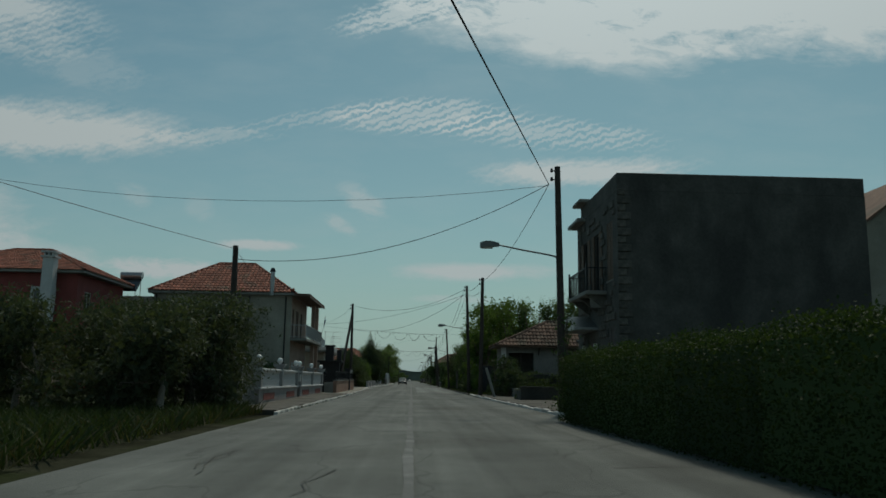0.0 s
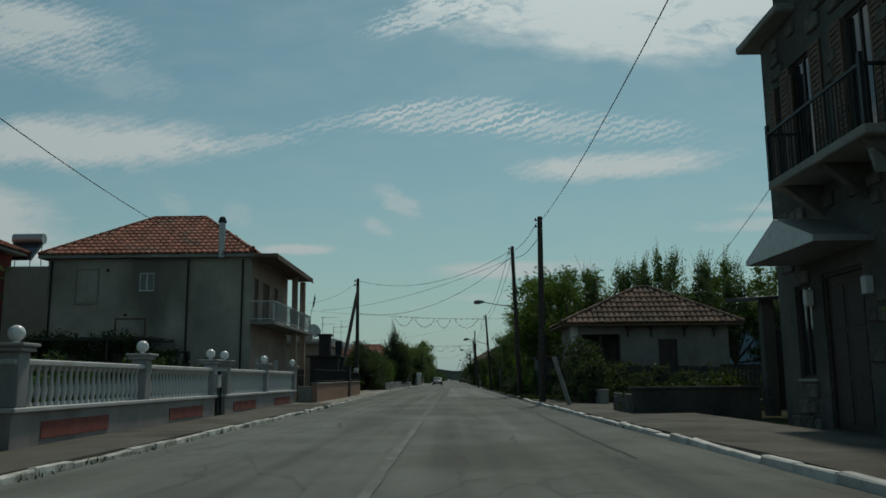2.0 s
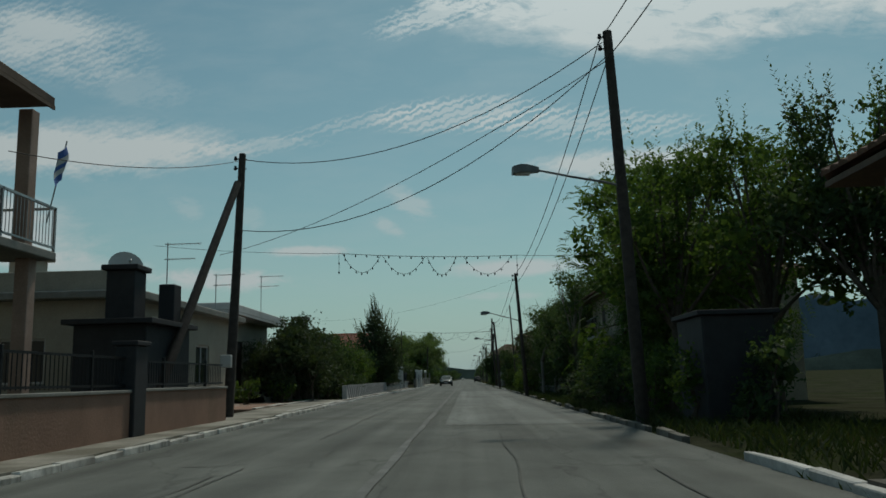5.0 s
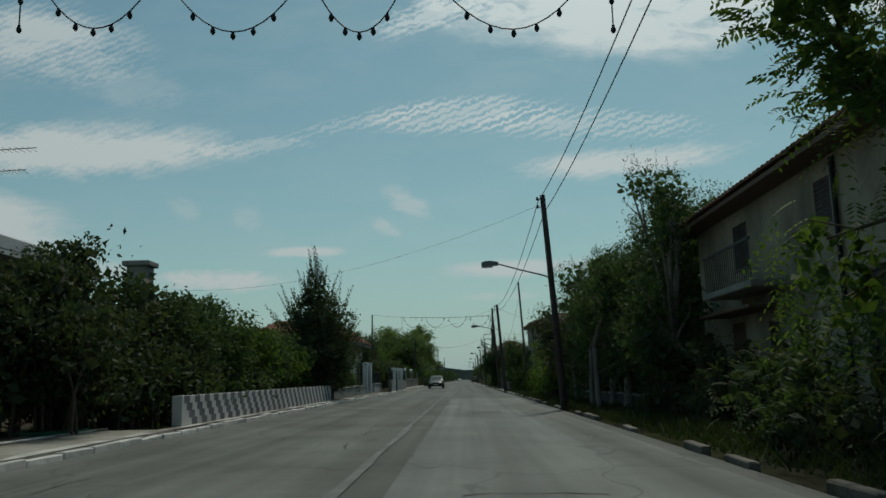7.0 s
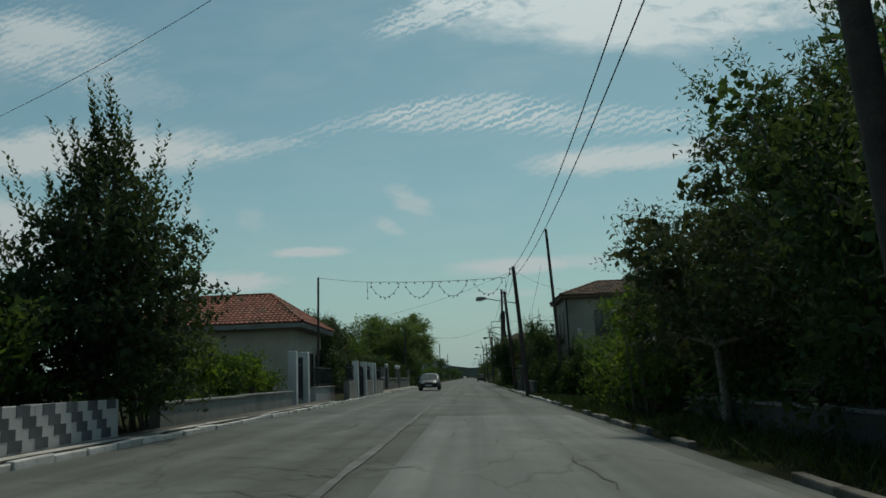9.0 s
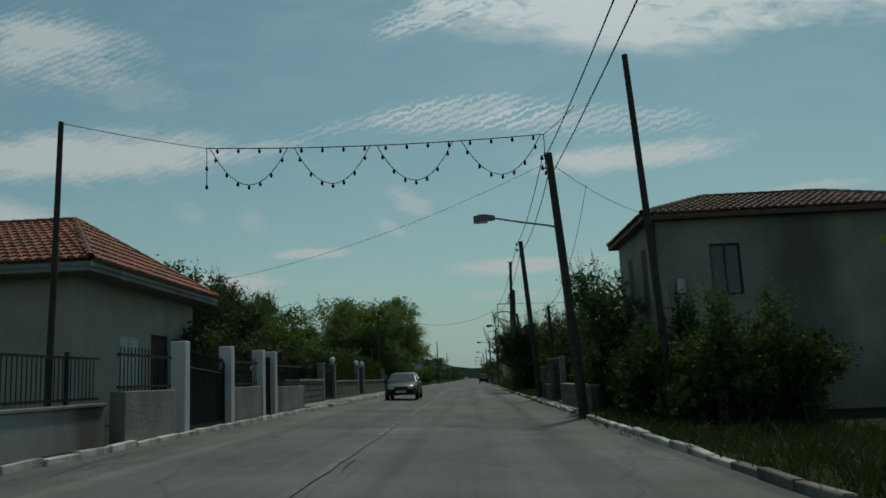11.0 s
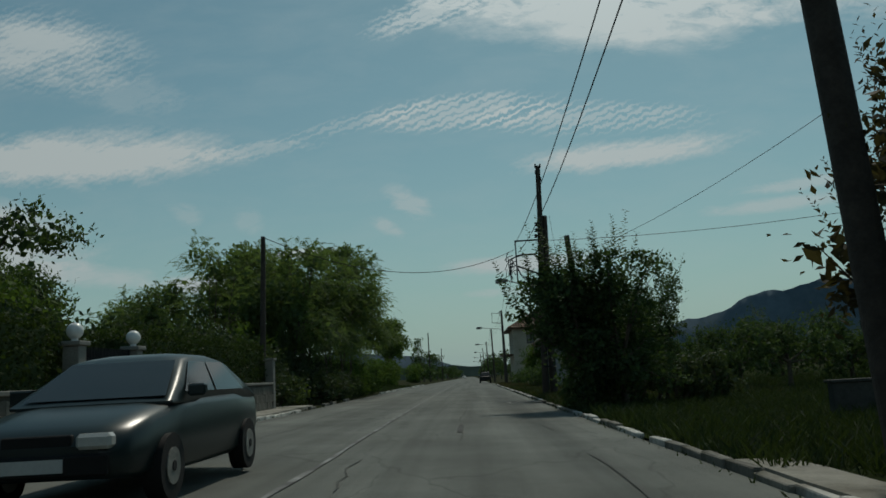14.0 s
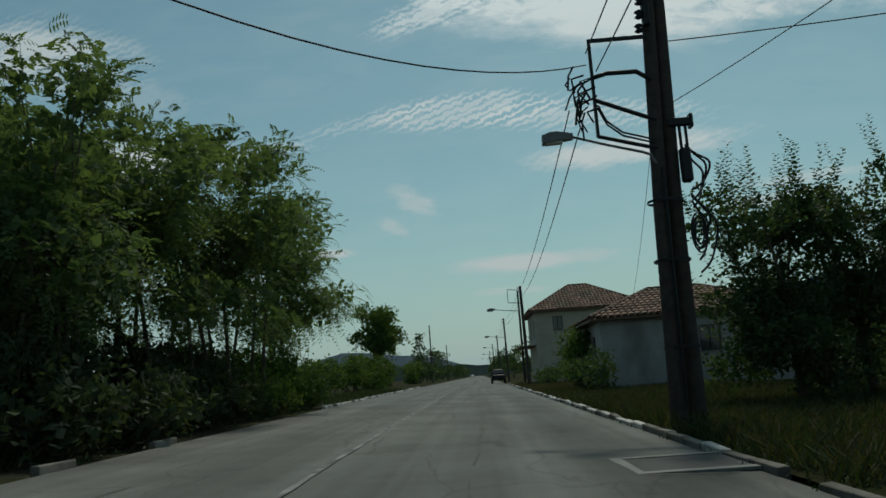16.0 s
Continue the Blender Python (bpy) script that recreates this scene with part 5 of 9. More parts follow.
def villa():
    """The two-storey house with the corner balcony."""
    t = thing("two_storey_house", (-14.5, 63, 0.1), "two-storey grey rendered house with tiled hip roof", "house")
    x0, x1, y0, y1, z0, ze = -19.8, -9.9, 58.9, 67.6, 0.0, 7.1
    w = [(-15.35, -14.6, 5.5, 6.4)]
    sh = wall(Shape(), "y", y0, .3, x0, x1, z0, ze, w + [(-14.6, -12.7, 1.4, 2.6)])
    wall(sh, "y", y1, -.3, x0, x1, z0, ze), wall(sh, "x", x0, .3, y0 + .3, y1 - .3, z0, ze)
    part("wall", sh, RENDER, t, "stained grey rendered gable wall")
    side = [(59.6, 60.5, 4.05, 6.2), (61.4, 62.9, 4.05, 6.2), (60.2, 61.2, .15, 2.3), (62.6, 63.6, .15, 2.3), (64.4, 65.8, .15, 2.3), (64.0, 65.0, 4.05, 6.2)]
    part("front_wall", wall(Shape(), "x", x1, -.3, y0 + .3, y1 - .3, z0, ze, side), PINK, t, "pinkish road front")
    window(t, "y", y0, 1, *w[0], WHITE)
    window(t, "y", y0, 1, -14.6, -12.7, 1.4, 2.6, DARKWOOD)
    for s in side:
        door(t, "x", x1, -1, *s, WHITE if s[2] < 1 else WOOD, 2)
    # drain pipes and stains
    for x in (-12.95, -10.3):
        part("drain_pipe", Shape().tube([(x, y0 - .07, 0.2), (x, y0 - .07, 7.0)], .045, 7), IRON, t)
    hip_roof(t, x0 - .35, x1 + .25, y0 - .35, y1 + .4, ze + .12, -16.1, -13.4, 62.7, 9.8, TILE, .12, .3, .42)
    # flat slab over the balcony
    part("porch_roof", Shape().box(x1 + .25, -8.5, 58.3, 68.2, 7.0, 7.2, .02), SOFFIT, t, "flat brown painted canopy over the balcony")
    part("fascia", Shape().box(-8.52, -8.48, 58.32, 68.18, 6.92, 7.0), WOOD, t)
    part("balcony", Shape().box(x1, -8.72, 58.9, 69.0, 3.85, 4.03, .02), CONCRETE, t, "concrete balcony slab")
    rl = Shape().box(-8.79, -8.74, 58.95, 68.95, 4.95, 5.0).box(-8.79, -8.74, 58.95, 68.95, 4.1, 4.14).box(x1, -8.74, 58.95, 59.0, 4.95, 5.0).box(x1, -8.74, 58.95, 59.0, 4.1, 4.14).box(x1, -8.74, 68.9, 68.95, 4.95, 5.0)
    for k in range(6):
        yy = 58.95 + 10 * k / 5
        rl.box(-8.79, -8.74, yy - .025, yy + .025, 4.03, 5.0)
    r = part("balcony_rail", rl, STEEL, t, "pale metal balcony rail")
    rod = mesh_of("rail_bar", Shape().tube([(0, 0, 0), (0, 0, .81)], .009, 5), STEEL)
    for k in range(80):
        piece("rail_bar", rod, r, (-8.765, 59.05 + k * .124, 4.14))
    for k in range(9):
        piece("rail_bar", rod, r, (x1 + .08 + k * .12, 58.975, 4.14))
    for y, zz in ((66.0, 4.03), (68.4, 4.03), (66.0, 0.0), (68.6, 0.0)):
        part("column", Shape().box(-9.3, -9.0, y - .15, y + .15, zz, 7.0 if zz > 1 else 3.85, .015), PINK, t)
    # stove pipe over the front slope
    part("chimney_pipe", Shape().tube([(-11.3, 58.6, 7.05), (-11.3, 58.6, 8.75)], .16, 12), STEEL, t, "grey steel stove pipe")
    part("pipe_cap", Shape().tube([(-11.3, 58.6, 8.75), (-11.3, 58.6, 8.82), (-11.3, 58.6, 9.05)], [.19, .21, .12], 12), BLACKSHEET, t)
    part("roof_finial", Shape().ball((-9.75, 58.5, 7.5), .11, 8, 6), TILE, t)
    # walled-up window, wall hatch, vent and old pipe runs on the gable wall
    part("shuttered_window", Shape().box(-18.35, -17.35, y0 - .035, y0 - .003, 5.0, 6.5, .01).box(-17.87, -17.83, y0 - .05, y0 - .035, 5.05, 6.45), RENDER, t, "closed pale shutter")
    part("shutter_frame", Shape().box(-18.43, -18.36, y0 - .05, y0 - .003, 4.95, 6.55).box(-17.34, -17.27, y0 - .05, y0 - .003, 4.95, 6.55).box(-18.43, -17.27, y0 - .05, y0 - .003, 6.56, 6.62).box(-18.43, -17.27, y0 - .07, y0 - .003, 4.88, 4.94), CONCRETE, t)
    part("hatch_frame", Shape().box(-16.4, -16.34, y0 - .04, y0 - .003, 3.0, 4.2).box(-14.96, -14.9, y0 - .04, y0 - .003, 3.0, 4.2).box(-16.34, -14.96, y0 - .04, y0 - .003, 4.14, 4.2), WOOD, t, "brown wooden frame on the wall")
    part("vent", Shape().box(-16.95, -16.8, y0 - .03, y0 - .003, 6.45, 6.6, .01), IRON, t)
    part("vent", Shape().box(-16.0, -15.85, y0 - .03, y0 - .003, 4.3, 4.42, .01), IRON, t)
    part("drain_pipe", Shape().tube([(-19.6, y0 - .07, 0.2), (-19.6, y0 - .07, 7.0)], .05, 7), IRON, t)
    # shallow annexe to the west with a solar water heater
    part("annexe", Shape().box(-25.5, x0 - .01, 60.5, 67, 0, 7.0, .02), CREAM, t)
    return t


villa()


def added_vine_arbour():
    """A vine-covered frame added where the gable wall's foot is stained and in shadow."""
    t = thing("added_vine_arbour", (-16, 57.3, 0), "dark vine arbour added over the stained, shadowed wall foot", "arbour")
    for x in (-19.4, -17.4, -15.4, -13.6):
        part("post", Shape().box(x - .05, x + .05, 55.75, 55.85, -.1, 3.0, .01), DARKWOOD, t)
    for y in (55.8, 57.2, 58.6):
        part("beam", Shape().box(-19.6, -13.4, y - .05, y + .05, 3.0, 3.1, .008), DARKWOOD, t)
    for k in range(13):
        part("lath", Shape().box(-19.5 + .5 * k, -19.46 + .5 * k, 55.6, 58.7, 3.102, 3.14, .004), DARKWOOD, t)
    shrub("vine", (-16.5, 57.2, 0), spread(RN, -3, 2.9, -1.4, 1.2, 2.5, 3.1, .5, 26) + spread(RN, -3, 2.4, .3, 1.2, .4, 2.4, .6, 18), LEAF_HEDGE, "dense dark vine covering the arbour", 690, "vine", per_m3=14, leaf=.1, clump=.26, leaves=22)


added_vine_arbour()


def water_heater():
    t = thing("solar_water_heater", (-22.7, 62, 7.0), "solar water heater with steel tank on a flat roof", "water heater")
    part("tank", Shape().tube([(-23.5, 62.4, 8.75), (-21.9, 62.4, 8.75)], .28, 14), STEEL, t)
    part("panel", Shape().add([(-23.5, 61.2, 7.5), (-21.9, 61.2, 7.5), (-21.9, 62.3, 8.5), (-23.5, 62.3, 8.5), (-23.5, 61.25, 7.42), (-21.9, 61.25, 7.42), (-21.9, 62.35, 8.42), (-23.5, 62.35, 8.42)],
                              [(0, 1, 2, 3), (4, 7, 6, 5), (0, 4, 5, 1), (1, 5, 6, 2), (2, 6, 7, 3), (3, 7, 4, 0)]), GLASS, t)
    fr = Shape()
    for x in (-23.4, -22.0):
        fr.tube([(x, 61.3, 7.0), (x, 61.3, 7.5)], .025, 5).tube([(x, 62.4, 7.0), (x, 62.4, 8.6)], .025, 5)
    part("stand", fr, STEEL, t)


water_heater()

for k, (x, y, h) in enumerate([(-9.6, 39.5, 1.4), (-10.2, 42.5, 1.3), (-9.4, 47, 1.5), (-10.0, 50.5, 1.6), (-9.2, 53.8, 1.5), (-11.5, 45, 1.9), (-12.6, 52.5, 2.2), (-14.5, 49, 2.0), (-11.4, 56.2, 2.3), (-13.6, 56.6, 2.6), (-16.2, 56.8, 2.4)]):
    shrub("garden_shrub", (x, y, 0), spread(RN, -.7, .7, -.9, .9, .3, h - .3, .55, 7), LEAF_DARK, "dark low shrub behind the balustrade", 700 + k, "shrub", "shrubs behind the balustrade", per_m3=14, leaf=.1, clump=.24, leaves=18)

# flag on its staff at the balcony
fl = thing("flag", (-8.7, 68.6, 5.0), "small blue and white flag hanging from a balcony staff", "flag")
part("staff", Shape().tube([(-8.75, 68.6, 4.6), (-8.45, 68.7, 6.4)], .015, 6), STEEL, fl)
fv, ff = [], []
for i in range(6):
    for j in range(5):
        a, b = i / 5, j / 4
        fv.append((-8.46 - .02 * a + .04 * math.sin(3 * b + 4 * a), 68.7 - .35 * b + .06 * math.sin(6 * a), 6.3 - .75 * a - .25 * b))
for i in range(5):
    ff += [(i * 5 + j, i * 5 + j + 1, i * 5 + j + 6, i * 5 + j + 5) for j in range(4)]
part("cloth", Shape().add(fv, ff, True), FLAGBLUE, fl)
st = Shape()
for q in (1, 3):
    st.add([Vector(fv[q * 5 + j]) + Vector((.012, 0, 0)) for j in range(5)] + [Vector(fv[q * 5 + 5 + j]) + Vector((.012, 0, 0)) for j in range(5)], [(j, j + 1, j + 6, j + 5) for j in range(4)], True)
part("stripe", st, WHITE, fl)


def railing_wall(name, x, y0, y1, h, rail_h, wall_mat, label, step=2.0):
    t = thing(name, (x, (y0 + y1) / 2, G(x, y0)), label, "garden wall")
    z = lambda y: G(x, y) + .1
    n = max(1, round((y1 - y0) / 6))
    for k in range(n):
        a, b = y0 + (y1 - y0) * k / n, y0 + (y1 - y0) * (k + 1) / n
        zm = z((a + b) / 2)
        part("base_wall", Shape().box(x - .12, x + .12, a, b, zm - .4, zm + h, .008), wall_mat, t)
        part("coping", Shape().box(x - .16, x + .16, a, b, zm + h, zm + h + .06, .012), CONCRETE, t)
        if rail_h:
            part("top_rail", Shape().box(x - .02, x + .02, a, b, zm + rail_h - .06, zm + rail_h - .02).box(x - .02, x + .02, a, b, zm + h + .12, zm + h + .16), IRON, t)
            m = int((b - a) / step)
            for q in range(m):
                yy = a + (b - a) * (q + .5) / m
                part("rail_post", Shape().box(x - .03, x + .03, yy - .03, yy + .03, zm + h + .06, zm + rail_h + .05, .006), IRON, t)
            me = mesh_of("rail_bar", Shape().tube([(0, 0, h + .1), (0, 0, rail_h - .03)], .009, 5), IRON)
            for q in range(int((b - a) / .13)):
                piece("rail_bar", me, t, (x, a + .06 + q * .13, zm))
    return t


railing_wall("terracotta_wall", -6.3, 56.3, 67.0, .82, 1.5, BROWNWALL, "terracotta painted low wall with dark railing")
railing_wall("terracotta_wall", -6.3, 67.6, 73.0, .82, 1.45, BROWNWALL, "terracotta painted low wall with iron railing")
solid("gate_pillar", Shape().box(-6.5, -6.1, 67.02, 67.58, 0, 1.9, .02).box(-6.55, -6.05, 66.98, 67.62, 1.9, 1.98, .01), BLACKSHEET, (-6.3, 67.3, .1), "dark painted square gate pillar", "gate pillar")
solid("side_wall", Shape().box(-7.05, -6.43, 56.32, 56.55, 0, .9, .02), CONCRETE, (-6.8, 56.4, 0), "short grey return wall by the gate", "garden wall")
iron_gate("side_gate", 56.6, 57.9, -7.1, .1, 1.55, 1.55, "dark iron side gate of the tall house", False, .12)


def neighbour():
    t = thing("single_storey_house", (-11, 77, .2), "cream single-storey house with flat roof", "house")
    sh = wall(Shape(), "y", 73.5, .3, -16, -9.0, 0, 3.5, [(-12.5, -11.2, 1.3, 2.5)])
    wall(sh, "x", -9.0, -.3, 73.8, 83, 0, 3.5, [(75.5, 76.6, .3, 2.4), (79, 80.4, 1.2, 2.5)]), wall(sh, "y", 83, .3, -16, -9.0, 0, 3.5), wall(sh, "x", -16, .3, 73.8, 83, 0, 3.5)
    part("wall", sh, CREAM, t)
    part("roof", Shape().box(-16.4, -8.6, 73.1, 83.6, 3.5, 3.72, .03), CONCRETE, t)
    part("parapet", Shape().box(-16, -9.4, 73.5, 73.7, 3.722, 4.3, .02), CREAM, t)
    window(t, "y", 73.5, 1, -12.5, -11.2, 1.3, 2.5, WHITE)
    window(t, "x", -9.0, -1, 79, 80.4, 1.2, 2.5, WHITE)
    door(t, "x", -9.0, -1, 75.5, 76.6, .3, 2.4, WOOD)
    part("chimney", Shape().box(-13.2, -12.4, 75, 75.7, 3.72, 4.9, .03).box(-13.35, -12.25, 74.85, 75.85, 4.9, 5.05, .02), CREAM, t)
    # dark lean-to with its two flues
    part("lean_to", Shape().box(-9.0, -7.3, 70.5, 73.4, 0.1, 2.6, .02).box(-9.2, -7.1, 70.3, 73.45, 2.6, 2.72, .01), BLACKSHEET, t, "dark clad lean-to")
    part("flue", Shape().box(-8.6, -7.9, 71.2, 71.9, 2.72, 3.95, .02).box(-8.7, -7.8, 71.1, 72.0, 3.95, 4.08, .02), BLACKSHEET, t)
    part("flue", Shape().box(-7.7, -7.3, 72.2, 72.7, 2.72, 3.7, .02), BLACKSHEET, t)
    return t


neighbour()


def dish(at):
    t = thing("satellite_dish", at, "pale round satellite dish on a roof bracket", "satellite dish")
    x, y, z = at
    part("mast", Shape().tube([(x, y, z - .05), (x, y, z + .6)], .025, 6), STEEL, t)
    face = Vector((.55, -.75, .35)).normalized()
    q = face.to_track_quat("Z", "Y")
    sh = Shape()
    c = Vector((x, y, z + .75))
    vs = [c + q @ Vector((0, 0, -.09))]
    for r in (.2, .38, .48):
        vs += [c + q @ Vector((r * math.cos(a), r * math.sin(a), -.09 + .4 * r * r)) for a in [2 * math.pi * k / 20 for k in range(20)]]
    fs = [(0, 1 + k, 1 + (k + 1) % 20) for k in range(20)] + [(1 + 20 * j + k, 21 + 20 * j + k, 21 + 20 * j + (k + 1) % 20, 1 + 20 * j + (k + 1) % 20) for j in range(2) for k in range(20)]
    part("reflector", sh.add(vs, fs, True), PLASTIC, t)
    part("feed_arm", Shape().tube([c + q @ Vector((0, -.45, 0)), c + q @ Vector((0, -.05, .42))], .012, 5).ball(c + q @ Vector((0, -.05, .44)), .05, 8, 6), STEEL, t)


dish((-9.4, 74.2, 3.72))


def antenna(at, h, label="thin roof aerial with horizontal rods", seed=0):
    rng = np.random.default_rng(seed)
    t = thing("tv_aerial", at, label, "aerial", "roof aerials")
    x, y, z = at
    part("mast", Shape().tube([(x, y, z - .05), (x, y, z + h)], .018, 6), STEEL, t)
    for k, f in enumerate((.97, .72)):
        L = 1.1 if k == 0 else .9
        part("boom", Shape().tube([(x - .1, y, z + h * f), (x + L, y - .1, z + h * f)], .012, 5), STEEL, t)
        for q in range(8):
            cx = x + L * q / 8
            part("rod", Shape().tube([(cx, y - .2, z + h * f), (cx, y + .2, z + h * f)], .006, 4), STEEL, t)


antenna((-9.3, 77, 3.72), 1.9, seed=1)
antenna((-9.2, 81.5, 3.72), 1.5, seed=2)
pole((-6.6, 74.6), (-6.75, 76.2, 8.15), 0.13, "dark wooden utility pole braced by a leaning strut")
solid("pole_strut", Shape().tube([(-7.35, 70.6, 0.1), (-6.72, 75.6, 7.1)], [.13, .11], 9), POLEWOOD, (-7.35, 70.6, 0.1), "dark leaning wooden strut against a pole", "pole strut")
solid("meter_box", Shape().box(-6.75, -6.45, 74.3, 74.46, 1.6, 1.95, .02), PLASTIC, (-6.6, 74.4, 1.7), "pale meter box fixed to a pole", "meter box")


def flat_house():
    """The low house with the wide eaves and the patterned forecourt."""
    t = thing("low_house", (-13, 91, .4), "cream low house with white flat roof edge", "house")
    z0, ze = .3, 4.05
    holes_s = [(-13.6, -11.6, 1.6, 3.0)]
    holes_e = [(86.0, 87.2, 1.45, 3.0), (88.3, 89.3, .9, 3.1), (91.2, 92.4, 1.5, 2.9)]
    sh = wall(Shape(), "y", 85.2, .3, -18, -10.4, z0, ze, holes_s)
    wall(sh, "x", -10.4, -.3, 85.5, 93.6, z0, ze, holes_e), wall(sh, "y", 93.9, -.3, -18, -10.4, z0, ze), wall(sh, "x", -18, .3, 85.5, 93.6, z0, ze)
    part("wall", sh, CREAM, t)
    part("roof", Shape().box(-18.6, -9.5, 84.4, 94.2, ze, ze + .1).box(-18.6, -9.5, 84.4, 94.2, ze + .102, ze + .42, .03), WHITE, t, "white painted flat roof slab")
    window(t, "x", -10.4, -1, *holes_e[0], WHITE, DARKWOOD)
    window(t, "x", -10.4, -1, *holes_e[2], WHITE, DARKWOOD)
    window(t, "y", 85.2, 1, *holes_s[0], WHITE, DARKWOOD)
    door(t, "x", -10.4, -1, *holes_e[1], DARKWOOD)
    st = Shape()
    for k in range(4):
        st.box(-10.4, -9.3 + .28 * (3 - k) - .28, 88.0, 89.6, .25, .45 + .13 * (k + 1), .01)
    part("steps", st, CONCRETE, t)
    return t


flat_house()
antenna((-9.9, 90.6, 4.45), 1.9, "tall thin roof aerial on the flat roof", 3)


def forecourt():
    t = thing("forecourt", (-8, 85.5, .2), "brown paved forecourt with a white painted ring", "forecourt", kind="structure")
    part("slab", Shape().box(-10.3, -7.16, 79.5, 91.0, .1, .33, .02), BROWNWALL, t)
    ring = Shape()
    for k in range(28):
        a, b = 2 * math.pi * k / 28, 2 * math.pi * (k + 1) / 28
        ring.add([(-8.7 + r * 1.25 * math.cos(q), 85.0 + r * 1.8 * math.sin(q), .336) for q, r in ((a, .75), (a, .9), (b, .9), (b, .75))], [(0, 1, 2, 3)])
    part("painted_ring", ring, KERB, t, "white painted ring")
    part("edging", Shape().box(-7.3, -7.17, 79.5, 91.0, .332, .37, .01), KERB, t)
    part("matting", Shape().box(-8.9, -7.4, 89.4, 90.9, .332, .39, .01), GREENCLOTH, t, "green matting strip")


forecourt()
for k, (x, y, r, m) in enumerate([(-9.2, 85.6, .5, LEAF_MID), (-8.6, 88.2, .6, LEAF_BRIGHT), (-9.4, 90.4, .75, LEAF_MID), (-9.6, 84.0, .55, LEAF_MID), (-8.0, 87.4, .4, LEAF_MID)]):
    shrub("garden_shrub", (x, y, .3), [(0, 0, r, r, r, r * .9), (.2, .2, r * 1.5, r * .7, r * .7, r * .7)], m, "small green shrub in the forecourt", 70 + k, "shrub", "forecourt shrubs", per_m3=22, leaf=.09, clump=.2, leaves=20)


def hoop_wall():
    """Low wall painted with grey steps on white."""
    X = -6.0
    t = thing("patterned_wall", (X, 101, .2), "low white wall painted with grey stepped blocks", "garden wall")
    n = 7
    for k in range(n):
        a, b = 91.3 + 19.5 * k / n, 91.3 + 19.5 * (k + 1) / n
        z = G(X, (a + b) / 2)
        part("wall_panel", Shape().box(X - .12, X + .1, a, b, z - .2, z + .76, .006), WHITE, t)
    me = mesh_of("painted_block", Shape().box(0, .006, -.175, .175, -.079, .079), SLATEPAINT)
    for i in range(28):
        for j in range(4):
            y = 91.6 + .7 * i + .175 * (3 - j)
            if y < 110.6:
                piece("painted_block", me, t, (X + .1, y, G(X, y) + .21 + .158 * j))


hoop_wall()
for k in range(11):
    y = 91.3 + 1.85 * k
    h = 3.9 - .13 * k + RN.uniform(-.3, .3)
    bl = spread(RN, -1.5, .2, -1.0, 1.0, .5, h - .6, .95, 11 if k < 3 else 9) + [(-.6 + RN.uniform(-.6, .4), 0, h - .3, .8, .8, .5)]
    shrub("garden_bush", (-7.3, y, G(-7.3, y)), bl, LEAF_DEEP if k < 3 else LEAF_DARK if k not in (6, 9) else LEAF_MID, "dense dark flowering bush behind the low wall" if k < 3 else "leafy garden bush overhanging the low wall", 90 + k, "bush", "bushes behind the patterned wall", per_m3=8, leaf=.11, clump=.3, leaves=28)
for k, (x, y, h) in enumerate([(-7.7, 89.9, 3.7), (-8.7, 88.9, 3.5)]):
    shrub("evergreen_bush", (x, y, .25), spread(RN, -.9, .7, -.8, .8, .5, h - .6, .9, 13), LEAF_DEEP, "dense dark evergreen bush beside the forecourt", 480 + k, "bush", "bushes by the forecourt", per_m3=10, leaf=.1, clump=.28, leaves=28)
solid("chimney_stub", Shape().box(-9.6, -9.0, 97, 97.6, .3, 4.7, .03).box(-9.7, -8.9, 96.9, 97.7, 4.7, 4.85, .02), CONCRETE, (-9.3, 97.3, .3), "grey concrete chimney standing behind the bushes", "chimney")

# the upright evergreen at the end of the patterned wall
bl = []
for k in range(34):
    f = k / 33
    rr = 1.95 * math.sin(math.pi * (.28 + .66 * f)) + .12
    a = 2.4 * k
    bl.append((.15 + rr * .55 * math.cos(a), rr * .55 * math.sin(a), .8 + 4.5 * f, rr * .58, rr * .58, .5))
bl += [(.2, .1, 5.6, .16, .16, .5)]
tree("laurel_tree", (-6.9, 111.5, .35), 1.2, .14, bl, LEAF_DEEP, "dark upright laurel tree with spiky top", 130, spray=.16, fill=.5, per_m3=11, leaf=.1, clump=.24, leaves=28, shoots=(150, 1.2, .17, .45, -.05, .5, 26))

# garden with low wall up to the next house
for k in range(6):
    y = 114.5 + 2.3 * k
    bl = spread(RN, -1.2, .3, -1, 1, .5, 1.8 - .1 * k, .7, 6)
    shrub("garden_bush", (-7.4, y, G(-7.4, y)), bl, LEAF_MID if k % 2 else LEAF_BRIGHT, "loose green garden bush behind a low wall", 140 + k, "bush", "bushes in the second garden", per_m3=10, leaf=.1, clump=.28, leaves=24)
railing_wall("low_garden_wall", -6.35, 112.6, 125.2, .45, 0, CONCRETE, "low grey concrete garden wall with weeds")
for y in (125.4, 127.2):
    solid("gate_post", Shape().box(-6.5, -6.18, y - .15, y + .15, .2, 2.35, .015), WHITE, (-6.35, y, .4), "white painted square gate post", "gate post", "gate posts")
iron_gate("dark_gate", 125.58, 127.02, -6.35, .5, 1.65, 1.65, "dark sheet metal garden gate", False, .06, None, 1.4)
railing_wall("garden_wall_railing", -6.2, 127.4, 131.8, .5, 1.35, GREYWALL, "low grey wall with dark railing before the house")


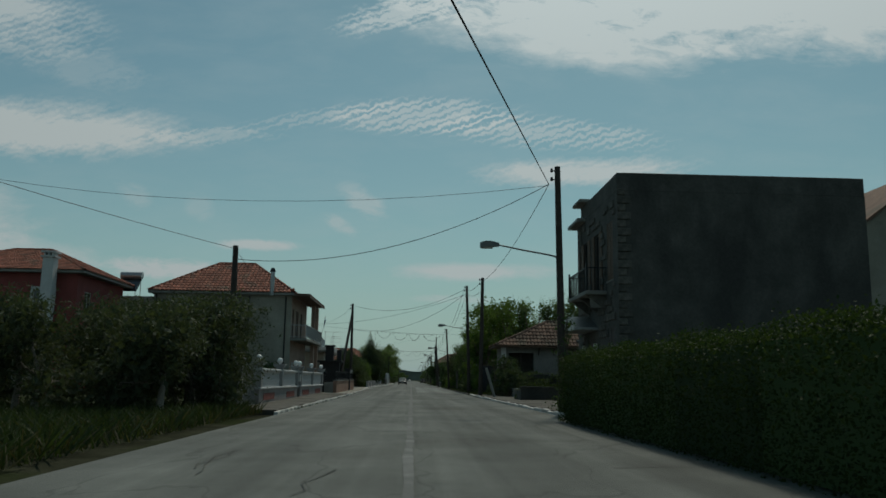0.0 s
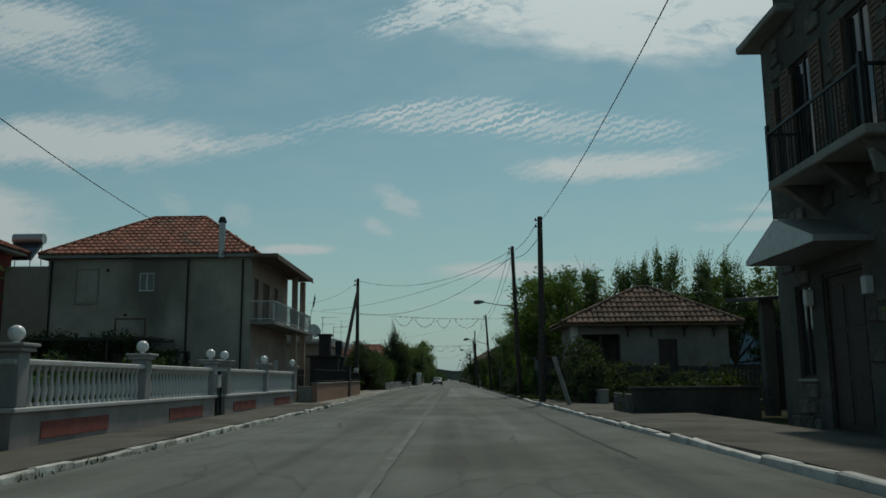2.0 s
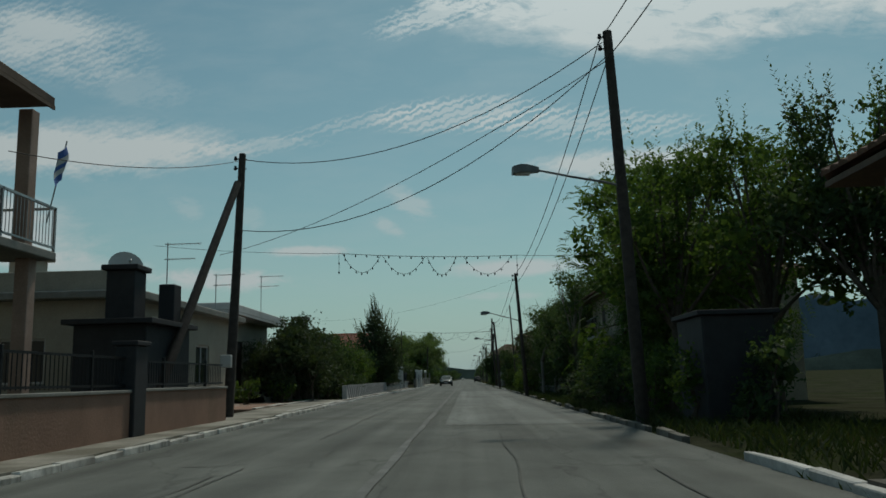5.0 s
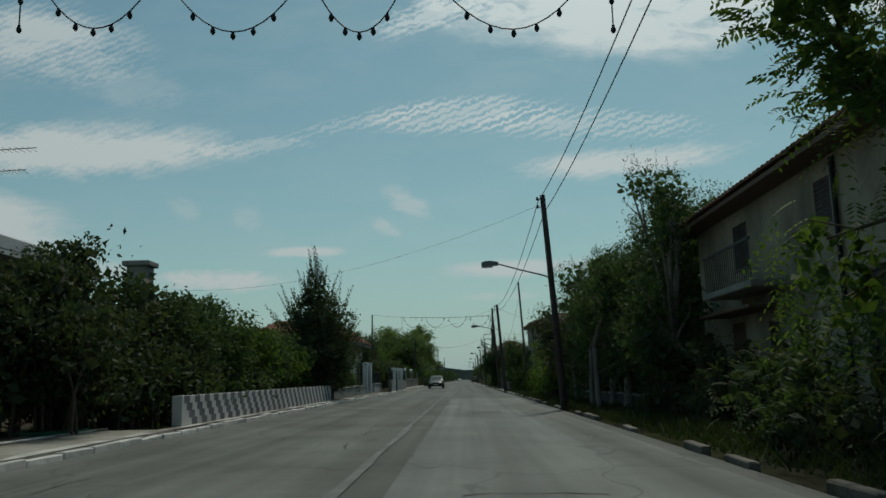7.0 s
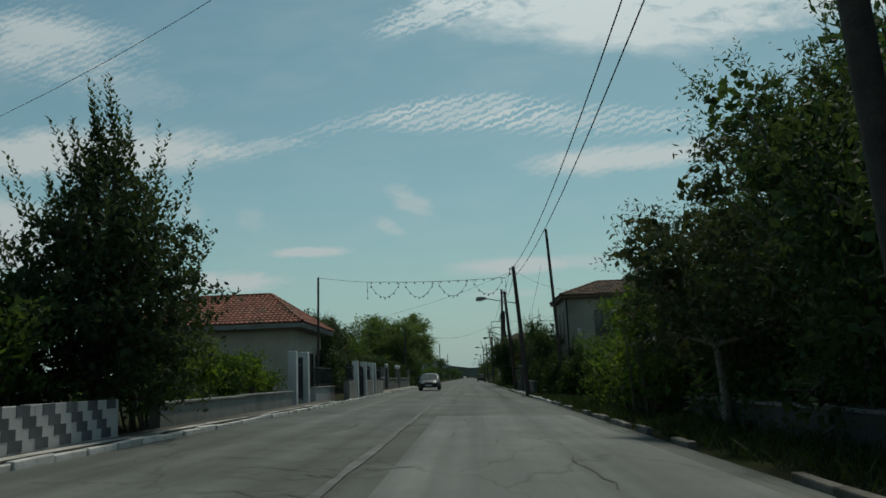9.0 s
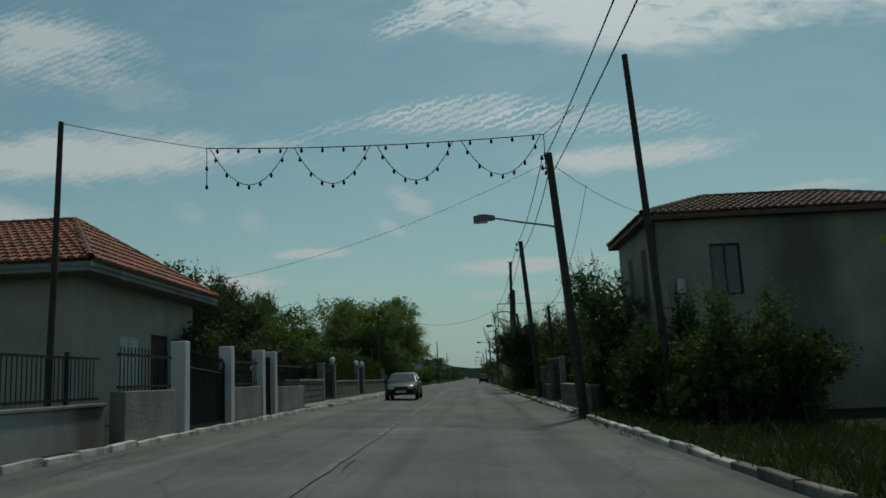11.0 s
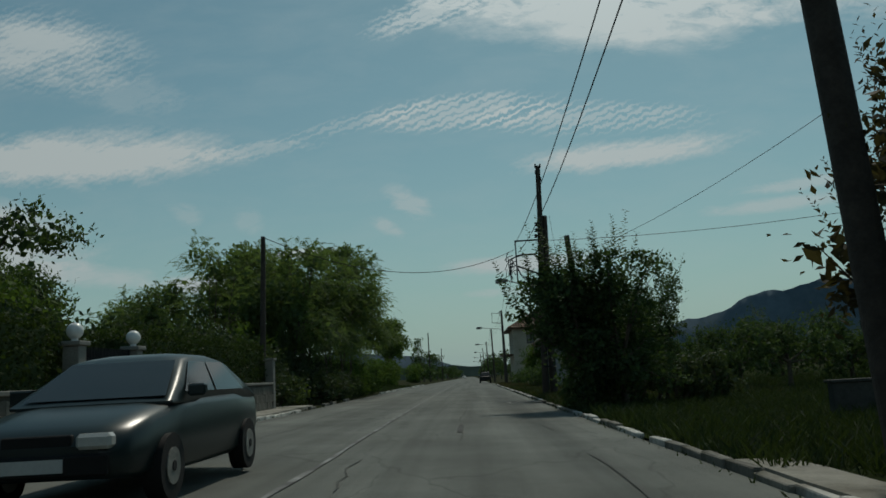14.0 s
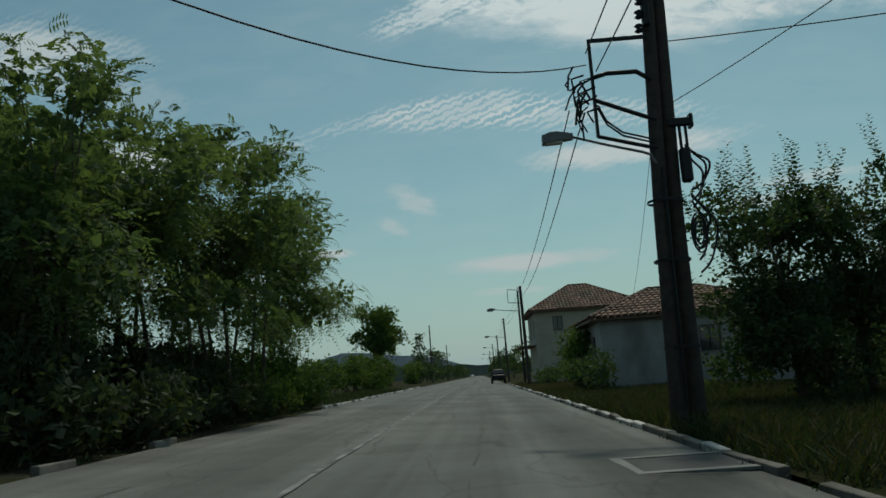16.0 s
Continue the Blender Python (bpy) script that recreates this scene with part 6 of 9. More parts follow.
def tiled_cottage():
    t = thing("tiled_cottage", (-12.5, 138.5, .45), "cream single-storey house with orange tiled roof", "house")
    z0, ze = .3, 3.85
    hs = [(-11.9, -10.7, 1.4, 2.7)]
    he = [(139.9, 141.2, .5, 2.75), (137.9, 139.1, 1.35, 2.6), (141.5, 142.2, .5, 2.7)]
    sh = wall(Shape(), "y", 135.4, .3, -17.0, -8.9, z0, ze, hs)
    wall(sh, "x", -8.9, -.3, 135.7, 143.0, z0, ze, he), wall(sh, "y", 143.0, .3, -17.0, -8.9, z0, ze), wall(sh, "x", -17.0, .3, 135.7, 143.0, z0, ze)
    part("wall", sh, CREAM, t)
    window(t, "y", 135.4, 1, *hs[0], WHITE)
    window(t, "x", -8.9, -1, *he[1], WHITE, PLASTIC, shut=True)
    door(t, "x", -8.9, -1, *he[0], DARKWOOD, 2)
    door(t, "x", -8.9, -1, *he[2], WOOD)
    part("eave_slab", Shape().box(-17.6, -8.22, 134.7, 143.7, ze, ze + .1, .01), CONCRETE, t)
    hip_roof(t, -17.6, -8.2, 134.7, 143.7, ze + .2, -15.1, -10.8, 139.2, 5.9, TILE, .09, .24, .38)


tiled_cottage()
TRUE_METRES[0] = True
pole((-6.9, 138.2), (-6.79, 138.2, 6.17), .06, "thin dark steel mast beside the cottage", irons=False, group="thin masts")
TRUE_METRES[0] = False

# white posts, gates and walls before the cottage
PX = -5.36
for y in (132.54, 135.34, 138.0, 139.24):
    zz = G(PX, y)
    solid("gate_post", Shape().box(PX - .13, PX + .15, y - .13, y + .13, zz - .2, zz + 1.72, .015), WHITE, (PX, y, zz), "white painted concrete gate post", "gate post", "gate posts")
iron_gate("double_gate", 132.69, 135.19, PX, G(PX, 133) + .02, 1.5, 1.35, "dark iron double gate with spear tips", True, .1, None, 1.2)
iron_gate("narrow_gate", 138.15, 139.09, PX, G(PX, 138) + .02, 1.55, 1.55, "dark narrow sheet iron gate", False, .05, None, 1.5)
for a, b, h in ((130.2, 132.4, .85), (135.48, 137.86, .82), (139.38, 143.0, .78)):
    zz = G(PX, (a + b) / 2)
    solid("white_wall", Shape().box(PX - .13, PX + .12, a, b, zz - .3, zz + h, .015), ROUGHWALL, (PX, (a + b) / 2, zz), "pale rendered low garden wall", "garden wall", "pale low walls")
    rl = thing("railing", (PX, (a + b) / 2, zz + h), "dark iron railing on a low wall", "railing", "wall railings")
    part("rail", Shape().box(PX - .02, PX + .02, a, b, zz + h + .55, zz + h + .6).box(PX - .02, PX + .02, a, b, zz + h + .05, zz + h + .09), IRON, rl)
    me = mesh_of("rail_bar", Shape().tube([(0, 0, 0), (0, 0, .7)], .01, 5), IRON)
    for q in range(int((b - a) / .14)):
        piece("rail_bar", me, rl, (PX, a + .07 + .14 * q, zz + h))


def block_wall(name, X, y0, y1, h, label, face=1, cap=True, base=.1, bl=.5, bh=.22):
    """A wall laid of concrete blocks, each a piece of its own on the road side."""
    t = thing(name, (X, (y0 + y1) / 2, G(X, y0)), label, "wall")
    core = Shape()
    n = max(1, round((y1 - y0) / 4))
    for k in range(n):
        a, b = y0 + (y1 - y0) * k / n, y0 + (y1 - y0) * (k + 1) / n
        z = G(X, (a + b) / 2) + base
        core.box(X - .09, X + .09, a, b, z - .5, z + h - .005)
    part("mortar_core", core, MORTAR, t)
    rng = np.random.default_rng(int(y0))
    me = [mesh_of("block", Shape().box(-.05, .05, -bl / 2 + .005, bl / 2 - .005, -bh / 2 + .005, bh / 2 - .005, .008), BLOCK) for _ in range(1)]
    rows = max(1, round(h / bh))
    for j in range(rows):
        y = y0 + bl / 2 - (bl / 2 if j % 2 else 0)
        while y < y1 + .01:
            yy = min(max(y, y0 + bl * .3), y1 - bl * .3)
            piece("block", me[0], t, (X + face * (.075 + rng.uniform(-.006, .006)), yy, G(X, yy) + base + bh * (j + .5)), (0, 0, 0), (1, .6 if yy != y else 1, h / rows / bh))
            y += bl
    if cap:
        cp = Shape()
        for k in range(n):
            a, b = y0 + (y1 - y0) * k / n, y0 + (y1 - y0) * (k + 1) / n
            z = G(X, (a + b) / 2) + base
            cp.box(X - .16, X + .16, a, b, z + h, z + h + .07, .012)
        part("coping", cp, CONCRETE, t)
    return t


block_wall("block_wall", -6.02, 143.0, 149.6, .78, "grey concrete block wall below dark trees")
block_wall("hedge_wall", -6.02, 152.55, 159.35, .72, "grey concrete block wall below a clipped hedge")
block_wall("hedge_wall", -6.02, 161.8, 171.5, .72, "long grey concrete block wall below a clipped hedge")
for y, ball in ((149.75, 0), (152.4, 1), (159.5, 1), (161.65, 1), (171.6, 0)):
    zz = G(-6, y)
    t = thing("gate_pillar", (-6.02, y, zz), "pale concrete gate pillar with a round globe lamp" if ball else "pale concrete gate pillar beside the hedge", "gate pillar", "hedge gate pillars")
    part("shaft", Shape().box(-6.15, -5.89, y - .13, y + .13, zz - .2, zz + 1.55, .015).box(-6.19, -5.85, y - .18, y + .18, zz + 1.55, zz + 1.62, .01), CONCRETE, t)
    if ball:
        part("globe", Shape().lathe((-6.02, y, zz + 1.62), [(.06, 0), (.05, .05)], 10).ball((-6.02, y, zz + 1.78), .13, 14, 9), GLOBE, t)
iron_gate("dark_gate", 149.93, 152.22, -6.02, G(-6, 151) + .1, 1.45, 1.45, "dark sheet metal gate between pillars", False, .055, None, 1.4)
iron_gate("dark_gate", 159.66, 161.49, -6.02, G(-6, 161) + .1, 1.45, 1.45, "dark narrow metal gate in the hedge wall", False, .055, None, 1.4)


def hedge(name, x0, x1, y0, y1, z0, z1, material, label, seed, leaf=.06, density=900):
    """A clipped hedge: leaves crowd its faces, stems within."""
    rng = np.random.default_rng(seed)
    t = thing(name, ((x0 + x1) / 2, (y0 + y1) / 2, G(x0, (y0 + y1) / 2)), label, "hedge")
    o = np.array(ORG[t])
    core = Shape()
    n = max(1, round((y1 - y0) / 3))
    for k in range(n):
        a, b = y0 + (y1 - y0) * k / n, y0 + (y1 - y0) * (k + 1) / n
        g = G((x0 + x1) / 2, (a + b) / 2)
        core.box(x0 + .13, x1 - .13, a + (.13 if k == 0 else 0), b - (.13 if k == n - 1 else 0), g + z0 + .02, g + z1 - .14)
    part("twig_core", core, LEAF_DARK, t)
    pts = []
    for (ax, ay, az), area in (((0, 1, 1), (y1 - y0) * (z1 - z0)), ((1, 1, 0), (x1 - x0) * (y1 - y0)), ((1, 0, 1), (x1 - x0) * (z1 - z0))):
        for side in ((0, 1) if az else (1,)):
            k = int(area * density)
            u = rng.uniform(size=(k, 3))
            if not ax:
                u[:, 0] = side
            if not ay:
                u[:, 1] = side
            if not az:
                u[:, 2] = side
            p = np.array([x0, y0, z0]) + u * (x1 - x0, y1 - y0, z1 - z0)
            pts.append(p)
    p = np.concatenate(pts)
    p += rng.normal(size=p.shape) * .045
    wob = .07 * np.sin(p[:, 1] * 1.7) + .05 * np.sin(p[:, 1] * 4.1 + p[:, 0] * 3)
    p[:, 2] += np.where(p[:, 2] > z0 + .6 * (z1 - z0), wob, 0) + [G(a, b) for a, b in p[:, :2]]
    sp = rng.uniform(size=len(p)) < .04
    p[sp, 2] += np.where(p[sp, 2] > z1 - .2, rng.uniform(0, .16, sp.sum()), 0)
    v, f = leaf_cloud(rng, p, leaf, .55, 0)
    ob = new("leaves", raw_mesh("leaves", v - o, f, 4, material))
    ob.parent = t
    return t


hedge("clipped_hedge", -6.95, -6.14, 152.6, 159.3, .72, 1.93, LEAF_HEDGE, "clipped green hedge behind a block wall", 150, .075, 480)
hedge("clipped_hedge", -6.95, -6.14, 161.85, 171.4, .72, 1.93, LEAF_HEDGE, "long clipped green hedge behind a block wall", 151, .075, 480)

# dark trees behind the walls
for k, (x, y, h, r) in enumerate([(-10.0, 145.5, 4.8, 1.7), (-12.8, 150, 5.6, 1.9), (-9.6, 150.5, 4.2, 1.4), (-10.2, 156, 4.2, 1.6), (-13.2, 158.5, 5.8, 1.8), (-12.5, 166, 6.0, 1.9), (-10.0, 163, 3.9, 1.4), (-15, 171, 5.4, 1.8), (-10.5, 174, 3.6, 1.5), (-8.7, 177.5, 3.0, 1.1)]):
    bl = spread(RN, -r, r, -r * .8, r * .8, h * .45, h - .6, r * .55, 10) + [(0, 0, h - .5, r * .5, r * .5, .6)]
    tree("fruit_tree", (x, y, G(x, y)), h * .4, .13, bl, LEAF_DEEP if k < 3 else LEAF_DARK if k % 3 else LEAF_MID, "dense dark green garden tree behind the wall", 160 + k, group="trees behind the western walls", per_m3=8, leaf=.12, clump=.33, leaves=26, shoots=(45, .7, .13, .45, .1, .6, 14))

for k in range(15):
    x, y = RN.uniform(-8.6, -7.6), 142.5 + 2.4 * k
    shrub("understorey_bush", (x, y, G(x, y)), spread(RN, -1.4, .3, -1.3, 1.3, .6, 2.2, .8, 7), LEAF_DEEP, "dark bush filling the space below the garden trees", 600 + k, "bush", "understorey behind the western walls", per_m3=8, leaf=.13, clump=.3, leaves=14)

# the grove of feathery trees past the hedge, its front row hanging over the road
TRUE_METRES[0] = True
for k, (x, y, h, r) in enumerate([(-7.9, 197.5, 7.5, 1.9), (-8.4, 201.8, 8.1, 2.0), (-7.8, 206.5, 8.9, 2.0), (-10.8, 196.5, 6.9, 2.0), (-11.6, 201.5, 8.3, 2.2), (-14.3, 197.5, 6.0, 1.9), (-7.9, 211.5, 9.5, 2.0), (-12.2, 208, 9.2, 2.2), (-17.5, 201, 5.8, 1.9), (-8.0, 217, 9.2, 1.9)]):
    over = .9 if x > -9 else 0
    bl = spread(RN, -r * .8 + over * .3, r * .9 + over, -r * .9, r * .9, h * .34, h - .9, r * .55, 19) + [(RN.uniform(-.9, .9) + over * .6, RN.uniform(-.8, .8), h - .5, .7, .7, .8) for _ in range(3)]
    tree("robinia_tree", (x, y, G(x, y)), h * .45, .075, bl, LEAF_ROBINIA, "feathery green robinia with several thin stems", 190 + k, bark=BARK, group="robinia grove", stems=4, per_m3=5.4, leaf=.13, clump=.42, leaves=34, style="frond", fill=.8)
for k in range(10):
    x, y = RN.uniform(-8.4, -7.4), 189.5 + 2.9 * k
    shrub("undergrowth", (x, y, G(x, y)), spread(RN, -3.5, .4, -1.4, 1.4, .35, 1.85, .9, 14) + [(1.3, 0, .45, .7, 1.3, .55), (1.2, .8, .8, .6, .9, .55), (1.2, -.9, .6, .6, .9, .5)] + ([(2.0, -.6, .5, .6, .8, .5), (2.0, .7, .6, .55, .8, .55), (1.8, 0, 1.0, .6, .8, .5)] if 1 < k < 6 else []), LEAF_DEEP if k < 7 else LEAF_MID, "dark leafy undergrowth below the robinias", 210 + k, "bush", "grove undergrowth", per_m3=10, leaf=.12, clump=.3, leaves=18)
TRUE_METRES[0] = False
shrub("roadside_bush", (-6.3, 176.2, G(-6.3, 176)), spread(RN, -.6, .3, -.7, .7, .3, .6, .45, 4), LEAF_BRIGHT, "small bright bush at the wall's end", 222, per_m3=20, leaf=.08, clump=.2, leaves=20)
TRUE_METRES[0] = True
pole((-6.5, 186.0), (-6.35, 186.0, 6.35), .1, "dark wooden pole at the end of the hedge", irons=False)
TRUE_METRES[0] = False
grass("verge_grass", [(-8.5, -5.9, 172, 232)], GRASS_GREEN, "green roadside grass below the grove", 33, .22, 60)
tree("round_tree", (-11.8, 262, .5), 3.0, .3, spread(RN, -3, 3, -2, 2, 4.5, 8, 1.5, 12) + [(-1, 0, 8.6, 1.4, 1.4, 1.0)], LEAF_MID, "single round tree beside the far road", 225, per_m3=2.2, leaf=.3, clump=.6, leaves=24)
for k in range(8):
    x, y = RN.uniform(-14, -8), 222 + 9 * k
    shrub("roadside_bush", (x, y, G(x, y)), spread(RN, -2, 1, -2.5, 2.5, .6, 1.8 + RN.uniform(0, 1.2), 1.2, 6), LEAF_MID, "scrubby green bush along the far verge", 230 + k, "bush", "far roadside bushes", per_m3=3, leaf=.2, clump=.4, leaves=24)


# ---- the eastern side, in order along the road ----
hedge("privet_hedge", 3.0, 4.6, -3.0, 22.3, 0.0, 1.68, LEAF_HEDGE, "tall clipped privet hedge along the roadside", 300, .055, 640)


def stone_house():
    """The old two-storey stone house with flat eaves and a balcony."""
    t = thing("stone_house", (11, 33, .1), "old dark two-storey stone house with flat eaves", "house")
    x0, x1, y0, y1, ze = 6.63, 16.3, 29.8, 37.2, 8.3
    holes = [(30.55, 31.5, 5.0, 7.3), (34.9, 35.8, 4.9, 7.2), (32.7, 33.6, 4.75, 7.2), (33.7, 35.2, .1, 2.9), (30.6, 31.5, 1.2, 3.2), (36.0, 36.55, 4.9, 7.0), (35.7, 36.4, 1.0, 2.8)]
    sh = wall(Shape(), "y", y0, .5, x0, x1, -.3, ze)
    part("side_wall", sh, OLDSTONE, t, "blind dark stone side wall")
    f = wall(Shape(), "x", x0, .5, y0 + .5, y1 - .5, -.3, ze, holes)
    f = wall(f, "y", y1, -.5, x0, x1, -.3, ze)
    f = wall(f, "x", x1, -.5, y0 + .5, y1 - .5, -.3, ze)
    part("front_wall", f, OLDSTONE, t, "rough stone road front")
    part("eave_slab", Shape().box(x0 - .38, x1 + .35, 35.4, y1 + .45, ze - .1, ze + .07, .03), CONCRETE, t, "projecting concrete eaves slab")
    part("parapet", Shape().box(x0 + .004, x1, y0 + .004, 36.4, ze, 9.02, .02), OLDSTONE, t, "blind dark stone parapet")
    part("upper_slab", Shape().box(x0 - .36, x1 + .2, 35.0, 36.55, 9.022, 9.16, .02), CONCRETE, t, "upper projecting concrete slab")
    part("roof", Shape().box(x0 + .3, x1 - .3, y0 + .3, 34.99, 9.022, 9.1), OLDTILE, t)
    for h in holes[:3] + holes[5:6]:
        window(t, "x", x0, 1, *h, DARKWOOD, WOOD, shut=h[0] < 32)
    window(t, "x", x0, 1, *holes[4], DARKWOOD, DARKWOOD, shut=True)
    window(t, "x", x0, 1, *holes[6], DARKWOOD)
    door(t, "x", x0, 1, *holes[3], DARKWOOD, 2)
    # balcony on brackets
    part("balcony", Shape().box(x0 - .85, x0, 31.6, 35.2, 4.5, 4.66, .02).prism([(31.9, 4.5), (31.9, 4.0), (32.1, 4.5)], "x", x0 - .6, x0), CONCRETE, t, "stone balcony slab")
    for yb in (31.8, 33.2, 34.8):
        part("balcony_bracket", Shape().add([(x0, yb, 3.9), (x0, yb + .2, 3.9), (x0, yb, 4.5), (x0, yb + .2, 4.5), (x0 - .75, yb, 4.5), (x0 - .75, yb + .2, 4.5)], [(0, 1, 3, 2), (0, 2, 4), (1, 5, 3), (0, 4, 5, 1), (2, 3, 5, 4)]), STONE, t)
    r = part("balcony_rail", Shape().box(x0 - .83, x0 - .79, 31.65, 35.15, 5.55, 5.6).box(x0 - .83, x0, 31.62, 31.66, 5.55, 5.6).box(x0 - .83, x0, 35.14, 35.18, 5.55, 5.6).box(x0 - .84, x0 - .78, 35.12, 35.2, 4.66, 5.75).box(x0 - .84, x0 - .78, 31.6, 31.68, 4.66, 5.75), IRON, t)
    me = mesh_of("rail_bar", Shape().tube([(0, 0, 0), (0, 0, .9)], .011, 5), IRON)
    for k in range(26):
        piece("rail_bar", me, r, (x0 - .81, 31.75 + .132 * k, 4.66))
    for k in range(7):
        piece("rail_bar", me, r, (x0 - .74 + .12 * k, 35.16, 4.66)), piece("rail_bar", me, r, (x0 - .74 + .12 * k, 31.64, 4.66))
    # little pitched canopy over the door
    part("door_canopy", Shape().add([(x0, 33.2, 3.3), (x0, 36.2, 3.3), (x0 - 1.0, 33.2, 3.3), (x0 - 1.0, 36.2, 3.3), (x0, 34.7, 3.85), (x0 - 1.0, 34.7, 3.85), (x0, 33.2, 3.2), (x0, 36.2, 3.2), (x0 - 1.0, 33.2, 3.2), (x0 - 1.0, 36.2, 3.2)],
                                    [(0, 2, 5, 4), (1, 4, 5, 3), (2, 8, 9, 3), (2, 3, 5), (0, 6, 8, 2), (1, 3, 9, 7), (6, 7, 9, 8)]), STEEL, t, "grey sheet canopy")
    for yb in (33.35, 35.55):
        part("wall_lamp", Shape().box(x0 - .16, x0 - .002, yb, yb + .14, 2.35, 2.65, .02), WHITE, t)
    # cut stones proud of the front
    rng = np.random.default_rng(5)
    ms = [mesh_of("stone", Shape().box(-.045, .045, -w / 2, w / 2, -h / 2, h / 2, .025), STONE) for w, h in ((.42, .26), (.33, .24), (.52, .28), (.28, .2))]
    z = .15
    while z < ze - .2:
        y = y0 + .25 + rng.uniform(0, .2)
        while y < y1 - .5:
            k = rng.integers(4)
            hw = (.42, .33, .52, .28)[k] / 2
            c = y + hw
            if not any(h[0] - hw - .08 < c < h[1] + hw + .08 and h[2] - .12 < z < h[3] + .14 for h in holes) and rng.uniform() < .42 and not (4.35 < z < 4.8 and 31.3 < c < 35.5) and not (3.05 < z < 4.0 and 33 < c < 36.4):
                piece("stone", ms[k], t, (x0 - .02, c, z), (rng.uniform(-.03, .03), 0, 0))
            y += 2 * hw + .03
        z += .31
    for j in range(27):
        piece("stone", ms[2 if j % 2 else 1], t, (x0 + (.30 if j % 2 else .2) - .05, y0 - .025, .2 + .31 * j), (0, 0, math.pi / 2))
    return t


stone_house()


def pale_neighbour():
    t = thing("pale_house", (19, 33, .1), "pale rendered house with a pitched roof edge", "house")
    sh = wall(Shape(), "y", 31.0, .3, 16.4, 24, -.2, 7.6, [(19.5, 20.6, 4.6, 6.2)])
    sh.box(16.4, 24, 31.3, 38, -.2, 7.6)
    part("wall", sh, RENDER, t)
    window(t, "y", 31.0, 1, 19.5, 20.6, 4.6, 6.2, WHITE)
    part("gable", Shape().prism([(17.2, 7.602), (23.2, 7.602), (20.2, 9.9)], "y", 31.2, 38), RENDER, t)
    part("roof", Shape().add([(16.9, 30.8, 7.62), (20.2, 30.8, 10.1), (23.5, 30.8, 7.62), (16.9, 38, 7.62), (20.2, 38, 10.1), (23.5, 38, 7.62), (16.9, 30.8, 7.5), (20.2, 30.8, 9.98), (23.5, 30.8, 7.5)], [(0, 1, 4, 3), (1, 2, 5, 4), (0, 6, 7, 1), (1, 7, 8, 2)]), OLDTILE, t)


pale_neighbour()
pole((3.85, 26.4), (3.72, 26.3, 8.25), .12, "dark wooden utility pole carrying a street lamp", lamp=(1.12, 26.1, 5.48), attach=5.0)
# creeper and bright bush at the hedge's end
shrub("climbing_ivy", (3.95, 26.4, 0), [(0, 0, z, .3, .3, .35) for z in (.4, .9, 1.4, 1.9, 2.4, 2.9, 3.4)], LEAF_DARK, "dark ivy climbing a utility pole", 310, "climber", per_m3=60, leaf=.07, clump=.14, leaves=16)
shrub("bright_bush", (4.9, 24.4, 0), spread(RN, -.6, .9, -1.4, 1.4, .5, 1.5, .6, 9), LEAF_MID, "bright green glossy bush before the stone house", 311, per_m3=16, leaf=.07, clump=.22, leaves=24)
shrub("dark_bush", (5.5, 28.0, 0), spread(RN, -.5, .4, -.9, 1.0, .4, 1.8, .55, 7), LEAF_DARK, "dark bush against the stone house", 312, per_m3=16, leaf=.08, clump=.22, leaves=24)
shrub("wall_creeper", (10, 29.4, 0), spread(RN, -4, 5, -.1, .1, .6, 2.7, .6, 16), LEAF_DARK, "dark creeper along the stone side wall", 313, per_m3=10, leaf=.1, clump=.28, leaves=22)
shrub("wall_weed", (13.0, 29.5, 0), [(0, 0, 2.9, .35, .2, .35), (-1.2, 0, 2.5, .4, .2, .3)], LEAF_BRIGHT, "pale green shoots above the hedge", 314, per_m3=40, leaf=.09, clump=.18, leaves=16)

shrub("evergreen_bush", (4.75, 25.6, 0), spread(RN, -.55, .5, -1.5, 1.3, .35, 1.75, .6, 16), LEAF_DEEP, "dense dark bush at the hedge's end", 315, "bush", per_m3=16, leaf=.08, clump=.24, leaves=26)

# yard gates between the stone house and the cottage
yg = thing("yard_gate", (10.0, 43, 0), "dark sheet metal yard gate with pale canopy edge", "gate")
part("gate_leaf", Shape().box(8.6, 10.3, 42.4, 42.46, .15, 2.3, .01), BLACKSHEET, yg)
part("gate_leaf", Shape().box(10.35, 12.0, 42.4, 42.46, .15, 2.3, .01), BLACKSHEET, yg)
part("post", Shape().box(8.22, 8.55, 42.3, 42.6, 0, 3.1, .015), OLDSTONE, yg)
part("canopy", Shape().add([(8.0, 42.0, 3.15), (12.4, 42.0, 3.4), (12.4, 44.5, 3.6), (8.0, 44.5, 3.35), (8.0, 42.0, 3.05), (12.4, 42.0, 3.3), (12.4, 44.5, 3.5), (8.0, 44.5, 3.25)], [(0, 1, 2, 3), (4, 7, 6, 5), (0, 4, 5, 1), (1, 5, 6, 2), (2, 6, 7, 3), (3, 7, 4, 0)]), BLACKSHEET, yg)
solid("forecourt_wall", Shape().box(4.65, 8.1, 42.5, 42.72, -.2, .72, .02).box(4.6, 8.12, 42.46, 42.76, .72, .8, .015).box(4.65, 4.87, 42.72, 45.2, -.2, .6, .02), OLDSTONE, (6.4, 42.6, 0), "low dark stone wall beside the pavement", "garden wall")
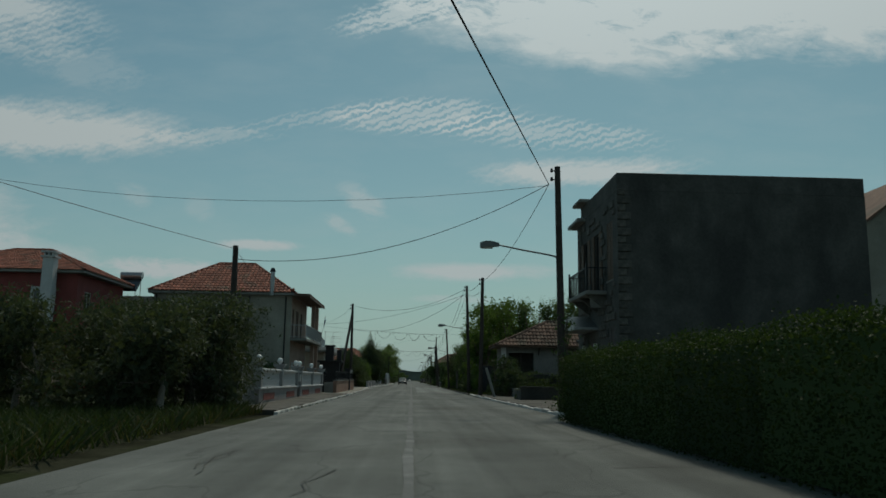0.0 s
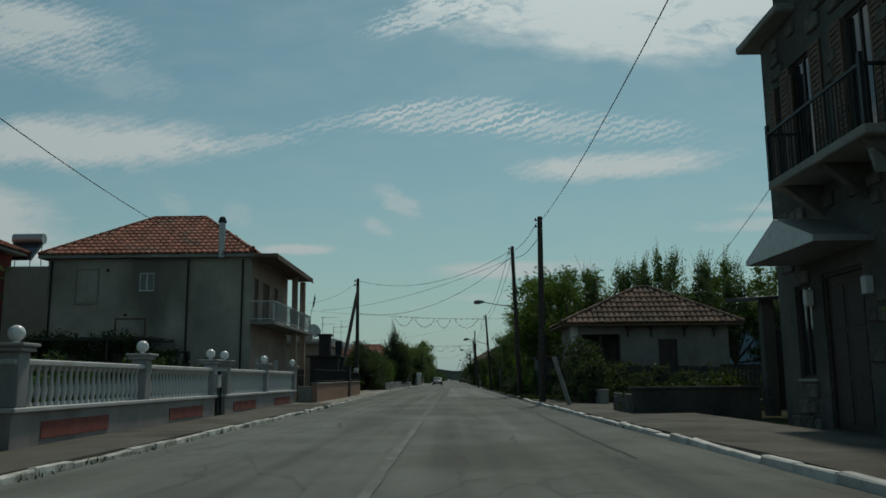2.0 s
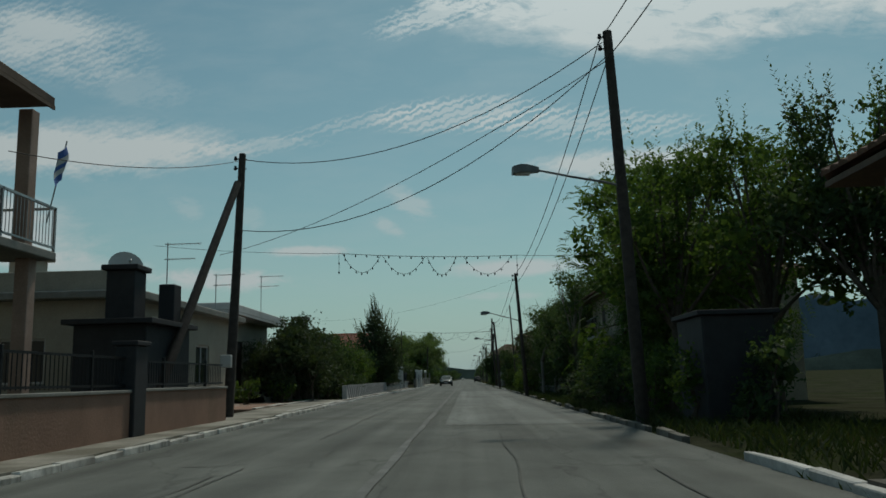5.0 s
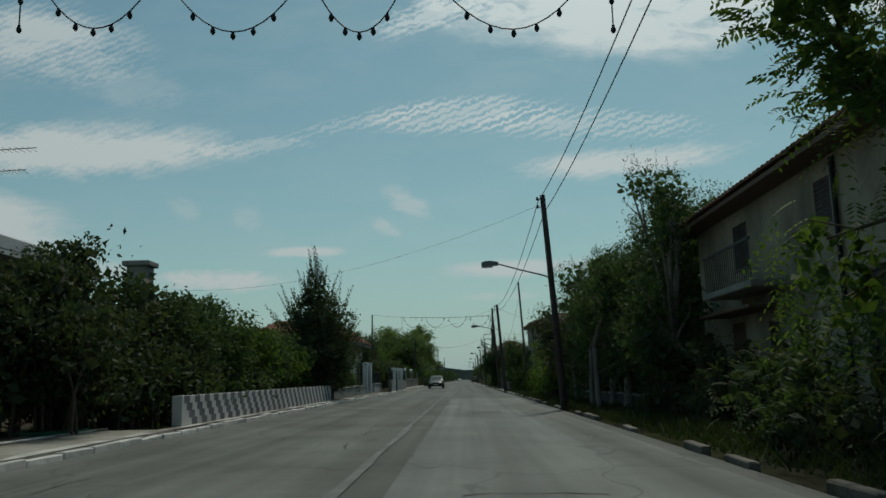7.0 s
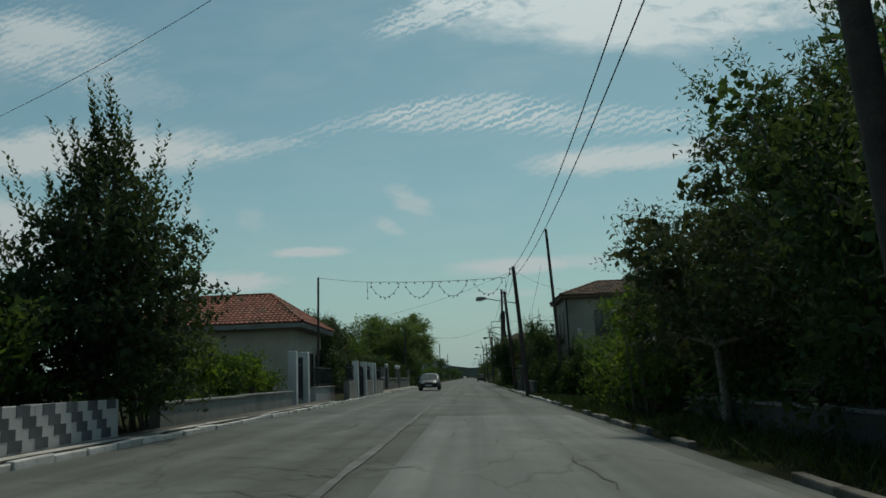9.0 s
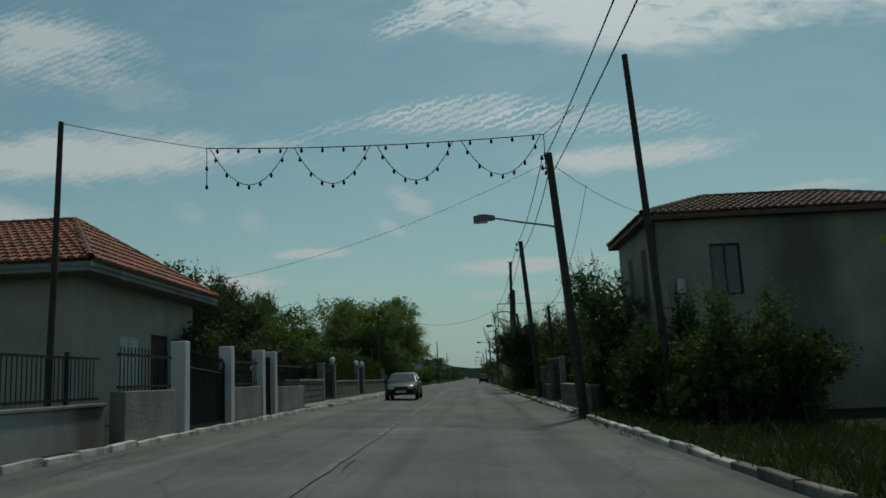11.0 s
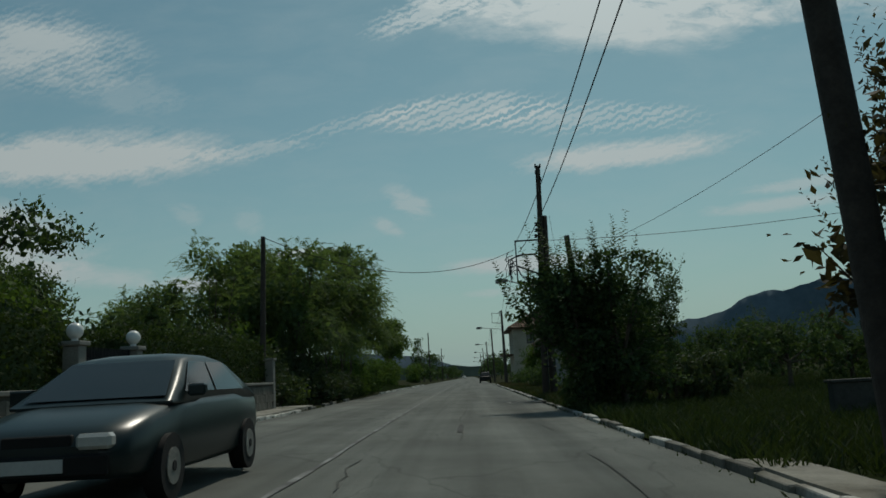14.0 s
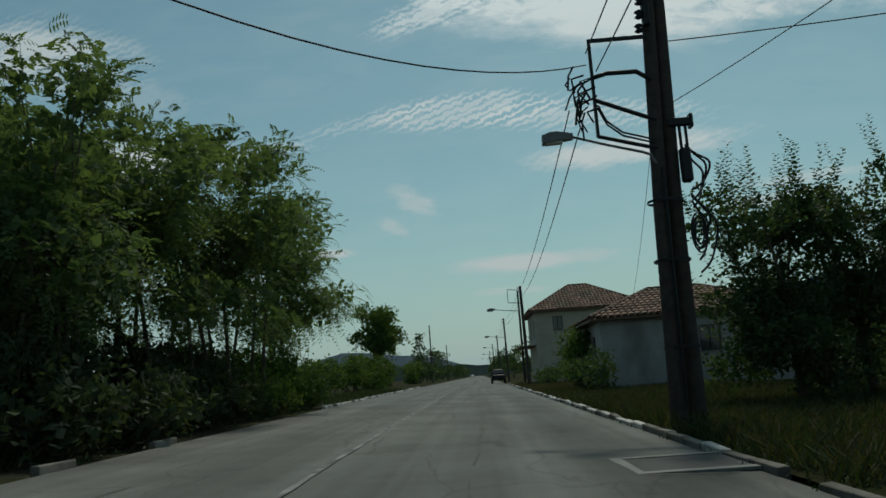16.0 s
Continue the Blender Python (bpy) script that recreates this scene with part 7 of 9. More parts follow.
for k, (x, y, h) in enumerate([(5.6, 43.6, 1.0), (6.8, 43.8, 1.15), (7.8, 44.2, 1.2), (7.0, 46.2, 1.0), (8.4, 46.4, 1.1)]):
    shrub("dark_bush", (x, y, 0), spread(RN, -.6, .6, -.6, .6, .3, h - .45, .42, 7), LEAF_HEDGE, "low dark bush behind the forecourt wall", 680 + k, "bush", "forecourt bushes", per_m3=16, leaf=.09, clump=.22, leaves=18)
fence_y = thing("slat_fence", (11.5, 50, 0), "dark slatted wooden yard fence", "fence")
part("fence_rail", Shape().box(9.5, 14.5, 50, 50.05, 1.4, 1.48).box(9.5, 14.5, 50, 50.05, .7, .78), DARKWOOD, fence_y)
part("low_wall", Shape().box(9.5, 14.5, 49.95, 50.15, -.1, .6, .01), OLDSTONE, fence_y)
for k in range(34):
    part("slat", Shape().box(9.5 + .15 * k, 9.58 + .15 * k, 49.97, 49.995, .6, 1.5), DARKWOOD, fence_y)


def cottage():
    """The low stone cottage with the old tiled hip roof."""
    t = thing("stone_cottage", (9.3, 63.5, 0), "low grey stone cottage with weathered tiled roof", "house")
    x0, x1, y0, y1, ze = 5.5, 13.0, 59.2, 62.6, 3.5
    hs = [(6.0, 7.85, -.1, 3.1), (9.65, 10.55, -.1, 2.85)]
    hw = [(60.3, 61.3, 1.0, 2.4)]
    sh = wall(Shape(), "y", y0, .4, x0, x1, -.4, ze, hs)
    wall(sh, "x", x0, .4, y0 + .4, y1 - .4, -.4, ze, hw), wall(sh, "y", y1, -.4, x0, x1, -.4, ze), wall(sh, "x", x1, -.4, y0 + .4, y1 - .4, -.4, ze)
    part("wall", sh, DINGY, t, "dingy whitewashed walls")
    part("porch_lining", Shape().box(5.92, 7.95, y0 + 1.25, y0 + 1.4, -.2, 3.4).box(7.87, 7.95, y0 + .402, y0 + 1.25, -.2, 3.4), OLDSTONE, t, "dark back wall of the recessed porch")
    part("porch_post", Shape().box(6.85, 6.97, y0 + .1, y0 + .22, -.2, 3.1, .01).box(6.0, 7.85, y0 + .12, y0 + .18, .82, .9), DARKWOOD, t, "dark wooden porch post and rail")
    for xr in (8.2, 9.3, 10.9, 12.3):
        part("bracket", Shape().box(xr - .05, xr + .05, y0 - .45, y0 - .003, 3.3, 3.42).box(xr - .04, xr + .04, y0 - .08, y0 - .004, 2.95, 3.3), DARKWOOD, t, "dark eave bracket")
    part("corner", Shape().box(x0 - .04, x0 + .3, y0 - .06, y0 - .003, -.3, 3.5).box(x0 - .05, x0 - .003, y0 + .003, y0 + 1.2, -.3, 1.3), WHITE, t, "whitewashed corner")
    door(t, "y", y0, 1, *hs[1], DARKWOOD, 2)
    window(t, "x", x0, 1, *hw[0], DARKWOOD, WOOD, shut=True)
    hip_roof(t, x0 - .55, x1 + .6, y0 - .6, y1 + .5, ze + .05, 9.1, 9.7, 60.9, 5.45, OLDTILE, .08, .26, .42)


cottage()
railing_wall("yard_wall", 5.6, 51.5, 57.5, .5, 0, CONCRETE, "low dark concrete yard wall with bushes")
lw = thing("yard_front_wall", (8, 55.5, 0), "low dark garden wall with black panels for a shaded fence", "garden wall")
part("base_wall", Shape().box(5.8, 15.8, 55.3, 55.5, -.2, .9, .01), OLDSTONE, lw)
part("fence_rail", Shape().box(6.6, 15.8, 55.38, 55.41, 1.35, 1.39).box(6.6, 15.8, 55.38, 55.41, .92, .95), IRON, lw)
# black panels stand for dark fence cloth, its shade put into the colour
for k in range(12):
    part("shaded_fence_panel", Shape().box(6.65 + .83 * k, 7.45 + .83 * k, 55.35 + .008 * (k % 2), 55.36 + .008 * (k % 2), .86, 1.5 + .05 * math.sin(k * 2.3), .002), BLACKSHEET, lw, "black fence panel with shade in its colour")
for k in range(9):
    part("fence_post", Shape().box(5.85 + .8 * k, 5.9 + .8 * k, 55.37, 55.42, .7, 1.45), IRON, lw)
for k, (x, y, z, r, m) in enumerate([(5.2, 57.2, 1.5, .75, LEAF_DEEP), (5.8, 57.8, 2.2, .7, LEAF_DEEP), (7.4, 56.2, .8, .7, LEAF_DEEP), (9.2, 56.4, .9, .7, LEAF_DEEP), (11.2, 56.6, 1.0, .8, LEAF_DEEP), (12.8, 53, .9, .9, LEAF_DEEP), (6.6, 53.2, .7, .6, LEAF_DEEP), (7.6, 54.4, .9, .7, LEAF_DEEP), (9.4, 54.2, .9, .8, LEAF_DEEP), (11, 54, 1.0, .8, LEAF_DEEP), (8.4, 48.5, .7, .6, LEAF_DEEP)]):
    shrub("yard_shrub", (x, y, 0), [(0, 0, z * .5, r * .8, r * .8, z * .5), (.1, 0, z, r, r, r * .7), (-.3, .2, z * .8, r * .6, r * .6, r * .6)], m, "leafy shrub in the cottage yard", 320 + k, "shrub", "cottage yard shrubs", per_m3=20, leaf=.09, clump=.22, leaves=24)
TRUE_METRES[0] = True
for k, (x, y, h) in enumerate([(5.0, 56.2, 2.9), (6.1, 56.6, 2.7), (7.3, 57.0, 2.1), (8.8, 57.2, 1.8), (5.3, 54.6, 2.0)]):
    shrub("hedge_bush", (x, y, G(x, y)), spread(RN, -.5, .6, -.6, .6, .4, h - .4, .55, 9), LEAF_DEEP, "dense dark bush between pavement and cottage", 640 + k, "bush", "bushes before the cottage", per_m3=14, leaf=.09, clump=.24, leaves=24)
TRUE_METRES[0] = False
solid("leaning_post", Shape().tube([(4.17, 50.75, -.1), (3.6, 50.9, 1.87)], [.085, .08], 10), CONCRETE, (4.17, 50.75, 0), "pale leaning concrete stump on the pavement", "post")
TRUE_METRES[0] = True
pole((3.62, 56.3), (3.73, 56.4, 8.3), .14, "tall dark wooden utility pole on the pavement")
TRUE_METRES[0] = False
pole((3.95, 71.0), (3.66, 71.05, 9.35), .14, "tall dark utility pole with a street lamp", lamp=(1.18, 70.4, 5.75), attach=5.3)
for k, (x, y, h, r, m) in enumerate([(5.6, 74.5, 6.8, 1.7, LEAF_MID), (8.0, 73.5, 6.9, 1.7, LEAF_MID), (11.2, 73.0, 8.0, 1.5, LEAF_MID), (14.0, 74.0, 8.8, 1.5, LEAF_MID), (17.2, 73.5, 8.3, 1.6, LEAF_MID), (20.5, 71.0, 7.8, 1.7, LEAF_MID), (24, 68, 7.6, 1.8, LEAF_MID), (17.0, 60.0, 4.4, 1.7, LEAF_DEEP), (14.8, 63.5, 5.6, 1.7, LEAF_DARK), (18.5, 65.5, 6.2, 1.9, LEAF_DARK), (9.8, 71.5, 7.4, 1.9, LEAF_DARK), (12.6, 71.0, 7.2, 1.9, LEAF_DARK), (15.6, 70.5, 7.4, 1.9, LEAF_DARK), (22.5, 66, 6.6, 1.9, LEAF_DARK)]):
    bl = spread(RN, -r, r, -r, r, h * .4, h - 1.0, r * .55, 9) + [(RN.uniform(-r, r) * .8, RN.uniform(-.5, .5), h - RN.uniform(.1, .7), .3, .3, .75) for _ in range(6)]
    tree("yard_tree", (x, y, G(x, y)), h * .35, .14, bl, m, "tall green tree behind the cottage", 340 + k, group="trees behind the cottage", per_m3=7, leaf=.13, clump=.33, leaves=26, shoots=(70, 1.1, .17, .45, .05, .4, 16))
for k in range(7):
    x, y = 4.9 + RN.uniform(0, .6), 68.5 + 2.0 * k
    shrub("roadside_bush", (x, y, G(x, y)), spread(RN, -.2, .8, -1, 1, .4, 1.7, .6, 5), LEAF_MID if k % 2 else LEAF_DARK, "overgrown bush on the road verge", 350 + k, "bush", "eastern verge bushes", per_m3=14, leaf=.09, clump=.25, leaves=24)
solid("dark_shed", Shape().box(4.9, 6.4, 69.2, 71.2, -.2, 2.2, .03).box(4.8, 6.5, 69.1, 71.3, 2.2, 2.3, .01), BLACKSHEET, (5.6, 70.2, 0), "dark sheet metal shed behind bushes", "shed")
grass("weedy_verge", [(3.75, 6.6, 60, 140)], GRASS_GREEN, "weedy green verge beside the asphalt", 34, .24, 130)
grass("dry_verge", [(3.7, 6.0, 62, 130)], GRASS_DRY, "dry grass stalks on the verge", 35, .16, 16)

# feathery ailanthus trees before the old house
for k, (x, y, h, r) in enumerate([(6.5, 84.4, 8.7, 1.6), (7.6, 82.6, 9.6, 1.9), (7.4, 79.0, 8.6, 1.7), (8.2, 84.9, 7.0, 1.4), (9.5, 79.5, 9.4, 1.9), (6.6, 81.6, 7.0, 1.4), (9.8, 84.0, 7.5, 1.5)]):
    bl = spread(RN, -r, r, -r, r, h * .2, h - .8, r * .52, 17)
    if k == 0:
        bl += [(-1.3, .6, 6.0, .8, .8, .7), (-1.6, .8, 6.9, .7, .7, .6), (-1.2, .2, 5.2, .7, .7, .6), (-.8, .2, 8.3, .8, .8, .6)]
    tree("ailanthus_tree", (x, y, G(x, y)), h * .4, .13, bl, LEAF_MID, "tall feather-leaved tree overhanging the verge", 360 + k, group="feather-leaved trees", per_m3=7, leaf=.13, clump=.4, leaves=36, style="frond")
for k in range(8):
    x, y = 4.7 + RN.uniform(-.3, .8), 77.0 + 1.5 * k
    shrub("weed_thicket", (x, y, G(x, y)), spread(RN, -.5, .9, -.8, .8, .3, 1.2 + RN.uniform(0, .6), .5, 6), LEAF_DEEP if k % 3 else LEAF_DARK, "feathery weed thicket at the road's edge", 370 + k, "bush", "weed thicket", per_m3=16, leaf=.09, clump=.25, leaves=24, style="frond")


def old_house():
    t = thing("old_farmhouse", (9.5, 92.5, 0), "derelict cream two-storey farmhouse with tiled roof", "house")
    x0, x1, y0, y1, ze = 7.1, 13.9, 86.0, 97.4, 5.0
    hw = [(88.9, 89.6, 3.7, 4.6), (90.4, 91.0, .2, 2.1), (91.9, 92.5, .2, 2.1), (86.5, 88.0, .1, 2.7), (94.0, 95.0, 1.0, 2.2), (93.4, 94.4, 3.5, 4.6)]
    sh = wall(Shape(), "x", x0, .4, y0, y1, -.4, ze, hw)
    wall(sh, "y", y0, .4, x0 + .4, x1, -.4, ze, [(9.4, 10.6, 3.4, 4.7)]), wall(sh, "y", y1, -.4, x0 + .4, x1, -.4, ze), wall(sh, "x", x1, -.4, y0 + .4, y1 - .4, -.4, ze)
    part("wall", sh, OLDPLASTER, t)
    for h in (hw[0], hw[5]):
        window(t, "x", x0, 1, *h, DARKWOOD, DARKWOOD, shut=True)
    window(t, "x", x0, 1, *hw[4], DARKWOOD, WOOD, shut=True)
    window(t, "y", y0, 1, 9.4, 10.6, 3.4, 4.7, DARKWOOD)
    for h in hw[1:3]:
        door(t, "x", x0, 1, *h, DARKWOOD)
    door(t, "x", x0, 1, *hw[3], BLACKSHEET, 2)
    hip_roof(t, x0 - .6, x1 + .6, y0 - .5, y1 + .6, ze + .05, 10.3, 10.7, 91.5, 6.95, OLDTILE, .1, .26, .42)
    part("drain_pipe", Shape().tube([(x0 - .07, 88.6, 0), (x0 - .07, 88.6, 4.85)], .05, 7), IRON, t)
    part("balcony", Shape().box(x0 - .9, x0, 90.9, 94.2, 2.75, 2.9, .02), CONCRETE, t)
    rl = part("balcony_rail", Shape().box(x0 - .88, x0 - .84, 90.9, 94.2, 3.75, 3.8), IRON, t)
    me = mesh_of("rail_bar", Shape().tube([(0, 0, 0), (0, 0, .86)], .01, 5), IRON)
    for k in range(24):
        piece("rail_bar", me, rl, (x0 - .86, 90.95 + .137 * k, 2.9))
    part("door_hood", Shape().box(x0 - .8, x0, 91.4, 95.2, 2.35, 2.42, .01), WOOD, t)


old_house()
for k, (x, y, h) in enumerate([(6.1, 90.2, 1.5), (5.9, 92.4, 1.9), (6.2, 94.6, 2.2), (5.8, 96.6, 2.4), (6.3, 98.2, 2.6)]):
    shrub("dark_bush", (x, y, G(x, y)), spread(RN, -.6, .5, -.9, .9, .3, h - .4, .5, 9), LEAF_DEEP, "dark weedy bush against the old farmhouse", 650 + k, "bush", "bushes before the farmhouse", per_m3=14, leaf=.08, clump=.24, leaves=26)
# the dark evergreen wall of trees past it
for k, (x, y, h, r) in enumerate([(6.5, 100.2, 7.0, 1.8), (7.9, 99.6, 6.9, 1.9), (6.1, 103.8, 5.7, 1.4), (8.2, 103.6, 6.9, 1.9), (6.0, 107.8, 6.2, 1.5), (8.0, 108.5, 6.5, 1.8), (10.4, 101, 6.8, 1.9), (6.3, 112.4, 5.6, 1.5), (5.75, 96.2, 6.8, 1.15)]):
    bl = spread(RN, -r * .8, r * .8, -r, r, h * .2, h - .7, r * .62, 15) + spread(RN, -r * .5, r * .9, -r, r, .5, h * .35, r * .6, 6) + [(RN.uniform(-.6, .6), RN.uniform(-.6, .6), h - .4, .8, .8, .6)]
    tree("evergreen_tree", (x, y, G(x, y)), h * .3, .15, bl, LEAF_DARK, "dark dense evergreen tree overhanging the kerb", 380 + k, bark=PALEBARK, group="dark evergreen trees", fill=.8, spray=.2, per_m3=8, leaf=.08, clump=.34, leaves=34, width=.3, shoots=(60, .6, .12, .3, .05, .6, 14))
EV = np.random.default_rng(71)
for k, (x, y, h, r) in enumerate([(6.2, 105.6, 5.9, 1.4), (6.9, 106.4, 6.6, 1.6), (5.5, 100.8, 5.6, .95), (5.5, 103.4, 5.0, .95)]):
    bl = spread(EV, -r * .9, r * .9, -r, r, h * (.15 if r > 1 else .3), h - .7, r * .55, 20)
    tree("evergreen_tree", (x, y, G(x, y)), h * .3, .15, bl, LEAF_DARK, "dark dense evergreen tree overhanging the kerb", 395 + k, bark=PALEBARK, group="dark evergreen trees", fill=.8, spray=.2, per_m3=8, leaf=.08, clump=.34, leaves=34, width=.3, shoots=(60, .6, .12, .3, .05, .6, 14))
TRUE_METRES[0] = True
for k, (x, y, h, r) in enumerate([(5.7, 116.6, 5.2, 1.5), (6.2, 120.5, 4.2, 1.3), (7.0, 114.2, 6.5, 1.9), (7.6, 118.0, 5.6, 1.6)]):
    bl = spread(RN, -r, r * .6, -r, r, h * .35, h - .6, r * .5, 11) + [(-r * 1.1, 0, h * .7, .6, .6, .5), (-r * .9, .4, h * .85, .5, .5, .4)]
    tree("olive_tree", (x, y, G(x, y)), h * .35, .12, bl, LEAF_OLIVE, "grey-green olive tree leaning over the road", 610 + k, "tree", PALEBARK, "olive trees on the verge", per_m3=10, leaf=.1, clump=.36, leaves=28, width=.3)
for k, (x, y, lean) in enumerate([(4.78, 105.9, .06), (4.62, 103.4, -.05)]):
    t = thing("bare_trunk", (x, y, G(x, y)), "straight tree trunk with whitewashed foot among evergreens", "tree trunk", "whitewashed trunks")
    z = G(x, y)
    part("whitewashed_foot", Shape().tube([(x, y, z - .15), (x + lean * .5, y, z + 1.1), (x + lean, y, z + 2.1)], [.1, .088, .08], 10), ROUGHWALL, t, "whitewashed lower trunk")
    part("upper_trunk", Shape().tube([(x + lean, y, z + 2.08), (x + lean * 2 + .3, y + .2, z + 2.9), (x + .9, y + .3, z + 3.6)], [.1, .085, .05], 8), BARK, t)
for k in range(9):
    x, y = 7.0 + RN.uniform(-.4, .6), 100 + 2.9 * k
    shrub("understorey_bush", (x, y, G(x, y)), spread(RN, -.8, 1.0, -1.5, 1.5, .4, 2.4, .9, 8), LEAF_DARK, "dark bush filling the shade below evergreens", 620 + k, "bush", "understorey below the evergreens", per_m3=8, leaf=.13, clump=.3, leaves=15)
TRUE_METRES[0] = False
TRUE_METRES[0] = True
pole((3.72, 105.4), (3.27, 105.4, 7.75), .12, "dark utility pole with street lamp among trees", lamp=(.93, 105.4, 5.2), attach=4.5)
TRUE_METRES[0] = False
railing_wall("verge_wall", 5.6, 98.0, 126.0, .4, 0, OLDSTONE, "low grey wall in the shade of trees")
for k in range(6):
    x, y = 4.7 + RN.uniform(0, .4), 116.5 + 1.7 * k
    h = 3.3 - .2 * (k % 3)
    shrub("bright_bush", (x, y, G(x, y)), spread(RN, -.5, 1.2, -1, 1, .6, h - .6, .75, 8), LEAF_BRIGHT if k == 2 else LEAF_MID, "fresh green bush spilling over the verge", 400 + k, "bush", "bright verge bushes", per_m3=12, leaf=.09, clump=.28, leaves=26)


TRUE_METRES[0] = True


def tiled_house():
    t = thing("rendered_house", (11, 153.5, -.2), "grey rendered two-storey house with tiled roof", "house")
    x0, x1, y0, y1, ze = 6.35, 15.2, 148.4, 153.8, 5.6
    hs = [(8.05, 8.98, 3.2, 4.78)]
    hw = [(149.3, 150.1, 3.2, 4.9), (151.5, 152.3, 3.2, 4.9)]
    sh = wall(Shape(), "y", y0, .35, x0, x1, -.6, ze, hs)
    wall(sh, "x", x0, .35, y0 + .35, y1 - .35, -.6, ze, hw), wall(sh, "y", y1, -.35, x0, x1, -.6, ze), wall(sh, "x", x1, -.35, y0 + .35, y1 - .35, -.6, ze)
    part("wall", sh, RENDER, t)
    window(t, "y", y0, 1, *hs[0], DARKWOOD)
    for h in hw:
        window(t, "x", x0, 1, *h, WHITE, WOOD, shut=True)
    part("drain_pipe", Shape().tube([(x0 + .05, y0 - .07, -.2), (x0 + .05, y0 - .07, 5.5)], .05, 7), IRON, t)
    part("meter_box", Shape().box(6.95, 7.2, y0 - .16, y0 - .002, 3.3, 3.75, .02), STEEL, t)
    hip_roof(t, x0 - .32, x1 + .4, y0 - .35, y1 + .35, ze + .08, 8.8, 12.6, 151.0, 6.7, OLDTILE, .12, .24, .38)


tiled_house()
pole((3.72, 146.8), (3.21, 146.8, 7.45), .13, "dark leaning utility pole with a street lamp", lamp=(.93, 146.8, 5.58), attach=5.08)
pole((5.4, 143.5), (4.93, 143.5, 9.0), .09, "thin dark wooden mast beside the verge", irons=False, group="thin masts")
pole((3.98, 164.5), (3.45, 164.4, 7.8), .135, "dark wooden utility pole leaning over the road")
pole((4.34, 160.2), (4.2, 159.9, 4.1), .075, "thin dark post leaning above the garden wall", irons=False, group="thin masts")
pole((4.9, 186.6), (4.35, 186.3, 5.8), .12, "dark wooden pole stump behind the mulberry", irons=False)
for k, (x, y, h, r, m) in enumerate([(4.95, 150.6, 4.2, 1.3, LEAF_DARK), (6.2, 146.6, 2.7, 1.2, LEAF_DARK), (6.8, 142.0, 2.3, 1.2, LEAF_DARK), (5.5, 152.8, 3.2, 1.0, LEAF_DARK), (6.4, 155.8, 3.3, 1.3, LEAF_REDDISH), (5.5, 162.9, 3.9, 1.4, LEAF_DARK), (6.4, 160.2, 3.6, 1.4, LEAF_DARK), (7.4, 165.5, 2.4, 1.2, LEAF_REDDISH), (8.6, 171.5, 1.7, 1.0, LEAF_DARK), (9.0, 159.5, 3.6, 1.4, LEAF_DARK), (8.8, 157.5, 4.0, 1.3, LEAF_DARK), (5.2, 165.4, 3.5, 1.1, LEAF_REDDISH), (6.6, 165.8, 3.2, 1.2, LEAF_DARK), (8.0, 162.6, 3.6, 1.3, LEAF_DARK)]):
    bl = spread(RN, -r * .7, r * .7, -r, r, h * .3, h - .5, r * .5, 9) + [(RN.uniform(-r, r) * .8, RN.uniform(-r, r) * .6, h - RN.uniform(-.2, .5), .2, .2, .6) for _ in range(7)]
    if k == 0:
        bl = [(b[0] - .1, *b[1:]) for b in bl] + spread(RN, -.9, .6, -.9, .9, 1.2, 3.6, .6, 8)
    tree("plum_tree", (x, y, G(x, y)), h * .35, .09, bl, m, "dark twiggy garden tree behind the stone wall", 410 + k, group="garden trees by the stone wall", per_m3=13, leaf=.09, clump=.25, leaves=26, shoots=(70, .75, .1, .42, .05, .7, 16))
for k, (x, y) in enumerate([(5.6, 141.2), (6.4, 142.8), (5.5, 144.4), (6.6, 145.6), (5.6, 147.0), (7.6, 141.5), (8.0, 144.6), (5.5, 148.9), (7.4, 147.3), (9.4, 147.2)]):
    shrub("overgrown_hedge", (x, y, G(x, y)), spread(RN, -.8, .7, -.8, .8, .4, 1.75, .7, 9), LEAF_HEDGE, "dark overgrown bush on the earth bank", 660 + k, "bush", "overgrown bushes before the rendered house", per_m3=12, leaf=.075, clump=.26, leaves=30)
for k in range(8):
    x, y = RN.uniform(5.5, 6.1), 149.5 + 2.2 * k
    shrub("understorey_bush", (x, y, G(x, y)), spread(RN, -.5, .9, -1.1, 1.1, .5, 1.9, .65, 8), LEAF_DARK if k % 3 else LEAF_REDDISH, "dark bush behind the stone garden wall", 720 + k, "bush", "bushes behind the stone wall", per_m3=10, leaf=.1, clump=.26, leaves=18)
block_wall("stone_garden_wall", 4.25, 148.2, 156.2, .72, "weathered pale block garden wall", -1, True, .1, .6, .24)
block_wall("stone_garden_wall", 4.25, 159.9, 163.3, .66, "short weathered block wall past the gate", -1, True, .1, .6, .24)
for y, hh in ((159.6, 6), (163.6, 5)):
    zz = G(4.25, y)
    t = thing("stone_pillar", (4.25, y, zz), "square block-built gate pillar with flat cap", "gate pillar", "stone gate pillars")
    part("core", Shape().box(4.07, 4.43, y - .18, y + .18, zz - .2, zz + .3 * hh), CONCRETE, t)
    me = mesh_of("block", Shape().box(-.215, .215, -.215, .215, -.145, .145, .02), BLOCK)
    for j in range(hh):
        piece("block", me, t, (4.25, y, zz + .2 + .3 * j), (0, 0, .02 * (-1) ** j))
    part("cap", Shape().box(3.97, 4.53, y - .28, y + .28, zz + .05 + .3 * hh, zz + .15 + .3 * hh, .02), CONCRETE, t)
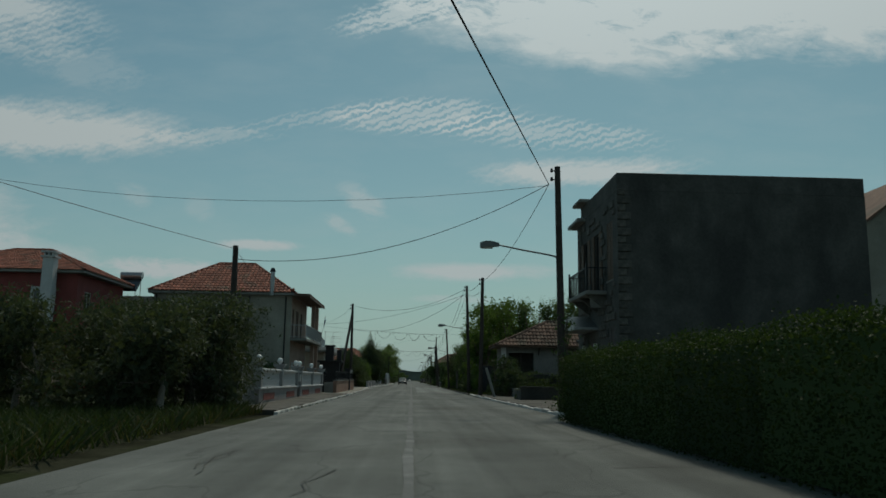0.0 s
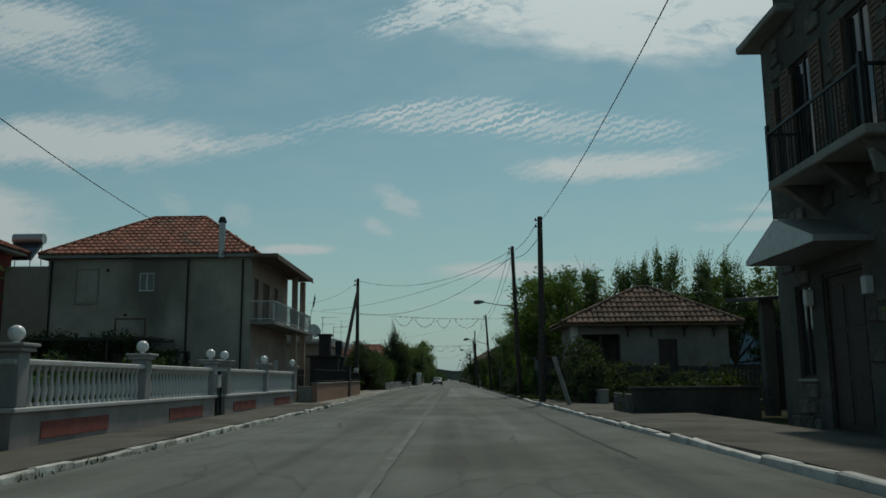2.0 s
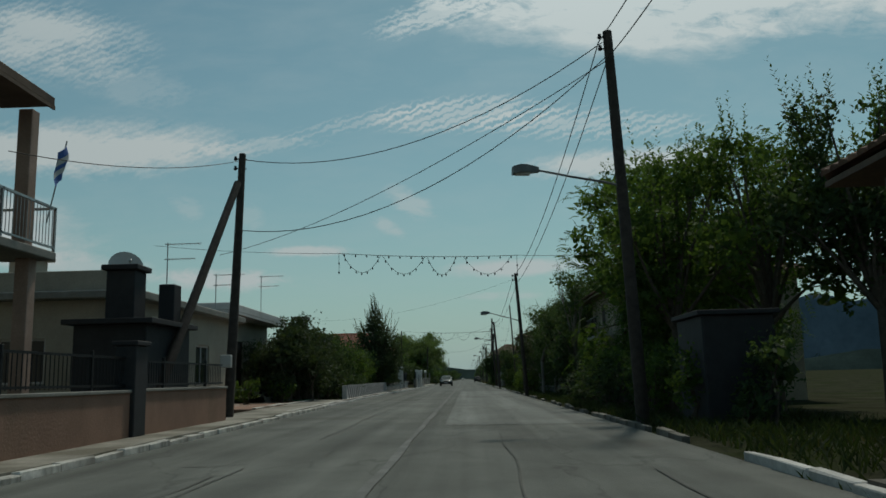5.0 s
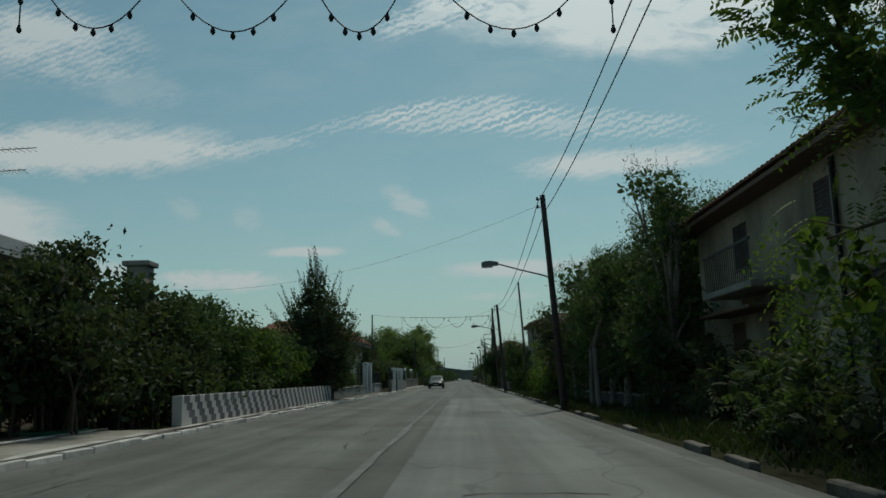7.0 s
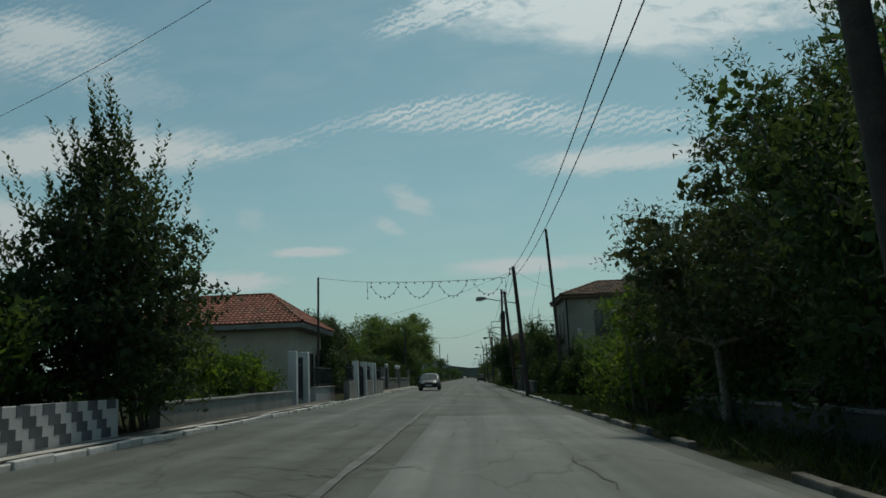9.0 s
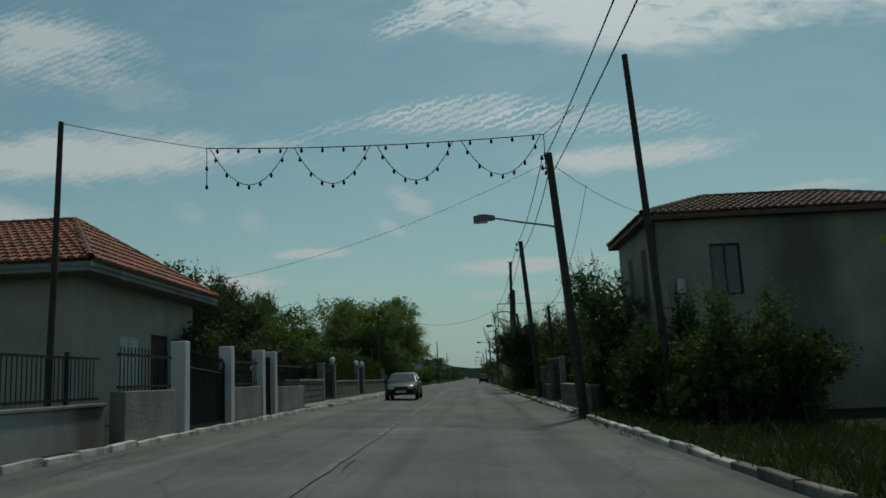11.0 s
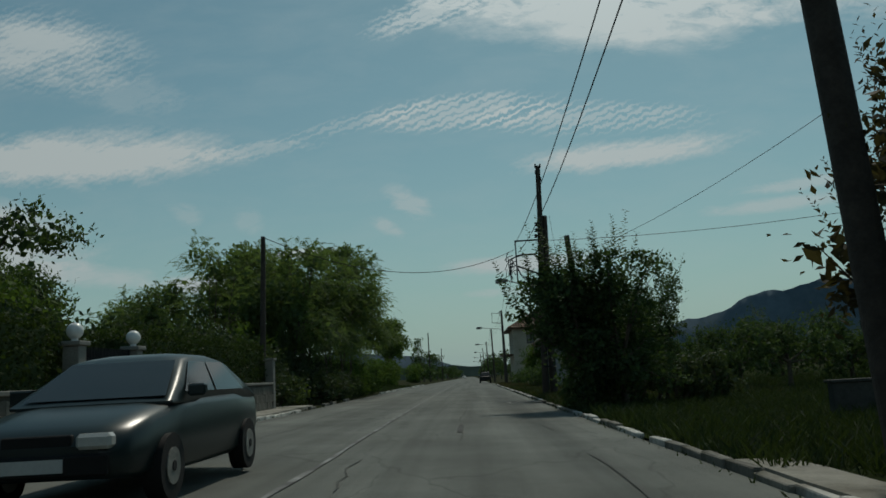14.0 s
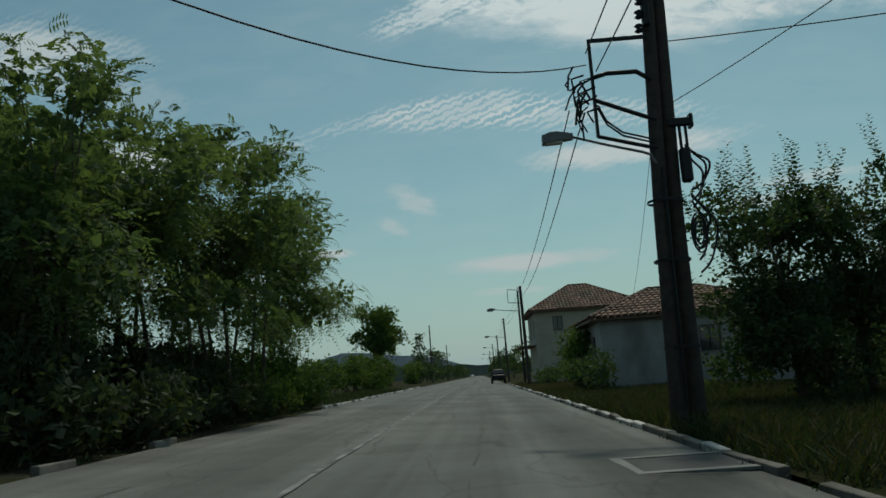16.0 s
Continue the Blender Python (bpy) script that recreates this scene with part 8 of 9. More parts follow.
solid("gate_post", Shape().box(4.15, 4.37, 156.3, 156.52, -.3, 1.78, .015), CONCRETE, (4.25, 156.4, G(4.25, 156.4)), "slim pale concrete gate post", "gate post", "gate posts")
iron_gate("dark_gate", 156.55, 159.36, 4.25, G(4.25, 158) + .1, 1.5, 1.5, "dark narrow iron gate between stone pillars", False, .08)
solid("terrace_wall", Shape().box(8.6, 15.0, 176.4, 176.65, -.5, .52, .02).box(8.55, 15.05, 176.35, 176.7, .52, .58, .01), OLDSTONE, (11.8, 176.5, -.3), "low dark wall at the field's edge", "garden wall")
solid("meadow", sheet([RX(190) + .16, 4.5, 6, 8, 10, 13, 17, 24, 34, 48], [166.5 + 2.5 * k for k in range(40)], lambda x, y: land(x, y) + .06), MEADOW, (0, 0, 0), "rank green meadow beside the road", "meadow", kind="structure")
grass("grassy_verge", [(3.8, 12, 167, 226)], GRASS_GREEN, "rank green grass on the field verge", 36, .3, 190)
grass("far_meadow_grass", [(12, 30, 172, 215)], GRASS_GREEN, "tall green grass in the field", 39, .4, 45)
grass("dry_field", [(3.9, 13, 190, 262)], GRASS_DRY, "dry yellow field grass beside the kerb", 37, .3, 80)
grass("kerb_weeds", [(3.4, 3.8, 138, 245), (3.3, 3.6, 38, 62), (-5.6, -5.25, 30, 62), (-5.35, -5.0, 152, 190), (-5.75, -5.45, 195, 240)], GRASS_GREEN, "small weeds along the kerb", 38, .07, 40)

# the broad mulberry over the kerb, and those behind
for k, (x, y, h, r) in enumerate([(4.45, 184.3, 4.9, 1.45), (5.6, 184.6, 5.5, 1.5), (5.0, 185.4, 5.2, 1.2), (8.7, 203.5, 6.0, 1.7), (11.0, 204.6, 6.7, 1.8)]):
    bl = spread(RN, -r * .9, r * .8, -r * .8, r * .8, h * .3, h - .9, r * .55, 12) + spread(RN, -r * .8, r * .9, -r * .7, r * .7, .4, h * .35, r * .5, 7)
    if k == 0:
        bl = [(b[0] - .35 if b[2] > 2.0 else max(b[0], -.1), min(b[1], .1), *b[2:]) for b in bl] + [(-1.6, 0, 3.9, .5, .5, .5), (-1.9, -.2, 3.2, .5, .5, .5), (-1.5, -.2, 2.6, .5, .5, .5), (-1.0, 0, 4.3, .5, .5, .5)]
    tree("mulberry_tree", (x, y, G(x, y)), h * .3, .12, bl, LEAF_DARK, "dark broad-leaved mulberry with upright shoots", 430 + k, group="mulberry trees", per_m3=8, leaf=.11, clump=.28, leaves=26, width=.6, fill=.6, spray=.15, shoots=(46 if k < 3 else 80, 1.5, .19, .62, .3, .4, 36))
for k, (x, y) in enumerate([(7.5, 186.5), (8.6, 187.2), (6.3, 186.2)]):
    shrub("low_thicket", (x, y, G(x, y)), spread(RN, -.7, .9, -.6, .6, .3, 1.5, .6, 8), LEAF_DEEP, "dark low thicket at the mulberry's foot", 470 + k, "bush", "thicket by the mulberry", per_m3=14, leaf=.11, clump=.26, leaves=20)
for k, (x, y) in enumerate([(13, 214), (17, 219), (21, 212), (15, 202), (19, 198), (24, 222), (14.5, 194), (24, 206), (20, 190), (26, 194), (31, 200), (29, 212), (33, 188), (36, 206), (27, 184), (39, 196)]):
    tree("orchard_tree", (x, y, G(x, y)), 1.3, .12, spread(RN, -1.6, 1.6, -1.3, 1.3, .8, 3.0, 1.0, 9), LEAF_DARK, "low green orchard tree in the field", 440 + k, group="orchard trees", per_m3=5, fill=.7, leaf=.13, clump=.35, leaves=24, shoots=(40, .7, .14, .4, .1, .5, 12))
TRUE_METRES[0] = False


def transformer_poles():
    """Two old poles side by side, the cable frame over the road, the cable ends and loops."""
    y = 198.4
    zz = G(4.4, y)
    t = thing("transformer_pole", (4.4, y, zz - .15), "twin wooden poles with steel frames and cables", "utility pole")
    part("pole", Shape().tube([(4.3, y - .1, zz - .2), (4.42, y - .1, 4), (4.66, y - .05, 9.0), (4.73, y, 11.5)], [.17, .155, .135, .12], 12), POLEWOOD, t)
    part("pole", Shape().tube([(4.72, y + .12, zz - .2), (4.74, y + .1, 4), (4.87, y + .06, 8.0), (4.9, y + .04, 8.9)], [.19, .17, .14, .12], 12), POLEWOOD, t)
    x0, x1 = 3.3, 4.5
    fr = Shape().box(x0 - .03, x1, y - .33, y - .27, 7.6, 7.67).box(x0 - .03, x0 + .03, y - .34, y - .26, 5.6, 7.6)
    fr.tube([(x0, y - .3, 6.85), (x0 + .3, y - .28, 6.93), (x1 - .3, y - .25, 6.93), (x1, y - .2, 6.75)], .05, 7)
    fr.tube([(x0, y - .3, 6.38), (x1, y - .2, 5.9)], .045, 6).tube([(x0, y - .3, 5.62), (x1, y - .2, 5.3)], .04, 6)
    part("cable_frame", fr, IRON, t, "dark steel cable bracket")
    sp = Shape().box(4.75, 5.24, y - .14, y + .02, 5.78, 5.93, .01).box(5.18, 5.25, y - .17, y + .05, 5.72, 6.0, .01)
    sp.box(4.95, 5.0, y - .1, y - .05, 5.3, 5.78).box(5.07, 5.12, y - .1, y - .05, 5.3, 5.78)
    part("spur", sp, IRON, t, "short dark steel side arm")
    part("terminal_box", Shape().box(4.92, 5.12, y - .2, y + .02, 4.6, 5.3, .03), IRON, t)
    for k, (dx, dz) in enumerate([(-.12, .0), (.12, .0), (-.12, -.35), (.1, -.7)]):
        part("insulator", Shape().lathe((4.72 + dx, y - .1, 11.4 + dz), [(.03, 0), (.06, .03), (.03, .06), (.06, .09), (.03, .12), (.055, .15), (.02, .2)], 8), IRON, t)
    for k in range(3):
        z = 8.45 - .3 * k
        part("insulator", Shape().lathe((4.42 - .03 * k, y - .25, z - .1), [(.05, 0), (.1, .03), (.05, .07), (.05, .1), (.1, .14), (.05, .18)], 9), IRON, t)
        part("insulator_pin", Shape().tube([(4.42 - .03 * k, y - .25, z), (4.62, y - .1, z - .03)], .02, 5), IRON, t)
    part("fuse_box", Shape().box(4.46, 4.6, y - .3, y - .12, 7.9, 8.6, .02), IRON, t)
    rng = np.random.default_rng(3)
    # cables hanging in loops beside the poles
    for top, low, out in ((5.35, 4.2, .34), (5.2, 4.05, .26), (4.35, 3.2, .3), (4.3, 2.75, .42), (4.2, 3.0, .24), (5.3, 4.4, .42)):
        x = 4.98
        pts = [(x + .05 + out * math.sin(math.pi * q / 12) ** .8, y - .16 + .1 * math.sin(q), top + (low - top) * q / 12) for q in range(13)]
        part("cable_loop", Shape().tube(pts, .024, 5), CABLE, t)
    for r in (.14, .2, .25):
        c = (5.1, y - .18, 3.55)
        part("cable_coil", Shape().tube([(c[0] + .6 * r * math.cos(a), c[1], c[2] + 1.6 * r * math.sin(a)) for a in [2 * math.pi * q / 16 for q in range(17)]], .02, 5, False), CABLE, t)
    # loose cable ends at the frame's outer corner
    for k in range(16):
        cx, cz = 3.02 + rng.uniform(-.14, .2), 6.85 - .065 * k
        pts = [(cx + rng.uniform(-.05, .28), y - .34, cz + rng.uniform(.1, .3)), (cx - rng.uniform(.0, .16), y - .37, cz + .05), (cx + rng.uniform(-.14, .1), y - .33, cz - rng.uniform(.15, .35))]
        part("cable_tail", Shape().tube(pts, rng.uniform(.016, .028), 5), CABLE, t)
    part("cable_tail", Shape().tube([(3.1, y - .35, 6.75), (2.82, y - .36, 6.6), (2.74, y - .36, 6.72), (2.84, y - .36, 6.86)], .018, 5), CABLE, t)
    part("cable_tail", Shape().tube([(2.98, y - .35, 6.7), (2.8, y - .36, 6.45), (2.7, y - .36, 6.2)], .018, 5), CABLE, t)
    for q in (.0, .07):
        part("drop_cable", Shape().tube([(3.35, y - .3, 6.2 + q), (3.5, y - .3, 5.85 + q), (3.8, y - .28, 5.6 + q), (4.45, y - .2, 5.42 + q)], .022, 5), CABLE, t)
    for z in (1.5, 3.2, 4.4):
        part("strap", Shape().tube([(4.55, y, zz + z), (4.55, y, zz + z + .05)], [.36, .36], 14, False), IRON, t)
    lamp_on(t, (4.42, y - .2, 5.0), (2.19, y - .2, 5.66))
    part("conduit", Shape().tube([(4.45, y - .29, zz + .4), (4.5, y - .29, 4.9)], .03, 6), IRON, t)


TRUE_METRES[0] = True
transformer_poles()
TRUE_METRES[0] = False
gc = thing("gully_cover", (2.1, 177.3, 0), "square concrete drain cover set in the asphalt", "drain cover")
zc = G(2.1, 177.3) + .016
part("cover_frame", Shape().box(1.35, 2.75, 176.6, 176.75, zc - .02, zc + .012).box(1.35, 2.75, 177.95, 178.1, zc - .02, zc + .012).box(1.35, 1.5, 176.75, 177.95, zc - .02, zc + .012).box(2.6, 2.75, 176.75, 177.95, zc - .02, zc + .012), CONCRETE, gc)
part("cover_plate", Shape().box(1.52, 2.58, 176.77, 177.93, zc - .03, zc + .004), PATCH, gc)


def far_house(name, label, x0, x1, y0, y1, ze, rx0, rx1, ry, zr, wmat, holes_s, holes_w, seed):
    t = thing(name, ((x0 + x1) / 2, (y0 + y1) / 2, -.3), label, "house")
    sh = wall(Shape(), "y", y0, .3, x0, x1, -.8, ze, holes_s)
    wall(sh, "x", x0, .3, y0 + .3, y1 - .3, -.8, ze, holes_w), wall(sh, "y", y1, -.3, x0, x1, -.8, ze), wall(sh, "x", x1, -.3, y0 + .3, y1 - .3, -.8, ze)
    part("wall", sh, wmat, t)
    for h in holes_s:
        window(t, "y", y0, 1, *h, DARKWOOD)
    for h in holes_w:
        window(t, "x", x0, 1, *h, DARKWOOD)
    hip_roof(t, x0 - .5, x1 + .5, y0 - .5, y1 + .5, ze + .05, rx0, rx1, ry, zr, OLDTILE, .1, .3, .45)
    return t


far_house("white_cottage", "white rendered cottage with old tiled roof", 5.7, 14.5, 206.7, 214, 2.95, 8.9, 11.5, 210.5, 4.5, GREYWALL, [(10.2, 11.2, 1.2, 2.4)], [(208.5, 209.5, 1.0, 2.3)], 1)
h = far_house("corner_house", "beige two-storey house with tiled hip roof", 5.0, 14.0, 238, 247, 5.75, 8.6, 10.2, 242.5, 8.2, CREAM, [(6.5, 7.35, 4.1, 5.3), (11.2, 12.2, 4.1, 5.3)], [(239.5, 240.7, 3.7, 5.2), (243, 244.2, 3.7, 5.2)], 2)
part("awning", Shape().box(3.6, 5.0, 238.5, 246, 2.9, 3.02, .02), WOOD, h)
shrub("roadside_bush", (5.0, 212, -.3), spread(RN, -.3, 1.5, -3, 3, .6, 2.6, 1.0, 9), LEAF_MID, "green bush before the white cottage", 450, per_m3=7, leaf=.13, clump=.32, leaves=24)
for k, (x, y) in enumerate([(4.6, 203), (6.5, 222), (4.8, 228), (7, 233)]):
    shrub("roadside_bush", (x, y, -.3), spread(RN, -.6, .9, -2, 2, .4, 1.3, .7, 6), LEAF_DARK, "low dark bush on the verge", 451 + k, "bush", "far verge bushes", per_m3=8, leaf=.13, clump=.3, leaves=22)

# further poles along the road
for k, (x, y, h, lx, ly, lz) in enumerate([(3.6, 231.0, 7.4, .95, 230, 5.65), (3.7, 276, 8.0, 1.1, 275.5, 5.7), (3.8, 322, 8.0, 1.1, 321.5, 5.8), (3.8, 372, 8.2, 1.2, 371, 5.8), (3.8, 430, 8.2, 1.2, 429, 5.8)]):
    p = pole((x + .1, y), (x, y, h), .13, "dark wooden utility pole with street lamp", lamp=(lx, ly, lz), group="far utility poles")
    if k == 0:
        part("cable_frame", Shape().tube([(3.6, y, 7.1), (2.6, y, 7.2), (2.6, y, 6.2), (3.6, y, 6.1)], .035, 5), IRON, p)
pole((4.2, 246), (4.2, 246, 8.5), .11, "dark wooden pole by the corner house", irons=False, group="far utility poles")
for k, (x, y, h) in enumerate([(-7.5, 300, 9.5), (-7.2, 360, 8.5)]):
    pole((x, y), (x, y, h), .12, "distant dark wooden pole", irons=False, group="far utility poles")

# distant rows of trees and the hills
for k in range(26):
    s = -1 if k % 2 else 1
    y = 285 + 17 * k
    x = s * RN.uniform(7, 11)
    hh = RN.uniform(4, 7.5)
    if s < 0 and y < 320:
        hh = 4
    bl = spread(RN, -2.2, 2.2, -3, 3, hh * .3, hh - 1, 1.5, 7)
    if k in (3, 5, 7):
        bl += [(RN.uniform(-2, 2), 0, hh + RN.uniform(0, 3), .7, .7, 1.6) for _ in range(3)]
    tree("distant_tree", (x, y, G(x, y)), hh * .35, .2, bl, LEAF_DARK, "distant dark tree along the straight road", 460 + k, group="distant trees", per_m3=.8, leaf=.42, clump=.7, leaves=13, fill=.4)


def hills(name, y, material, profile, label):
    vs, n = [], len(profile)
    for x, z in profile:
        vs += [(x, y - 60, -20), (x, y, z), (x, y + 250, z * .7)]
    fs = []
    for i in range(n - 1):
        a = 3 * i
        fs += [(a, a + 3, a + 4, a + 1), (a + 1, a + 4, a + 5, a + 2)]
    solid(name, Shape().add(vs, fs, True), material, (0, y, 0), label, "hill", kind="structure")


prof = [(-900 + 30 * k, 24 + 9 * math.sin(k * .37) + 4 * math.sin(k * 1.3 + 1) + 2.0 * math.sin(k * 3.1)) for k in range(61)]
hills("wooded_hill", 1500, HILL, prof, "low dark wooded hills closing the road")
prof = [(100 + 25 * k, 205 * math.exp(-((k - 48) / 30) ** 4) + 9 * math.sin(k * .71) + 5 * math.sin(k * .37 + 1) + 3 * math.sin(k * 1.9) + 10) for k in range(90)]
hills("blue_mountain", 2500, HAZEHILL, prof, "mountain ridge beyond the fields, coloured blue for haze")
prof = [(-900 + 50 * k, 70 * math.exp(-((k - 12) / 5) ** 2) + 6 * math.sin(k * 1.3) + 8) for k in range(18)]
hills("blue_hill", 2300, HAZEHILL, prof, "low distant hills, coloured blue for haze")


# ---- cables ----
TRUE_METRES[0] = True
T1, T2, T3, T5, T6, T7 = ((3.4, 26.6, 7.75), (3.68, 56.35, 8.0), (3.55, 72.5, 9.3), (3.2, 105.4, 7.5), (3.2, 146.8, 7.3), (3.42, 164.4, 7.65))
TB, TC, T9, T10, T11 = ((3.45, 198.4, 7.5), (3.0, 198.4, 6.3), (4.6, 252, 7.9), (4.8, 303, 8.6), (4.9, 355, 8.8))
wire((-0.79, 8, 5.08), T1, .0, .013)
wire((-6.0, -22, 4.0), (-0.79, 8, 5.08), .1, .013)
wire(T1, T2, .5)
for a, b in ((T2, T3), (T3, T5), (T5, T6), (T6, T7), (T7, TB), (TC, T9), (T9, T10), (T10, T11)):
    d, e = (-.1, .12) if b[1] < 160 else (-.18, 0)
    wire((a[0] + d, a[1], a[2]), (b[0] + d, b[1], b[2]), .35 if b[1] - a[1] < 20 else .88 if b[1] < 160 else .6, .014)
    wire((a[0] + e, a[1], a[2] - .4), (b[0] + e, b[1], b[2] - .4), .4 if b[1] - a[1] < 20 else .72, .014)
wire((-7.7, 29.7, 5.4), T1, .9, .012, "thin service cable crossing the road")
wire((-7.7, 29.7, 5.75), (-10.7, 60, 7.0), .5, .01, "thin service cable to the tall house")
wire((-16, 14.3, 6.7), (-7.6, 29.6, 5.75), .15, .01, "thin cable from a western house")
wire((-34, 34, 13.2), (3.35, 26.6, 7.7), 2.3, .008, "thin cable from a western roof")
wire((-6.9, 77.9, 8.1), T3, 1.1, .013, "slack cable crossing the road")
wire((-6.9, 77.8, 5.8), (3.6, 72.5, 8.9), 1.3, .013, "slack lower cable crossing the road")
wire((-6.9, 77.9, 8.1), (-8.7, 68, 5.6), .3, .01, "thin service cable to the balcony")
wire((9.2, 38.7, 8.4), (15.3, 74.5, 6.6), .5, .012, "service cable over the cottage roof")
wire((-20, 120, 7.0), (3.2, 105.4, 7.4), 1.6, .0045, "thin cable crossing to the gardens")
wire((-11.5, 90.5, 7.1), (3.6, 72.5, 8.8), .65, .012, "service cable to the low house")
wire((3.2, 146.8, 7.2), (-9.0, 151, 4.6), .5, .006, "thin service cable to the cottage")
wire((3.2, 146.8, 7.2), (8.5, 153, 6.4), .4, .008, "thin service cable to the rendered house")
wire((4.2, 159.8, 4.05), (5.8, 156.8, 8.8), .9, .011, "slack cable to a garden post")
wire((3.25, 198.4, 7.25), (-6.3, 186, 6.3), 1.2, .014, "slack cable crossing above the road")
wire((4.75, 198.5, 7.65), (26, 194, 8.4), .5, .014, "cable running to the fields")
wire((4.9, 199, 6.4), (13.5, 175, 9.4), .8, .01, "thin cable to the gardens")
wire((5.2, 199, 9.0), (9.5, 228, 4.8), .5, .009, "thin service cable to the white cottage")


# ---- light garlands over the road ----
def garland(a, b, spans, drop, label):
    a, b = Vector(a), Vector(b)
    t = thing("light_garland", tuple(a), label, "string lights", "light garlands")
    bulb = mesh_of("bulb", Shape().lathe((0, 0, -.1), [(.012, 0), (.032, .03), (.03, .06), (.018, .08), (.018, .1)], 7), IRON)
    part("carrier", Shape().tube([a.lerp(b, k / 24) - Vector((0, 0, .09 * 4 * (k / 24) * (1 - k / 24))) for k in range(25)], .012, 5), CABLE, t)

    def carrier(f):
        return a.lerp(b, f) - Vector((0, 0, .09 * 4 * f * (1 - f)))
    for k in range(16):
        piece("bulb", bulb, t, carrier((k + .5) / 16) - Vector((0, 0, .01)))
    for f0, f1 in spans:
        pts = [carrier(f0 + (f1 - f0) * q / 14) - Vector((0, 0, drop * 4 * (q / 14) * (1 - q / 14))) for q in range(15)]
        part("festoon", Shape().tube(pts, .009, 5), CABLE, t)
        for q in range(1, 14, 2):
            piece("bulb", bulb, t, pts[q])
    for p in (carrier(0), carrier(1)):
        part("tail", Shape().tube([p, p - Vector((0, 0, drop))], .009, 5), CABLE, t)
        piece("bulb", bulb, t, p - Vector((0, 0, drop)))
        piece("bulb", bulb, t, p - Vector((0, 0, drop * .5)))


garland((-5.04, 85.07, 6.15), (2.05, 85.07, 5.88), ((.02, .235), (.245, .485), (.495, .66), (.70, .97)), .72, "dark garland of small bulbs hung across the road")
wire((-13, 86.3, 6.9), (-5.04, 85.07, 6.15), .1, .008, "thin wire holding a light garland")
wire((2.05, 85.07, 5.88), (6.0, 86, 6.0), .05, .008, "thin wire holding a light garland")
wire((2.4, 140.15, 6.02), (3.1, 140.2, 6.62), .02, .008, "thin wire holding the second garland")
garland((-4.62, 140.0, 6.06), (2.4, 140.15, 6.02), ((.01, .24), (.26, .485), (.505, .73), (.755, .99)), .78, "second garland of small bulbs over the road")
wire((-6.79, 138.2, 6.15), (-4.62, 140.0, 6.06), .03, .008, "thin wire holding the second garland")


# ---- cars ----
def loft(sections, caps=True):
    """A smooth skin through cross-sections, each a list of points in the same order."""
    n = len(sections[0])
    vs = [p for s in sections for p in s]
    fs = [(i * n + k, i * n + (k + 1) % n, (i + 1) * n + (k + 1) % n, (i + 1) * n + k) for i in range(len(sections) - 1) for k in range(n)]
    sh = Shape().add(vs, fs, True)
    if caps:
        sh.add(sections[0], [tuple(range(n))[::-1]], True).add(sections[-1], [tuple(range(n))], True)
    return sh


def car_body(stations, y0, sign, z0):
    """stations: (place along the car, half width, sill height, belt height)."""
    out = []
    for a, w, lo, hi in stations:
        half = [(w * .86, lo), (w * .97, lo + .07), (w, lo + (hi - lo) * .45), (w * .985, hi - .09), (w * .93, hi - .02), (w * .6, hi + .015)]
        ring = [(x, z) for x, z in half] + [(-x, z) for x, z in half[::-1]]
        out.append([(x, y0 + sign * a, z0 + z) for x, z in ring])
    return loft(out)


def car_cabin(stations, y0, sign, z0, wb, wr, belt, top):
    out = []
    for a, zr in stations:
        f = min(1.0, max(0.0, (zr - belt) / (top - belt)))
        w = wb + (wr - wb) * f
        half = [(wb, belt - .04), (w + (wb - w) * .04, zr - .05 * f), (w * .9, zr - .005), (w * .5, zr + .02 * f)]
        ring = half + [(-x, z) for x, z in half[::-1]]
        out.append([(x, y0 + sign * a, z0 + z) for x, z in ring])
    return loft(out)


def shift(sh, x):
    sh.v = [(p[0] + x, p[1], p[2]) for p in sh.v]
    return sh


